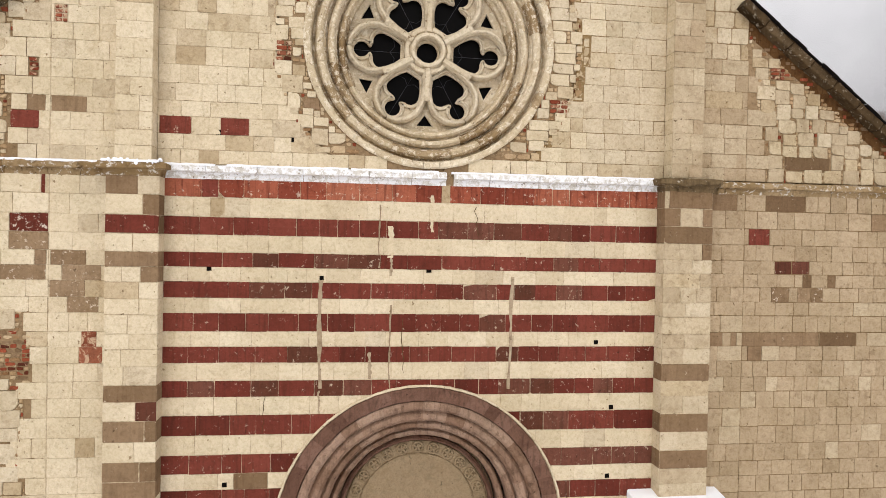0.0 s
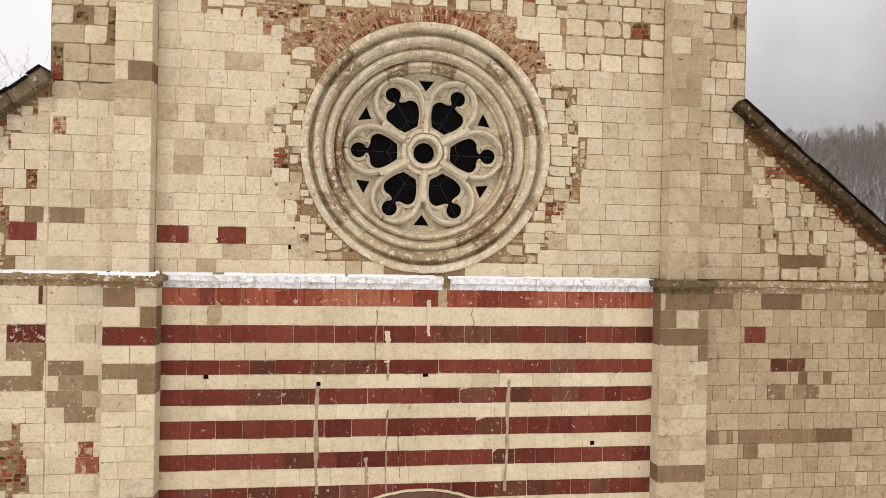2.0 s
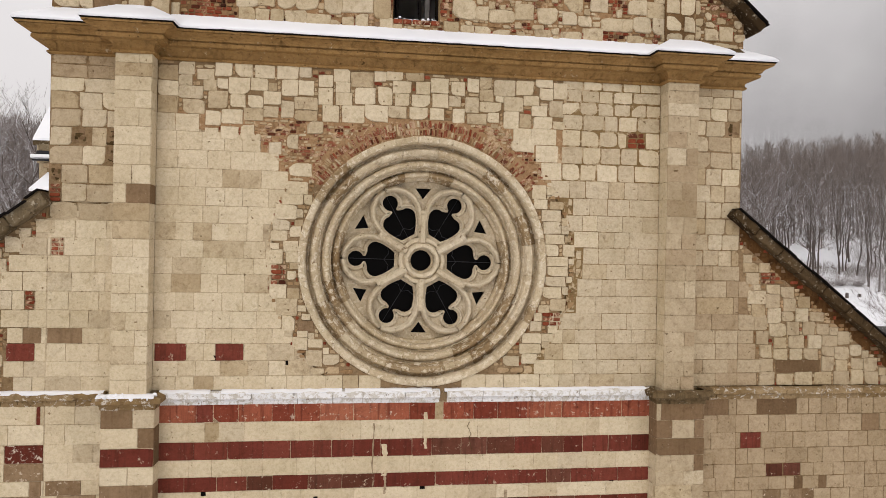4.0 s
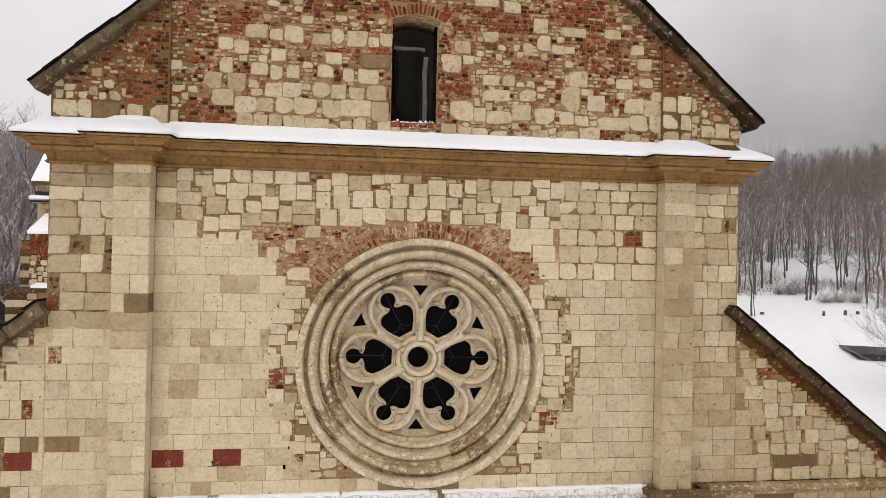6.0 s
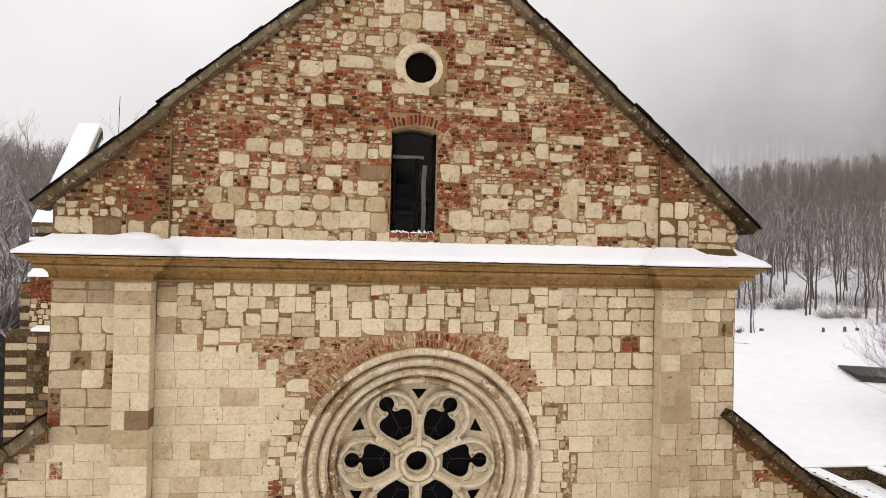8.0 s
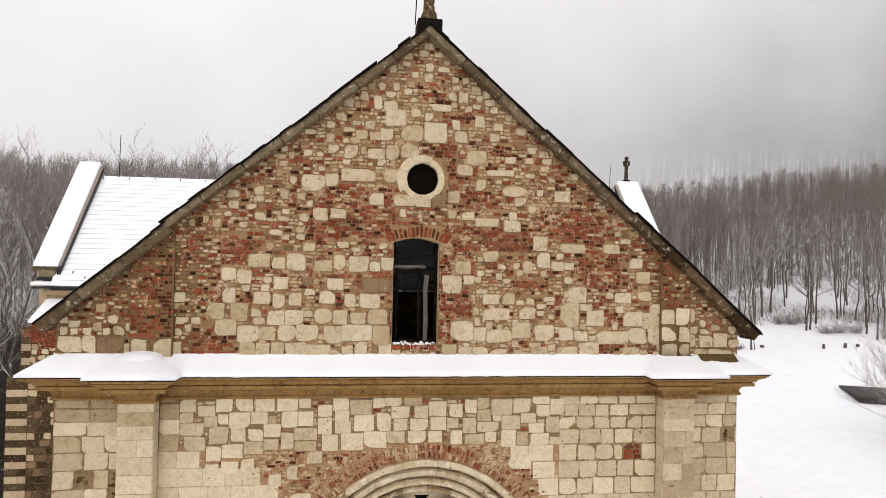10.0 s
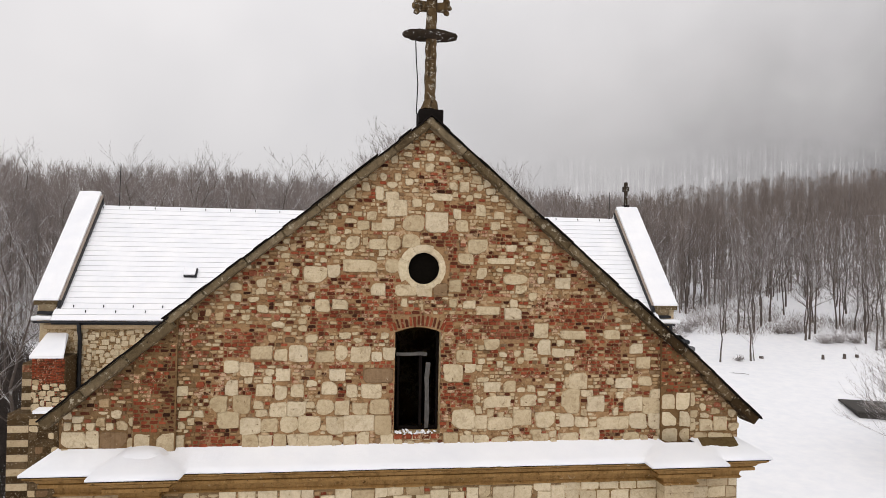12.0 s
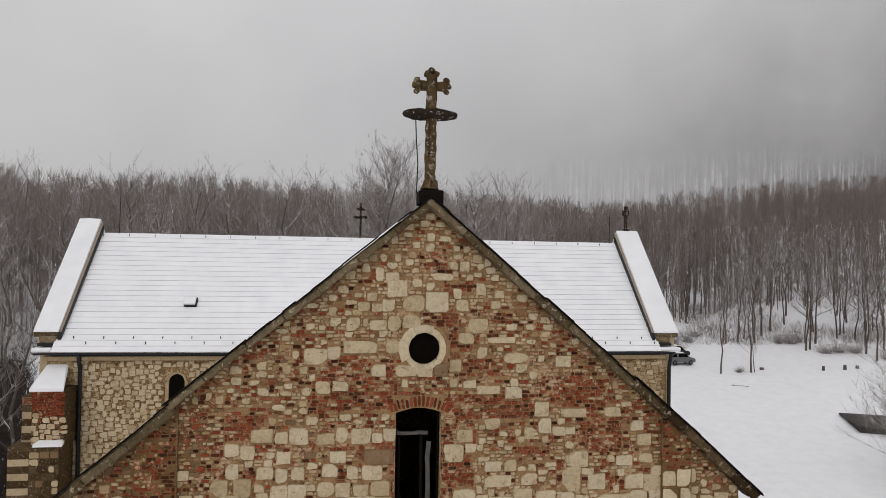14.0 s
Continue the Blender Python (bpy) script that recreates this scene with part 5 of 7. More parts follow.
# brick relieving arch over the rose window, two bricks deep
for ring, count in ((0, 104), (1, 108)):
    for i in range(count):
        if rng.random() < 0.1:
            continue
        a = math.pi * (0.195 + 0.61 * (i + rng.uniform(-0.3, 0.3)) / (count - 1))
        start, length = 2.415 + 0.135 * ring + rng.uniform(0, 0.03), rng.uniform(0.085, 0.14)
        half = rng.uniform(0.013, 0.024)
        bm = bmesh.new()
        box_into(bm, 0.0, length, -0.008 + rng.uniform(-0.014, 0.012), 0.07, -half, half, 0.008, pose(ROSE[0] + start * math.cos(a), 0, ROSE[1] + start * math.sin(a), 0, -math.degrees(a) + rng.uniform(-9, 9), 0))
        q = rng.random()
        part("arch_brick", bm, BRICK_LIMED if q < 0.55 else (RUBBLE if q < 0.78 else (BRICK if q < 0.92 else CREAM_OLD)), nave_wall)

# putlog holes: shallow black blocks, the shade of each hole put into the colour
for x, z in ((-4.0, 7.65), (0.06, 7.67), (3.86, 7.65), (-3.62, 6.29), (0.13, 6.29), (3.41, 6.29), (-3.65, 4.99), (3.75, 5.0), (-3.67, 3.65), (3.7, 3.63), (-3.86, 10.15), (-2.55, 10.06), (-1.96, 7.50)):
    bm = bmesh.new()
    s = rng.uniform(0.04, 0.05)
    prism(bm, [(x - s, z - s), (x + s, z - s * 0.9), (x + s * 0.9, z + s), (x - s, z + s * 0.9)], -0.008, 0.015)
    part("putlog_hole", bm, VOID, nave_wall, "black block for the shade inside a putlog hole")

# mortar-filled scars and cracks down the striped wall
def scar(x, za, zb, width, material, name="mortar_scar", label="grey mortar scar", stray=0.012):
    bm, n = bmesh.new(), 14
    left, right, drift = [], [], 0.0
    for i in range(n + 1):
        z = za + (zb - za) * i / n
        drift += rng.uniform(-stray, stray)
        w = width * rng.uniform(0.5, 1.2) / 2
        left.append((x + drift - w, z))
        right.append((x + drift + w, z))
    prism(bm, left + right[::-1], -0.012, 0.02)
    part(name, bm, material, nave_wall, label)


scar(-1.96, 7.46, 5.42, 0.085, MORTAR_GREY)
scar(1.71, 7.56, 5.38, 0.07, MORTAR_GREY)
scar(-1.98, 5.38, 4.95, 0.04, MORTAR_GREY)
scar(-0.68, 7.9, 7.55, 0.05, MORTAR_GREY)
scar(-0.66, 7.0, 5.4, 0.03, MORTAR_GREY)
scar(-1.05, 6.1, 5.6, 0.07, MORTAR_GREY)
scar(-0.9, 8.9, 7.7, 0.03, MORTAR_GREY)
scar(-0.7, 8.5, 7.9, 0.10, CREAM)
scar(0.1, 9.1, 8.4, 0.07, CREAM)

# cracks in the facing: thin raised ribbons, their inner shade painted dark
for x, za, zb, w in ((-0.42, 6.75, 5.7, 0.012), (-2.98, 5.3, 4.6, 0.01), (0.95, 8.9, 8.35, 0.012)):
    scar(x, za, zb, w, DARK_BROWN, "crack", "narrow dark ribbon for the shade in a crack", 0.022)

# ---- cornice, string course and copings ----
# plan of the front at the cornice, round both pilasters
LINE = [(LEFT, 1.2), (LEFT, 0.0), (-5.57, 0.0), (-5.57, PIL), (-4.94, PIL), (-4.94, 0.0), (4.74, 0.0), (4.74, PIL), (5.38, PIL), (5.38, 0.0), (RIGHT, 0.0), (RIGHT, 1.2)]
moulding("cornice", [(0.0, 15.60), (0.04, 15.605), (0.065, 15.635), (0.04, 15.665), (0.028, 15.67), (0.032, 15.71), (0.055, 15.76), (0.10, 15.80), (0.105, 15.812), (0.235, 15.816), (0.248, 15.832), (0.248, 15.885), (0.215, 15.892), (0.22, 15.908), (0.262, 15.914), (0.272, 15.937), (0.30, 15.967), (0.35, 15.992), (0.40, 16.01), (0.415, 16.018), (0.39, 16.024), (0.43, 16.03), (0.435, 16.06), (0.0, 16.34)], LINE, CORNICE, church, "weathered ochre moulded cornice", worn_by=0.016)
moulding("cornice_tiles", [(0.30, 16.065), (0.455, 16.065), (0.465, 16.082), (0.30, 16.15)], LINE, SLATE, church, "thin dark tile edge", worn_by=0.02)
tagged(moulding("cornice_snow", [(0.0, 16.36), (0.30, 16.14), (0.45, 16.078), (0.485, 16.088), (0.48, 16.13), (0.40, 16.20), (0.02, 16.43), (0.0, 16.45)], LINE, SNOW, None, smooth=True, worn_by=0.02), "smooth white snow lying on the cornice", "snow", kind="stuff")


def snow_mound(x_mid):
    """Snow drifted up against the gable over a pilaster's corner of the cornice."""
    verts, faces, cols, rows = [], [], 26, 8
    for i in range(cols + 1):
        x = x_mid - 0.72 + 1.44 * i / cols
        for k in range(rows + 1):
            y = -0.80 * k / rows
            rise = 0.075 * math.exp(-(((x - x_mid) / 0.36) ** 2)) * math.exp(-((y / 0.38) ** 2)) + 0.004 * noise.noise((x * 4, y * 4, 1))
            verts.append((x, y, 16.437 - 0.68 * max(0.0, -y - 0.35, abs(x - x_mid) - 0.315) + rise))
    for i in range(cols):
        for k in range(rows):
            a = i * (rows + 1) + k
            faces.append((a, a + 1, a + rows + 2, a + rows + 1))
    return tagged(link_mesh("snow_mound", verts, faces, SNOW, smooth=True), "soft mound of drifted snow on the cornice", "snow", kind="stuff")


snow_mound(-5.255)


def bare_tiles(x0, x1, ya, yb):
    """Wet tiles that show through the snow beside the wall."""
    bm = bmesh.new()
    rows = []
    for i in range(13):
        x = x0 + (x1 - x0) * i / 12
        near, far = ya + 0.05 * patch(x, 0, 4.0), yb - 0.12 * patch(x, 3, 3.0) * (1 if 1 < i < 11 else 0.4)
        rows.append([bm.verts.new((x, y, 16.452 + 0.68 * y + 0.006 * patch(x, y, 9.0))) for y in (near, (near + far) / 2, far)])
    for p, q in zip(rows, rows[1:]):
        for k in range(2):
            bm.faces.new((p[k], p[k + 1], q[k + 1], q[k]))
    for v in bmesh.ops.extrude_face_region(bm, geom=bm.faces[:])["geom"]:
        if isinstance(v, bmesh.types.BMVert):
            v.co.z -= 0.03
    part("bare_tiles", bm, DARK_BROWN, church, "wet brown tiles free of snow")


bare_tiles(5.62, 6.42, -0.01, -0.22)

BAND_PROFILE = [(0.0, 9.285), (0.014, 9.29), (0.02, 9.352), (0.045, 9.395), (0.115, 9.405), (0.135, 9.42), (0.14, 9.505), (0.125, 9.525), (0.0, 9.55)]
for k, (xa, xb, stone, label) in enumerate(((-AISLE_OUT, -5.71, MOTTLED, "broken mottled ledge"), (-4.80, 0.36, FROSTED, "frost-whitened ledge"), (0.50, 4.62, FROSTED, "frost-whitened ledge"), (5.9, AISLE_OUT, MOTTLED, "mottled stone ledge"))):
    at = xa
    while at < xb - 0.05:
        w = rng.uniform(0.55, 1.0)
        end = xb if xb - at - w < 0.4 else at + w
        moulding("string_course", [(p * rng.uniform(0.9, 1.05), z + rng.uniform(-0.006, 0.006)) for p, z in BAND_PROFILE], [(at + 0.004, 0.0), (end - 0.004, 0.0)], stone, church, label, worn_by=0.05 if stone is MOTTLED else 0.022)
        at = end
moulding("string_course", BAND_PROFILE, [(-5.71, 0.0), (-5.71, PIL), (-4.80, PIL), (-4.80, 0.0)], MOTTLED, church, "crumbled ledge over the pilaster", worn_by=0.05)
moulding("string_course", BAND_PROFILE, [(4.62, 0.0), (4.62, PIL), (5.62, PIL), (5.62, 0.0), (5.9, 0.0)], LEDGE_BROWN, church, "brown mossy part of the string course", worn_by=0.10)


def crumbly_snow(path, reach, z, seed):
    """A bumpy strip of snow on a narrow ledge."""
    r = random.Random(seed)
    verts, faces, m = [], [], 5
    pts = []
    for a, b in zip(path, path[1:]):
        n = max(2, int((Vector(b) - Vector(a)).length / 0.12))
        pts += [Vector(a).lerp(Vector(b), i / n) for i in range(n)]
    pts.append(Vector(path[-1]))
    for p in pts:
        k = r.uniform(0.5, 1.08)
        h = r.uniform(0.3, 1.0)
        for o, up in ((0.0, -0.02), (reach * k, -0.045), (reach * (k + 0.03), -0.038 + 0.012 * h), (reach * k * 0.6, -0.012 + 0.02 * h), (0.0, 0.0 + 0.02 * h)):
            verts.append((p.x, p.y - o, z + up))
    for i in range(len(pts) - 1):
        for k in range(m - 1):
            faces.append((i * m + k, (i + 1) * m + k, (i + 1) * m + k + 1, i * m + k + 1))
    return tagged(link_mesh("ledge_snow", verts, faces, SNOW), "crumbly thin snow on the string course", "snow", kind="stuff")


crumbly_snow([(-9.8, 0.0), (-5.75, 0.0)], 0.14, 9.56, 1)
crumbly_snow([(-5.75, PIL), (-4.78, PIL)], 0.15, 9.56, 2)
crumbly_snow([(-4.80, 0.0), (-3.9, 0.0)], 0.15, 9.56, 3)
crumbly_snow([(-3.7, 0.0), (-1.5, 0.0)], 0.15, 9.56, 5)
crumbly_snow([(-1.45, 0.0), (0.2, 0.0)], 0.15, 9.56, 6)
crumbly_snow([(0.45, 0.0), (4.5, 0.0)], 0.12, 9.555, 7)
blob = bmesh.new()
for i in range(46):
    lump = pose(rng.uniform(-5.75, -4.78), PIL - 0.05 + rng.uniform(-0.09, 0.08), 9.52 + rng.uniform(-0.03, 0.05), rng.uniform(0, 90), rng.uniform(0, 90), 0) @ Matrix.Diagonal((rng.uniform(0.6, 1.6), 1, rng.uniform(0.5, 1), 1))
    bmesh.ops.create_icosphere(blob, subdivisions=1, radius=rng.uniform(0.02, 0.05), matrix=lump)
tagged(part("snow_heap", blob, SNOW, None), "crumbly lumps of snow on the pilaster ledge", "snow", kind="stuff")


def worn(bm, amount, seed):
    bmesh.ops.subdivide_edges(bm, edges=bm.edges, cuts=3, use_grid_fill=True)
    for v in bm.verts:
        v.co += Vector((noise.noise(v.co * 7 + Vector((seed, 0, 0))), noise.noise(v.co * 7 + Vector((0, seed, 0))), noise.noise(v.co * 7 + Vector((0, 0, seed))))) * amount
    return bm


def sloping_coping(name, x0, z0, x1, z1, length, parent, thick=0.19, front=-0.26, stone=COPING):
    """Coping stones down a slope, with dark slates on them."""
    if x1 < x0:
        x0, z0, x1, z1 = x1, z1, x0, z0
    total = math.hypot(x1 - x0, z1 - z0)
    angle = math.degrees(math.atan2(z1 - z0, x1 - x0))
    n = int(total / length)
    base = part(name, box(0, total, front + 0.03, 0.3, -thick + 0.01, -0.03, 0, pose(x0, 0, z0, 0, -angle, 0)), stone, parent, "lichen-mottled brown coping")
    at = 0.0
    for i in range(n):
        step = total / n
        w = step * rng.uniform(0.9, 1.1) if i < n - 1 else total - at
        w = min(w, total - at)
        j = rng.uniform(-0.014, 0.014)
        part("coping_stone", worn(box(at + 0.008, at + w - 0.008, front + rng.uniform(-0.02, 0.02), 0.28, -thick + j, -0.05 + j, 0.02, pose(x0, 0, z0, 0, -angle, 0)), 0.02, at + x0), stone, base)
        at += w
    at = 0.0
    while at < total:
        w = min(rng.uniform(0.22, 0.55), total - at + 0.03)
        j = rng.uniform(-0.008, 0.014)
        part("verge_slate", box(at, at + w, front - 0.045 + rng.uniform(-0.035, 0.03), 0.32, -0.046 + j, -0.018 + j, 0.005, pose(x0, 0, z0, 0, -angle + rng.uniform(-0.25, 0.25), 0)), SLATE, base, "dark slate verge")
        at += w
    return base


sloping_coping("gable_coping", APEX[0], APEX[1], -4.98, 18.88, 0.85, church)
sloping_coping("gable_coping", -4.88, 18.88, -7.08, 17.03, 0.75, church, 0.23)
sloping_coping("gable_coping", APEX[0], APEX[1], 4.85, 18.70, 0.85, church)
sloping_coping("gable_coping", 4.72, 18.84, 5.85, 17.87, 0.55, church, 0.22, -0.26, COPING_DARK)
sloping_coping("gable_coping", 5.78, 17.90, 6.88, 16.92, 0.55, church, 0.23, -0.26, COPING_DARK)
sloping_coping("aisle_coping", 6.34, 13.20, AISLE_OUT + 0.3, 13.20 - 0.769 * (AISLE_OUT + 0.3 - 6.34), 0.6, church, 0.23, -0.26, COPING_DARK)
sloping_coping("aisle_coping", -6.86, 13.16, -AISLE_OUT - 0.3, 13.16 - 0.78 * (AISLE_OUT + 0.3 - 6.86), 0.7, church, 0.28)

# ---- rose window ----
rose = thing("rose_window", "", "")
for key in ("label", "category"):
    if key in rose:
        del rose[key]
rose.parent = church
RINGS = [
    ([(2.395, 0.10), (2.395, -0.045), (2.37, -0.065), (2.285, -0.055), (2.26, -0.02), (2.255, 0.10), (2.25, 0.30)], 34),
    ([(2.27, 0.6), (2.26, 0.14), (2.24, 0.235), (2.205, 0.24), (2.185, 0.13), (2.15, 0.075), (2.09, 0.07), (2.05, 0.105), (2.035, 0.17), (2.03, 0.24), (2.0, 0.27), (1.99, 0.6)], 24),
    ([(2.0, 0.75), (1.995, 0.25), (1.97, 0.33), (1.95, 0.25), (1.91, 0.205), (1.86, 0.205), (1.83, 0.25), (1.82, 0.33), (1.815, 0.40), (1.79, 0.42), (1.78, 0.75)], 22),
    ([(1.795, 0.85), (1.79, 0.40), (1.77, 0.47), (1.75, 0.40), (1.71, 0.36), (1.67, 0.37), (1.65, 0.43), (1.64, 0.54), (1.615, 0.58), (1.60, 0.60), (1.59, 0.85)], 20),
]
for prof, count in RINGS:
    turn = rng.uniform(0, 1)
    cuts = [turn + 2 * math.pi * (i + rng.uniform(-0.25, 0.25)) / count for i in range(count)]
    for i in range(count):
        a0, a1 = cuts[i] + 0.0012, (cuts[(i + 1) % count] + (2 * math.pi if i == count - 1 else 0)) - 0.0012
        j = rng.uniform(-0.012, 0.012)
        verts, faces = ring_piece([(r, y + j) for r, y in prof], *ROSE, a0, a1, 5)
        link_mesh("voussoir", verts, faces, RING_BROWN if rng.random() < 0.17 else RING, rose)

SPIN = radians(-1.0)


def polar(r, a):
    return (ROSE[0] + r * math.cos(a), ROSE[1] + r * math.sin(a))


def lobe_outline(a):
    """One cusped light: a wide cell near the hub and a round eye near the rim."""
    half = [(0.51, 0.0), (0.51, 0.155), (0.64, 0.255), (0.76, 0.325)]
    half += [(0.92 + 0.19 * math.cos(radians(q)), 0.185 + 0.19 * math.sin(radians(q))) for q in (122, 100, 78, 56, 34, 12, -10)]
    half += [(1.13, 0.09), (1.14, 0.078)]
    half += [(1.31 + 0.18 * math.cos(radians(q)), 0.18 * math.sin(radians(q))) for q in (154, 132, 110, 88, 66, 44, 22, 0)]
    pts = half + [(u, -v) for u, v in half[::-1] if v > 1e-6]
    c, s = math.cos(a), math.sin(a)
    return [(ROSE[0] + u * c - v * s, ROSE[1] + u * s + v * c) for u, v in pts]


lights = [lobe_outline(SPIN + math.pi / 3 * k) for k in range(6)]
tris = []
for k in range(6):
    a = SPIN + math.pi / 6 + math.pi / 3 * k
    tris.append([polar(1.20, a), polar(1.50, a + 0.14), polar(1.50, a - 0.14)])
plate("tracery", [circle(*ROSE, 1.63), *lights, *tris, circle(*ROSE, 0.235, 32)], 0.73, 0.84, RING, rose, "pale carved stone tracery", 0.025)
ribs = []
for k in range(6):
    a = SPIN + math.pi / 3 * k
    for s in (-1, 1):
        ribs.append([(*polar(r, a + s * radians(q)), y) for r, q, y in ((0.40, 25.0, 0.58), (0.70, 27.5, 0.57), (0.92, 26.5, 0.56), (1.10, 24.5, 0.56), (1.27, 21.0, 0.56), (1.42, 15.0, 0.56), (1.53, 7.5, 0.56), (1.57, 0.5, 0.57))])
ribs = [[(x, y, z) for x, z, y in line] for line in ribs]
for line in ribs:
    rib = tube("arch_rib", [[(x, y + 0.03, z) for x, y, z in line], [(x, y + 0.10, z) for x, y, z in line]], 0.062, TRACERY, rose, sides=8)
    tube("roll", [[(x, y - 0.04, z) for x, y, z in line]], 0.034, TRACERY, rib, sides=8)
for k in range(6):
    a = SPIN + math.pi / 6 + math.pi / 3 * k
    tube("spoke", [[(polar(0.36, a)[0], 0.54, polar(0.36, a)[1]), (polar(0.95, a)[0], 0.54, polar(0.95, a)[1])]], 0.078, TRACERY, rose, sides=6, smooth=False)
    tube("spoke_collar", [[(polar(r, a)[0], 0.54, polar(r, a)[1]) for r in (0.92, 1.0)]], 0.085, TRACERY, rose, sides=8)
verts, faces = ring_piece([(0.47, 0.74), (0.47, 0.56), (0.45, 0.53), (0.39, 0.53), (0.375, 0.57), (0.36, 0.56), (0.35, 0.50), (0.33, 0.47), (0.28, 0.47), (0.255, 0.51), (0.24, 0.74)], *ROSE, 0, 2 * math.pi, 40)
link_mesh("hub_ring", verts, faces, TRACERY, rose)
for line in lights:
    count = len(line)
    roll = []
    for i, (x, z) in enumerate(line):
        (xa, za), (xb, zb) = line[i - 1], line[(i + 1) % count]
        d = math.hypot(xb - xa, zb - za)
        roll.append((x - 0.034 * (zb - za) / d, 0.715, z + 0.034 * (xb - xa) / d))
    tube("cusp_rib", [roll], 0.031, TRACERY, rose, sides=6, closed=True)
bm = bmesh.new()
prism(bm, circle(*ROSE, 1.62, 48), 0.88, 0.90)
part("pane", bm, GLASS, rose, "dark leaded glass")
leads = []
for k in range(6):
    a = SPIN + math.pi / 3 * k
    leads.append([(polar(r, a + q)[0], 0.872, polar(r, a + q)[1]) for r, q in ((0.72, -0.36), (0.66, -0.18), (0.74, 0.0), (0.66, 0.18), (0.72, 0.36))])
    leads.append([(polar(r, a)[0], 0.872, polar(r, a)[1]) for r in (0.45, 1.5)])
for lead in leads:
    tube("lead_came", [lead], 0.006, LEAD, rose, sides=4)

# ---- portal ----
portal = new("portal")
portal.parent = church
tagged(portal, label="recessed round-arched portal of purple-grey stone")
ORDERS = [
    ("hood_mould", [(2.79, 0.05), (2.79, -0.03), (2.78, -0.045), (2.752, -0.045), (2.74, 0.05)], 16, CREAM),
    ("voussoir", [(2.735, 0.20), (2.735, -0.01), (2.72, -0.02), (2.46, 0.06), (2.44, 0.20)], 26, PORTAL_DARK),
    ("voussoir", [(2.45, 0.40), (2.44, 0.10), (2.38, 0.07), (2.30, 0.09), (2.25, 0.15), (2.23, 0.26), (2.23, 0.40)], 18, PORTAL),
    ("voussoir", [(2.24, 0.55), (2.23, 0.26), (2.17, 0.20), (2.08, 0.20), (2.02, 0.27), (2.00, 0.38), (2.00, 0.55)], 16, PORTAL),
    ("voussoir", [(2.01, 0.75), (2.00, 0.42), (1.95, 0.36), (1.88, 0.37), (1.83, 0.45), (1.82, 0.75)], 14, PORTAL),
    ("inner_moulding", [(1.80, 0.95), (1.79, 0.66), (1.75, 0.58), (1.69, 0.57), (1.65, 0.62), (1.64, 0.95)], 10, PORTAL),
    ("inner_moulding", [(1.60, 1.0), (1.59, 0.78), (1.54, 0.72), (1.50, 0.76), (1.49, 1.0)], 8, PORTAL_DARK),
]
for name, prof, count, mat in ORDERS:
    cuts = [math.pi * (i + (rng.uniform(-0.2, 0.2) if 0 < i < count else 0)) / count for i in range(count + 1)]
    for i in range(count):
        j = rng.uniform(-0.002, 0.002)
        verts, faces = ring_piece([(r, y + j) for r, y in prof], *PORTAL_AT, cuts[i] + 0.0005, cuts[i + 1] - 0.0005, 5)
        m = mat
        link_mesh(name, verts, faces, m, portal)
    for s in (-1, 1):
        bm = bmesh.new()
        for za, zb in zip((-0.3, 0.6, 1.2, 1.9), (0.59, 1.19, 1.89, PORTAL_AT[1])):
            lo = [bm.verts.new((s * r, y, za)) for r, y in prof]
            hi = [bm.verts.new((s * r, y, zb)) for r, y in prof]
            for k in range(len(prof)):
                k2 = (k + 1) % len(prof)
                bm.faces.new((lo[k], lo[k2], hi[k2], hi[k]))
            bm.faces.new(lo)
            bm.faces.new(hi[::-1])
        part("jamb", bm, mat, portal)
bm = bmesh.new()
prism(bm, circle(*PORTAL_AT, 1.62, 40, 0, math.pi), 0.90, 1.05)
part("tympanum", bm, TYMPANUM, portal, "plain tan stone tympanum")
for i in range(13):
    a = math.pi * (i + 0.5) / 13
    cx, cz = PORTAL_AT[0] + 1.33 * math.cos(a), PORTAL_AT[1] + 1.33 * math.sin(a)
    lines = [[(cx + 0.105 * math.cos(q), 0.895, cz + 0.105 * math.sin(q)) for q in [2 * math.pi * k / 12 for k in range(13)]]]
    lines += [[(cx + t * math.cos(a + w), 0.89, cz + t * math.sin(a + w)) for t in (0.0, 0.05, 0.09)] for w in (0, 1.26, 2.51, 3.77, 5.03)]
    tube("carved_scroll", lines, 0.03, TYMPANUM, portal, "carved leaf scroll", sides=5)
for r in (1.20, 1.46):
    verts, faces = ring_piece([(r + 0.02, 0.92), (r, 0.87), (r - 0.02, 0.92)], *PORTAL_AT, 0, math.pi, 40)
    link_mesh("carved_band", verts, faces, TYMPANUM, portal)
part("lintel", box(-1.6, 1.6, 0.86, 1.05, 2.45, 2.69, 0.02), PORTAL, portal)
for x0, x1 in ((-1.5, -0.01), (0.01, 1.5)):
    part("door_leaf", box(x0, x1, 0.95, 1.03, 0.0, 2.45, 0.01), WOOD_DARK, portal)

# snow-topped block at the pilaster's foot
for x0, x1 in ((4.15, 5.95), (-6.0, -4.5)):
    block = part("pilaster_plinth", box(x0, x1, -0.62, 0.0, -0.4, 3.16, 0.04), CREAM_OLD, church)
    bm = bmesh.new()
    box_into(bm, x0 - 0.04, x1 + 0.04, -0.68, 0.0, 3.15, 3.24, 0.03)
    for v in bm.verts:
        if v.co.z > 3.2:
            v.co.z += 0.16 * (v.co.y + 0.68) + 0.03 * patch(v.co.x, v.co.y, 5)
    tagged(part("plinth_snow", bm, SNOW, None), "white snow cap on a stone plinth", "snow", kind="stuff")

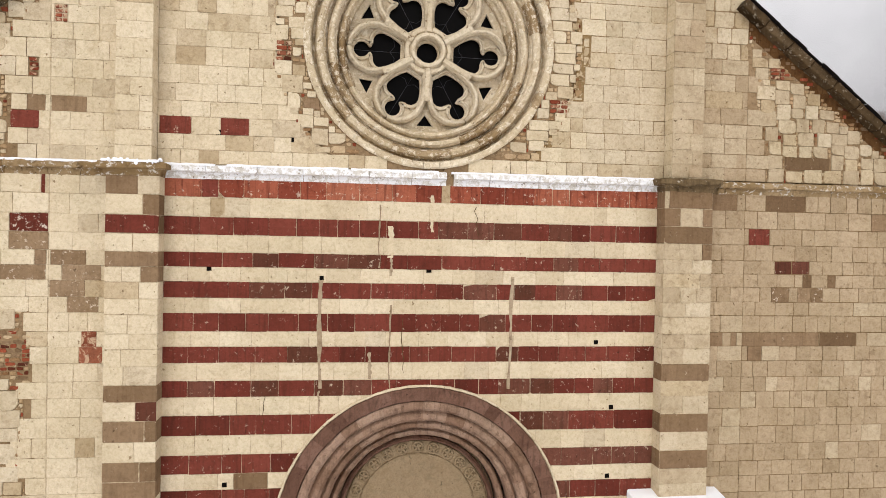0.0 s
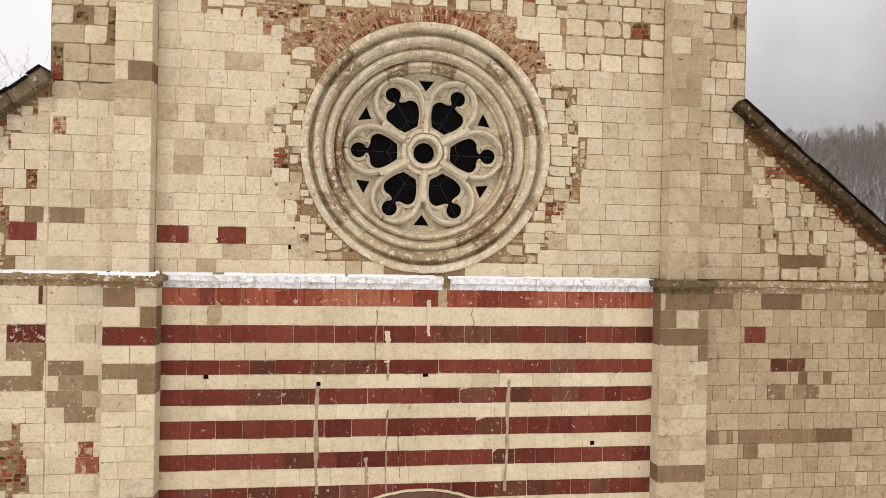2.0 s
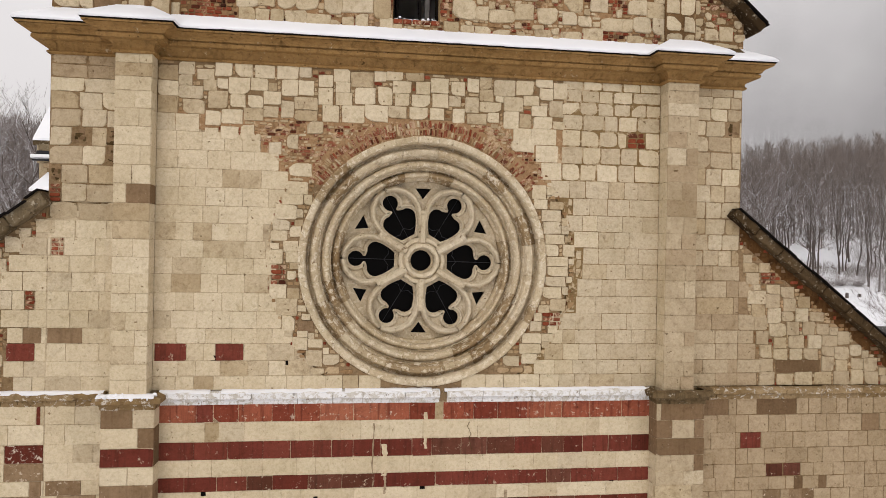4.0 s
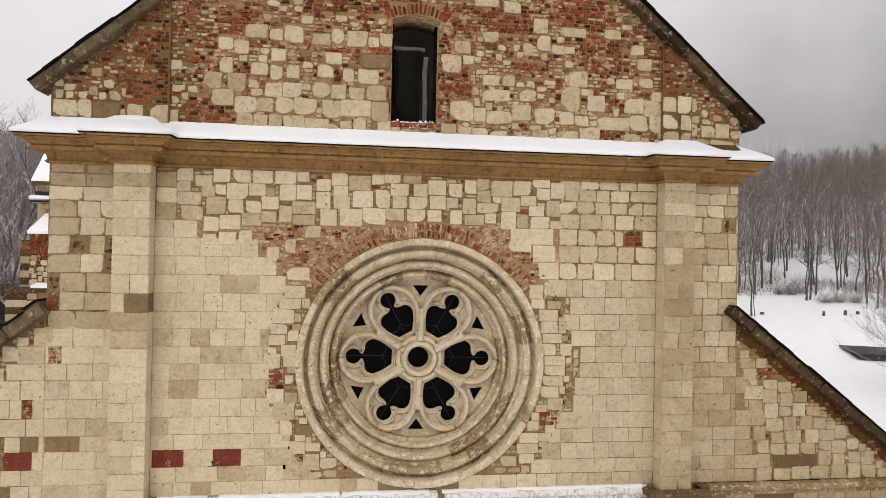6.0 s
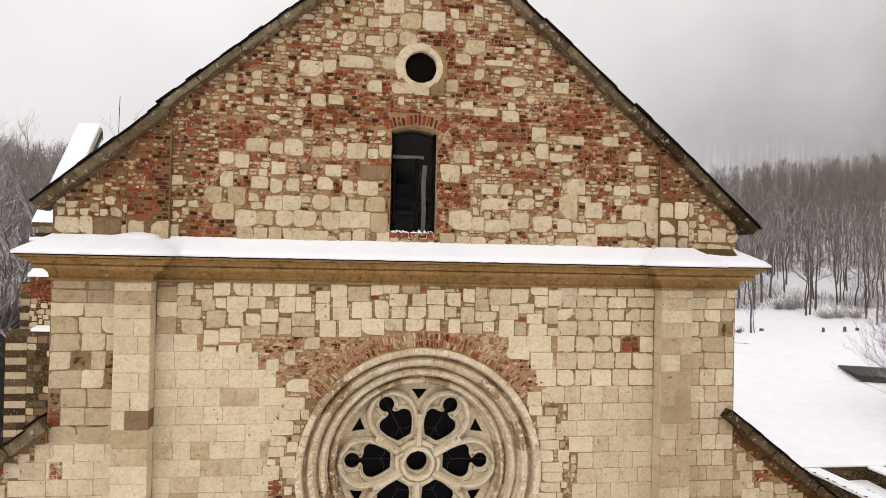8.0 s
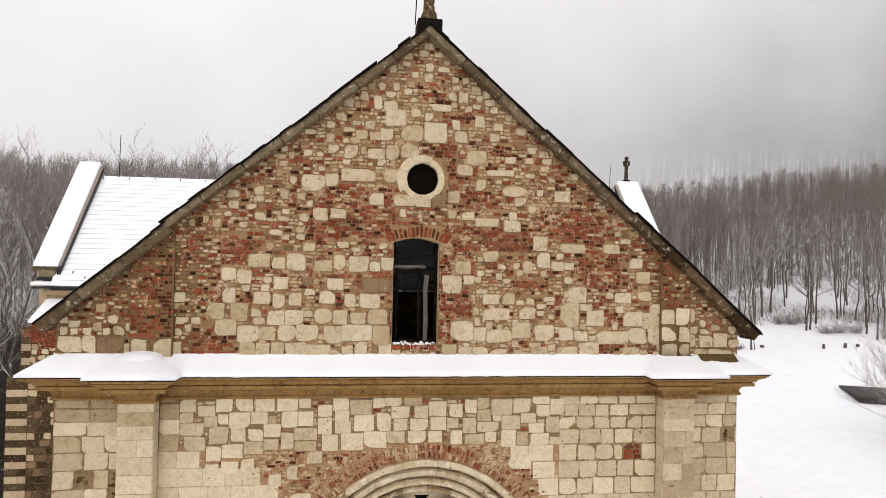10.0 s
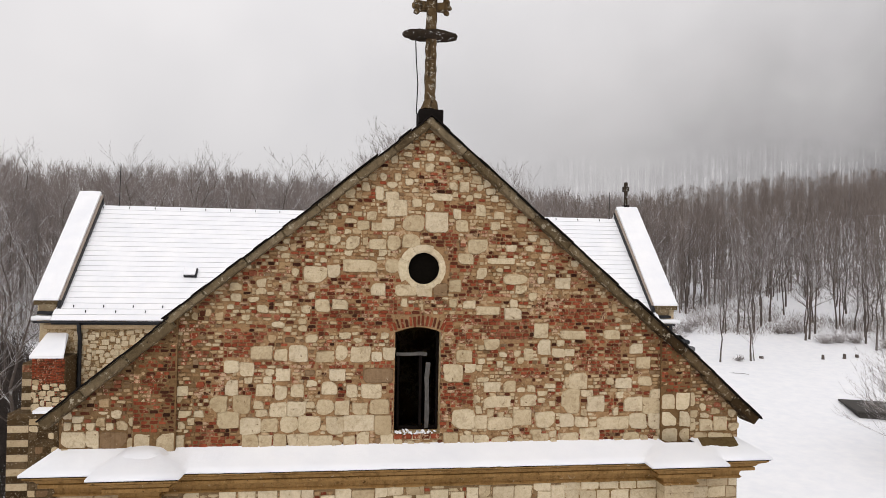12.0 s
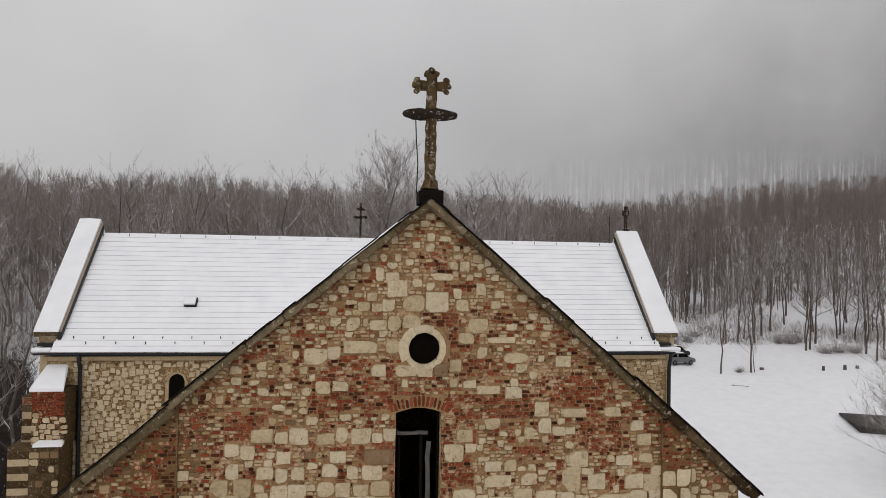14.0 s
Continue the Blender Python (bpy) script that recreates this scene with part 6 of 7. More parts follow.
# ---- gable window, oculus ----
gw = new("gable_window")
gw.parent = church
tagged(gw, label="tall dark open window with broken wooden frame")
x0, x1, z0, z1 = WINDOW
for a, b, c, d in ((x0, x0 + 0.05, z0, z1 + 0.04), (x1 - 0.05, x1, z0, z1 + 0.04), (x0 + 0.05, x1 - 0.05, z0, z0 + 0.07)):
    part("frame", box(a, b, 0.36, 0.44, c, d, 0.008), WOOD_DARK, gw)
part("transom", worn(box(x0 + 0.05, x1 - 0.24, 0.30, 0.38, z1 - 0.50, z1 - 0.43, 0.008), 0.02, 7), WOOD_GREY, gw, "weathered grey crossbar")
part("sash_bar", worn(box(-0.16, -0.10, 0.32, 0.37, z0 + 0.07, z1 - 0.50, 0.006), 0.02, 5), WOOD_DARK, gw)
part("sash_bar", box(x0 + 0.07, x0 + 0.12, 0.32, 0.36, z0 + 0.07, z1 - 0.50, 0.006), WOOD_DARK, gw)
part("loose_plank", worn(box(0.0, 0.085, 0.27, 0.30, z0 + 0.05, z1 - 0.62, 0.006, pose(-0.11, 0, 0, 0, 0.25, 0)), 0.03, 3), WOOD_GREY, gw, "pale grey broken plank")
for i in range(5):
    part("sill_brick", box(x0 + 0.01 + 0.18 * i, x0 + 0.17 + 0.18 * i, -0.03, 0.25, z0 - 0.09, z0 - 0.005, 0.01), BRICK, gw)
bm = bmesh.new()
for i in range(42):
    lump = pose(rng.uniform(x0 + 0.04, x1 - 0.04), rng.uniform(-0.02, 0.2), z0 + rng.uniform(-0.01, 0.035), rng.uniform(0, 90), rng.uniform(0, 90), 0) @ Matrix.Diagonal((rng.uniform(0.6, 1.7), 1, rng.uniform(0.5, 1), 1))
    bmesh.ops.create_icosphere(bm, subdivisions=1, radius=rng.uniform(0.015, 0.038), matrix=lump)
tagged(part("sill_snow", bm, SNOW, None), "clumps of snow on the window sill", "snow", kind="stuff")
turns = [0.35, 1.15, 2.1, 2.75, 3.7, 4.35, 4.75, 5.3, 0.35 + 2 * math.pi]
for i, (a0, a1) in enumerate(zip(turns, turns[1:])):
    wide = rng.uniform(0.42, 0.53)
    verts, faces = ring_piece([(wide, 0.08), (wide - 0.015, -0.012), (0.335, -0.02), (0.31, 0.0), (0.31, 0.12), (0.40, 0.12)], OCULUS[0], OCULUS[1], a0 + 0.006, a1 - 0.006, 5)
    link_mesh("oculus_stone", verts, faces, WARM if i % 4 == 1 else CREAM, church)
# added black disc: the unlit depth behind the ring put into its colour
bm = bmesh.new()
prism(bm, circle(OCULUS[0], OCULUS[1], 0.325, 32), 0.13, 0.15)
part("oculus_shutter", bm, VOID, church, "black disc for the dark inside the oculus")

# ---- gable cross ----
cross = thing("stone_cross", "weathered double-armed stone cross on a dark plinth", "cross", (-0.06, 0.12, 22.8))
bm = box(-0.24, 0.24, -0.28, 0.28, -0.12, 0.16, 0.02)
part("plinth", bm, SLATE, cross, "dark square plinth")


bm = bmesh.new()
made = bmesh.ops.create_cone(bm, segments=8, radius1=0.20, radius2=0.105, depth=0.24, cap_ends=True)
bmesh.ops.transform(bm, matrix=pose(0, 0, 0.31), verts=made["verts"])
part("foot", worn(bm, 0.035, 1), CROSS, cross)
bm = box(-0.105, 0.105, -0.10, 0.10, 0.38, 1.62, 0.035)
bmesh.ops.subdivide_edges(bm, edges=[e for e in bm.edges if abs(e.verts[0].co.z - e.verts[1].co.z) > 0.5], cuts=9)
part("shaft", worn(bm, 0.02, 2), CROSS, cross)
bm = bmesh.new()
made = bmesh.ops.create_uvsphere(bm, u_segments=18, v_segments=14, radius=0.5)
bmesh.ops.transform(bm, matrix=pose(-0.02, 0, 1.69) @ Matrix.Diagonal((1.12, 0.27, 0.25, 1)), verts=made["verts"])
for v in bm.verts:
    v.co += Vector((0, noise.noise(v.co * 8), noise.noise(v.co * 9))) * 0.045
part("long_arm", bm, CROSS_DARK, cross, "dark rounded cross arm")
part("upper_shaft", worn(box(-0.105, 0.105, -0.09, 0.09, 1.78, 2.50, 0.03), 0.04, 4), CROSS, cross)
part("upper_arm", worn(box(-0.30, 0.30, -0.08, 0.08, 2.17, 2.35, 0.03), 0.035, 5), CROSS, cross)
for x, z, r in ((-0.30, 2.15, 0.062), (-0.30, 2.37, 0.066), (-0.35, 2.26, 0.06), (0.30, 2.15, 0.06), (0.30, 2.37, 0.064), (0.35, 2.26, 0.058), (-0.095, 2.50, 0.064), (0.095, 2.50, 0.066), (0.0, 2.57, 0.072)):
    bm = bmesh.new()
    bmesh.ops.create_icosphere(bm, subdivisions=2, radius=r, matrix=pose(x, 0, z))
    for v in bm.verts:
        v.co += Vector((noise.noise(v.co * 14), 0, noise.noise(v.co * 13 + Vector((5, 0, 0))))) * 0.03
    part("trefoil_lobe", bm, CROSS, cross)
tube("lightning_rod", [[(-0.27, -0.02, 0.1), (-0.25, -0.02, 0.7), (-0.29, -0.02, 1.2), (-0.31, -0.02, 1.65)]], 0.012, CABLE, cross, "black lightning conductor", sides=5)

# ---- transept behind the nave ----
EAVE_Y, EAVE_Z, RIDGE_Y, RIDGE_Z = 25.5, 16.52, 32.2, 23.08
transept = new("transept")
transept.parent = church
tagged(transept, label="stone transept with snow-covered roof between parapet gables")
wall_t = part("transept_wall", box(-17.2, 17.4, 25.92, 26.8, -0.4, 16.3), MORTAR_PALE, transept)
stones = Masonry(wall_t, 25.9, 300)


def wall_fill(x, z):
    return (RUBBLE, "rubble") if rng.random() < 0.6 else (BROWN, "rubble")


def near_light(x, z):
    return abs(x + 10.6) < 0.62 and z < 15.65 and z > 13.2


pack(stones, -15.9, -6.6, 10.0, 16.0, lambda x, z: not near_light(x, z), fill=wall_fill, chance=lambda x, z: 0.30, sizes=(0.2, 0.44), big_material=WARM, cobbles=0.10)
pack(stones, 13.5, 17.2, 13.0, 16.0, lambda x, z: True, fill=wall_fill, chance=lambda x, z: 0.42, sizes=(0.2, 0.42), big_material=TAN)
stones.build()
# flat black plate, coloured as the unlit inside of the window
bm = bmesh.new()
prism(bm, [(-11.0, 13.4), (-10.2, 13.4)] + circle(-10.6, 14.9, 0.40, 12, 0, math.pi), 25.90, 25.95)
part("lancet_window", bm, VOID, transept, "dark round-headed window")
verts, faces = ring_piece([(0.52, 25.95), (0.52, 25.89), (0.40, 25.89), (0.40, 25.95)], -10.6, 14.9, 0, math.pi, 14)
link_mesh("window_arch", verts, faces, TAN, transept)
for x in (-11.1, -10.1):
    part("window_jamb", box(x - 0.09, x + 0.09, 25.86, 25.96, 13.4, 14.9, 0.02), TAN, transept)
part("eave_cornice", box(-17.3, 17.3, 25.62, 25.95, 16.06, 16.34, 0.05), TAN, transept, "dull tan eaves cornice")
part("gutter", box(-17.75, 17.75, 25.40, 25.58, 16.39, 16.49, 0.03), SHEET, transept, "dark metal gutter")
for x in (-15.5, 17.5):
    tube("drainpipe", [[(x, 25.5, 16.4), (x, 25.6, 16.0), (x, 25.75, 15.6), (x, 25.75, 0.5)]], 0.11, SHEET, transept, "dark drainpipe", sides=8)

# roof in lapped courses of snow-dusted sheets
roof = part("roof_deck", box(-16.9, 16.9, 25.6, 25.7, 16.3, 16.4), SHEET, transept)
slope = math.hypot(RIDGE_Y - EAVE_Y, RIDGE_Z - EAVE_Z)
rows_n = 23
uy, uz = (RIDGE_Y - EAVE_Y) / slope, (RIDGE_Z - EAVE_Z) / slope
for k in range(rows_n):
    a, b = slope * k / rows_n, slope * (k + 1) / rows_n - 0.012
    wob = rng.uniform(-0.004, 0.004)
    verts = []
    cols = 24
    for i in range(cols + 1):
        x = -16.9 + 33.8 * i / cols
        j = 0.008 * noise.noise((x * 0.8, k * 3.1, 0))
        for t, up in ((a + j, 0.0), (a + j, 0.055 + wob), (b + j, 0.03), (b + j, 0.0)):
            verts.append((x, EAVE_Y + uy * t - uz * up, EAVE_Z + uz * t + uy * up))
    faces = [(i * 4 + q, i * 4 + q + 1, i * 4 + q + 5, i * 4 + q + 4) for i in range(cols) for q in range(3)]
    link_mesh("roof_course", verts, faces, SNOW, roof, "snowy roof sheet course" if k == 0 else "")
link_mesh("roof_sheet", [(-16.9, EAVE_Y, EAVE_Z - 0.005), (16.9, EAVE_Y, EAVE_Z - 0.005), (16.9, RIDGE_Y, RIDGE_Z - 0.005), (-16.9, RIDGE_Y, RIDGE_Z - 0.005), (-16.9, 2 * RIDGE_Y - EAVE_Y, EAVE_Z), (16.9, 2 * RIDGE_Y - EAVE_Y, EAVE_Z)],
          [(0, 1, 2, 3), (3, 2, 5, 4)], SHEET, transept)


def guard(x, t):
    bm = bmesh.new()
    box_into(bm, x - 0.015, x + 0.015, EAVE_Y + uy * t - 0.06, EAVE_Y + uy * t + 0.02, EAVE_Z + uz * t, EAVE_Z + uz * t + 0.15)
    return part("snow_guard", bm, SHEET, roof)


for k in range(22):
    guard(-16.0 + 1.52 * k, 0.92)
    guard(-15.3 + 1.52 * k, 0.55)
    guard(-16.5 + 1.52 * k, slope - 0.3)
part("roof_hatch", box(-0.33, 0.33, -0.30, 0.28, 0.04, 0.24, 0.03, Matrix.Translation((-10.45, 28.05, 19.05)) @ pose(0, 0, 0, 44.4, 0, 0)), SNOW, transept, "snow-covered roof hatch")
# dark box set off right and downwards as the hatch's shadow
part("hatch_curb", box(-0.34, 0.36, -0.36, 0.26, -0.05, 0.14, 0.0, Matrix.Translation((-10.40, 28.05, 19.05)) @ pose(0, 0, 0, 44.4, 0, 0)), SHEET, transept)

# parapet gables with snow on their slopes
for xa, xb in ((-18.0, -16.78), (16.75, 18.22)):
    def cross_section(lift, y_in):
        return [(26.5 - y_in, 17.8 + lift), (32.24, 23.84 + lift), (38.3 + y_in, 17.5 + lift)]
    v = []
    for x in (xa + 0.06, xb - 0.06):
        v += [(x, y, z) for y, z in cross_section(0, 0)] + [(x, 38.3, 16.9), (x, 38.0, 16.4), (x, 26.5, 16.4), (x, 26.5, 16.9)]
    n = 7
    link_mesh("parapet_gable", v, [tuple(range(n))[::-1], tuple(range(n, 2 * n))] + [(i, (i + 1) % n, n + (i + 1) % n, n + i) for i in range(n)], CREAM_OLD, transept, "stone parapet gable")
    v = []
    for x in (xa, xb):
        v += [(x, 26.14, 17.53), (x, 32.24, 23.86), (x, 38.5, 17.4), (x, 38.5, 17.2), (x, 32.24, 23.62), (x, 26.14, 17.28)]
    link_mesh("parapet_coping", v, [(0, 5, 4, 1), (1, 4, 3, 2), (6, 7, 10, 11), (7, 8, 9, 10), (0, 1, 7, 6), (1, 2, 8, 7), (5, 11, 10, 4), (0, 6, 11, 5)], COPING, transept)
    v = []
    for x in (xa - 0.01, (xa + xb) / 2, xb + 0.01):
        up = 0.09 if x == (xa + xb) / 2 else 0.06
        v += [(x, 26.11, 17.54), (x, 26.13, 17.57 + up), (x, 32.24, 23.88 + up), (x, 38.5, 17.42 + up)]
    tagged(link_mesh("parapet_snow", v, [(0, 4, 5, 1), (1, 5, 6, 2), (2, 6, 7, 3), (4, 8, 9, 5), (5, 9, 10, 6), (6, 10, 11, 7), (1, 2, 3, 0), (11, 10, 9, 8)], SNOW), "thick snow lying on the parapet coping", "snow", kind="stuff")
    s = 1 if xa < 0 else -1
    inner_x = xb if xa < 0 else xa
    v = []
    for x in (inner_x, inner_x + s * 0.19):
        v += [(x, 26.05, 17.40), (x, 32.24, 23.53), (x, 32.24, 23.02), (x, 26.05, 16.95)]
    clad = []
    for x in (inner_x, inner_x + s * 0.15):
        clad += [(x, 26.2, 17.58), (x, 32.24, 23.70), (x, 32.24, 23.56), (x, 26.2, 17.47)]
    link_mesh("parapet_cladding", clad, [(0, 1, 2, 3), (7, 6, 5, 4), (0, 4, 5, 1), (3, 2, 6, 7), (0, 3, 7, 4)], RENDER, transept, "pale rendered parapet side")
    # dark strip: the shadow line on the parapet's inner face put into colour
    link_mesh("flashing", v, [(0, 1, 2, 3), (7, 6, 5, 4), (0, 4, 5, 1), (3, 2, 6, 7), (0, 3, 7, 4)], SHEET, transept, "dark strip for the shadow line below the parapet side")
    k0, k1 = (xb - 0.9, xb - 0.05) if xa < 0 else (xa + 0.05, xa + 0.9)
    part("kneeler", worn(box(k0, k1, 26.0, 26.6, 16.95, 17.32, 0.05), 0.03, xa), COPING, transept)
    part("kneeler_ledge", worn(box(k0 - 0.06, k1 + 0.06, 25.9, 26.6, 16.80, 16.97, 0.03), 0.02, xa), SHEET, transept)
    tagged(part("eave_snow", box(xa + 0.12, xb - 0.1, 25.5, 26.5, 16.52, 16.74, 0.05), SNOW, None), "snow on the eaves below the parapet", "snow", kind="stuff")
    near, far = (xa + 0.35, xb) if xa < 0 else (xa, xb - 0.55)
    part("transept_end_wall", box(near, far, 26.1, 38.0, -0.4, 16.45), CREAM_OLD, transept)


def finial(name, x, y, z, scale, label):
    ob = thing(name, label, "cross", (x, y, z))
    part("base", box(-0.20 * scale, 0.20 * scale, -0.2 * scale, 0.2 * scale, -0.2, 0.16 * scale, 0.02), SLATE, ob)
    part("shaft", worn(box(-0.11 * scale, 0.11 * scale, -0.1 * scale, 0.1 * scale, 0.1 * scale, 1.75 * scale, 0.03), 0.02, 7), CROSS_DARK, ob)
    part("arm", worn(box(-0.22 * scale, 0.22 * scale, -0.1 * scale, 0.1 * scale, 1.1 * scale, 1.45 * scale, 0.03), 0.03, 8), CROSS_DARK, ob)
    return ob


finial("parapet_finial", 17.46, 32.4, 23.9, 1.0, "small weathered stone finial on the snowy parapet")
ridge_cross = thing("ridge_cross", "small dark double-armed cross on the roof ridge", "cross", (-0.75, 32.2, 23.0))
part("shaft", box(-0.07, 0.07, -0.06, 0.06, 0.0, 2.35, 0.02), CROSS_DARK, ridge_cross)
part("arm", box(-0.42, 0.42, -0.06, 0.06, 1.35, 1.52, 0.02), CROSS_DARK, ridge_cross)
part("upper_arm", box(-0.28, 0.28, -0.06, 0.06, 1.88, 2.04, 0.02), CROSS_DARK, ridge_cross)

for x, tall in ((-15.65, 2.7), (16.2, 1.9)):
    rod = thing("lightning_rod", "thin dark lightning rod on the roof ridge", "rod", (x, 32.2, 23.0), "ridge rods")
    tube("rod", [[(0, 0, 0), (0.01, 0, tall * 0.6), (0.03, 0, tall)]], 0.022, CABLE, rod, sides=5)
    part("bracket", box(-0.06, 0.06, -0.06, 0.06, -0.02, 0.12, 0.01), SHEET, rod)

# stepped corner buttress
buttress = new("corner_buttress")
buttress.parent = transept
tagged(buttress, label="stepped stone and brick corner buttress with snowy ledges")
upper = part("upper_stage", box(-17.25, -15.65, 24.32, 25.9, 11.9, 14.75), COPING_DARK, buttress)
lower = part("lower_stage", box(-18.2, -15.8, 24.02, 25.9, -0.4, 12.0), COPING_DARK, buttress)
st = Masonry(upper, 24.30, 120)


def upper_fill(x, z):
    return (BRICK, "brick") if z > 13.4 - 0.4 * patch(x, z, 1.0) or rng.random() < 0.2 else (BROWN, "rubble")


pack(st, -17.25, -15.65, 12.0, 14.75, lambda x, z: True, fill=upper_fill, chance=lambda x, z: 0.35 if z < 13.4 else 0.0, sizes=(0.2, 0.4), big_material=CREAM_OLD)
st.build()
st = Masonry(lower, 24.0, 200)
edges = [6.0 + 0.36 * i for i in range(17)]
lay_courses(st, -18.2, -17.2, edges, (0.5, 1.1), lambda x, z, i: COPING_DARK if i % 2 else BUFF, gap=0.014)
lay_courses(st, -17.2, -15.8, edges, (0.3, 0.6), lambda x, z, i: COPING_DARK if rng.random() < 0.3 + 0.4 * (z < 11) else (BROWN if rng.random() < 0.5 else CREAM_OLD), gap=0.03, style="rubble")
st.build()
part("side_stage", box(-17.95, -17.1, 25.0, 26.2, -0.4, 14.4), COPING_DARK, buttress)
st = Masonry(part("quoin_stage", box(-17.98, -17.2, 24.98, 25.3, 6, 14.3), MORTAR, buttress), 24.96, 120)
lay_courses(st, -17.98, -17.2, [6.0 + 0.36 * i for i in range(24)], (0.5, 0.9), lambda x, z, i: COPING_DARK if i % 2 else (BUFF if z < 13.6 else BRICK), gap=0.014)
st.build()
for xa, xb, ya, yb, za, zb, taper in ((-17.35, -15.72, 24.2, 25.9, 14.72, 15.75, 0.4), (-17.0, -15.62, 23.9, 24.4, 12.0, 12.2, 0.05)):
    v = [(xa, ya, za), (xb, ya, za), (xb - taper, yb, zb), (xa + 0.1, yb, zb), (xa, ya, za + 0.14), (xb, ya, za + 0.14), (xb - 0.1 - taper, yb, zb + 0.1), (xa + 0.2, yb, zb + 0.1)]
    tagged(link_mesh("buttress_snow", v, [(3, 2, 1, 0), (4, 5, 6, 7), (0, 1, 5, 4), (1, 2, 6, 5), (2, 3, 7, 6), (3, 0, 4, 7)], SNOW), "snow cap on the buttress ledge", "snow", kind="stuff")

# ---- ground ----
def ground():
    xs = sorted({round(v, 2) for v in [-900 + 60 * i for i in range(31)] + [-120 + 4 * i for i in range(61)]})
    ys = sorted({round(v, 2) for v in [-300 + 50 * i for i in range(25)] + [-40 + 4 * i for i in range(56)]})
    verts = [(x, y, ground_height(x, y)) for y in ys for x in xs]
    n = len(xs)
    faces = [(j * n + i, j * n + i + 1, (j + 1) * n + i + 1, (j + 1) * n + i) for j in range(len(ys) - 1) for i in range(n - 1)]
    ob = link_mesh("ground", verts, faces, SNOW, smooth=True, kind="structure")
    return tagged(ob, "snow-covered meadow rising to wooded hills", "ground")


ground()


def ruin_wall(x0, x1, y0, y1, height):
    ob = thing("ruin_wall", "low dark rubble ruin wall topped with snow", "wall", group="ruin walls")
    base = min(ground_height(x, y) for x in (x0, x1) for y in (y0, y1))
    top = max(ground_height(x0, y1), ground_height(x1, y1), ground_height(x0, y0)) + height
    core = part("core", box(x0 + 0.05, x1 - 0.05, y0 + 0.05, y1 - 0.05, base - 0.3, top - 0.05), COPING_DARK, ob)
    verts, faces = [], []
    r = random.Random(int(x0 * 10 + y0))
    zc = base - 0.1
    while zc < top - 0.1:
        h = r.uniform(0.2, 0.34)
        for along, a, b, fixed, s in (("x", x0, x1, y0, -1), ("y", y0, y1, x0, -1), ("y", y0, y1, x1, 1)):
            q = a
            while q < b:
                w = r.uniform(0.3, 0.7)
                vs, fs = SHAPES["brick"][r.randrange(24)]
                k = len(verts)
                for u, d, t in vs:
                    g = q + w / 2 + u * w * 0.95
                    verts.append((g, fixed + d * 0.1, zc + h / 2 + t * h * 0.95) if along == "x" else (fixed + s * (0.02 - d * 0.1), g, zc + h / 2 + t * h * 0.95))
                faces += [tuple(k + i for i in f) for f in fs]
                q += w
        zc += h
    link_mesh("rubble_stones", verts, faces, COPING_DARK, ob, kind="stuff")
    cap = box(x0 - 0.06, x1 + 0.06, y0 - 0.06, y1 + 0.06, top - 0.06, top + 0.14, 0.06)
    tagged(part("ruin_snow", cap, SNOW, None), "thick snow on the ruin wall", "snow", kind="stuff")


for args in ((27.5, 58, 31.0, 31.9, 0.9), (30.2, 31.3, 14, 30.9, 0.85), (35.0, 36.1, 14, 30.9, 0.85), (40.0, 41.1, 14, 30.9, 0.85), (26.2, 27.3, 14, 31.9, 0.6)):
    ruin_wall(*args)

# ---- small things on the meadow ----
def stump(x, y, w, h):
    ob = thing("stump", "dark weathered post stump standing in the snow", "post", (x, y, ground_height(x, y)), "stumps")
    bm = bmesh.new()
    bmesh.ops.create_cone(bm, segments=9, radius1=w, radius2=w * 0.8, depth=h, cap_ends=True, matrix=pose(0, 0, h / 2))
    part("post", bm, BARK, ob)
    bm = bmesh.new()
    bmesh.ops.create_cone(bm, segments=9, radius1=w * 0.85, radius2=w * 0.5, depth=0.08, cap_ends=True, matrix=pose(0, 0, h + 0.04))
    part("snow_cap", bm, SNOW, ob)


for x, y, w, h in ((73.9, 88.2, 0.24, 0.75), (77.5, 88.0, 0.27, 0.8), (63.7, 88.8, 0.36, 0.4), (80.0, 88.4, 0.3, 0.5)):
    stump(x, y, w, h)


def fallen_branch(x, y):
    ob = thing("fallen_branch", "thin dark branch lying on the snow", "branch", (x, y, ground_height(x, y) + 0.03))
    tube("stem", [[(-1.2, 0.6, 0.0), (-0.3, 0.2, 0.06), (0.7, -0.1, 0.05), (1.5, -0.6, 0.0)]], 0.04, BARK, ob, sides=5)
    tube("twig", [[(-0.3, 0.2, 0.06), (-0.1, 0.7, 0.1), (-0.2, 1.2, 0.05)]], 0.025, BARK, ob, sides=4)


fallen_branch(54.0, 79.5)


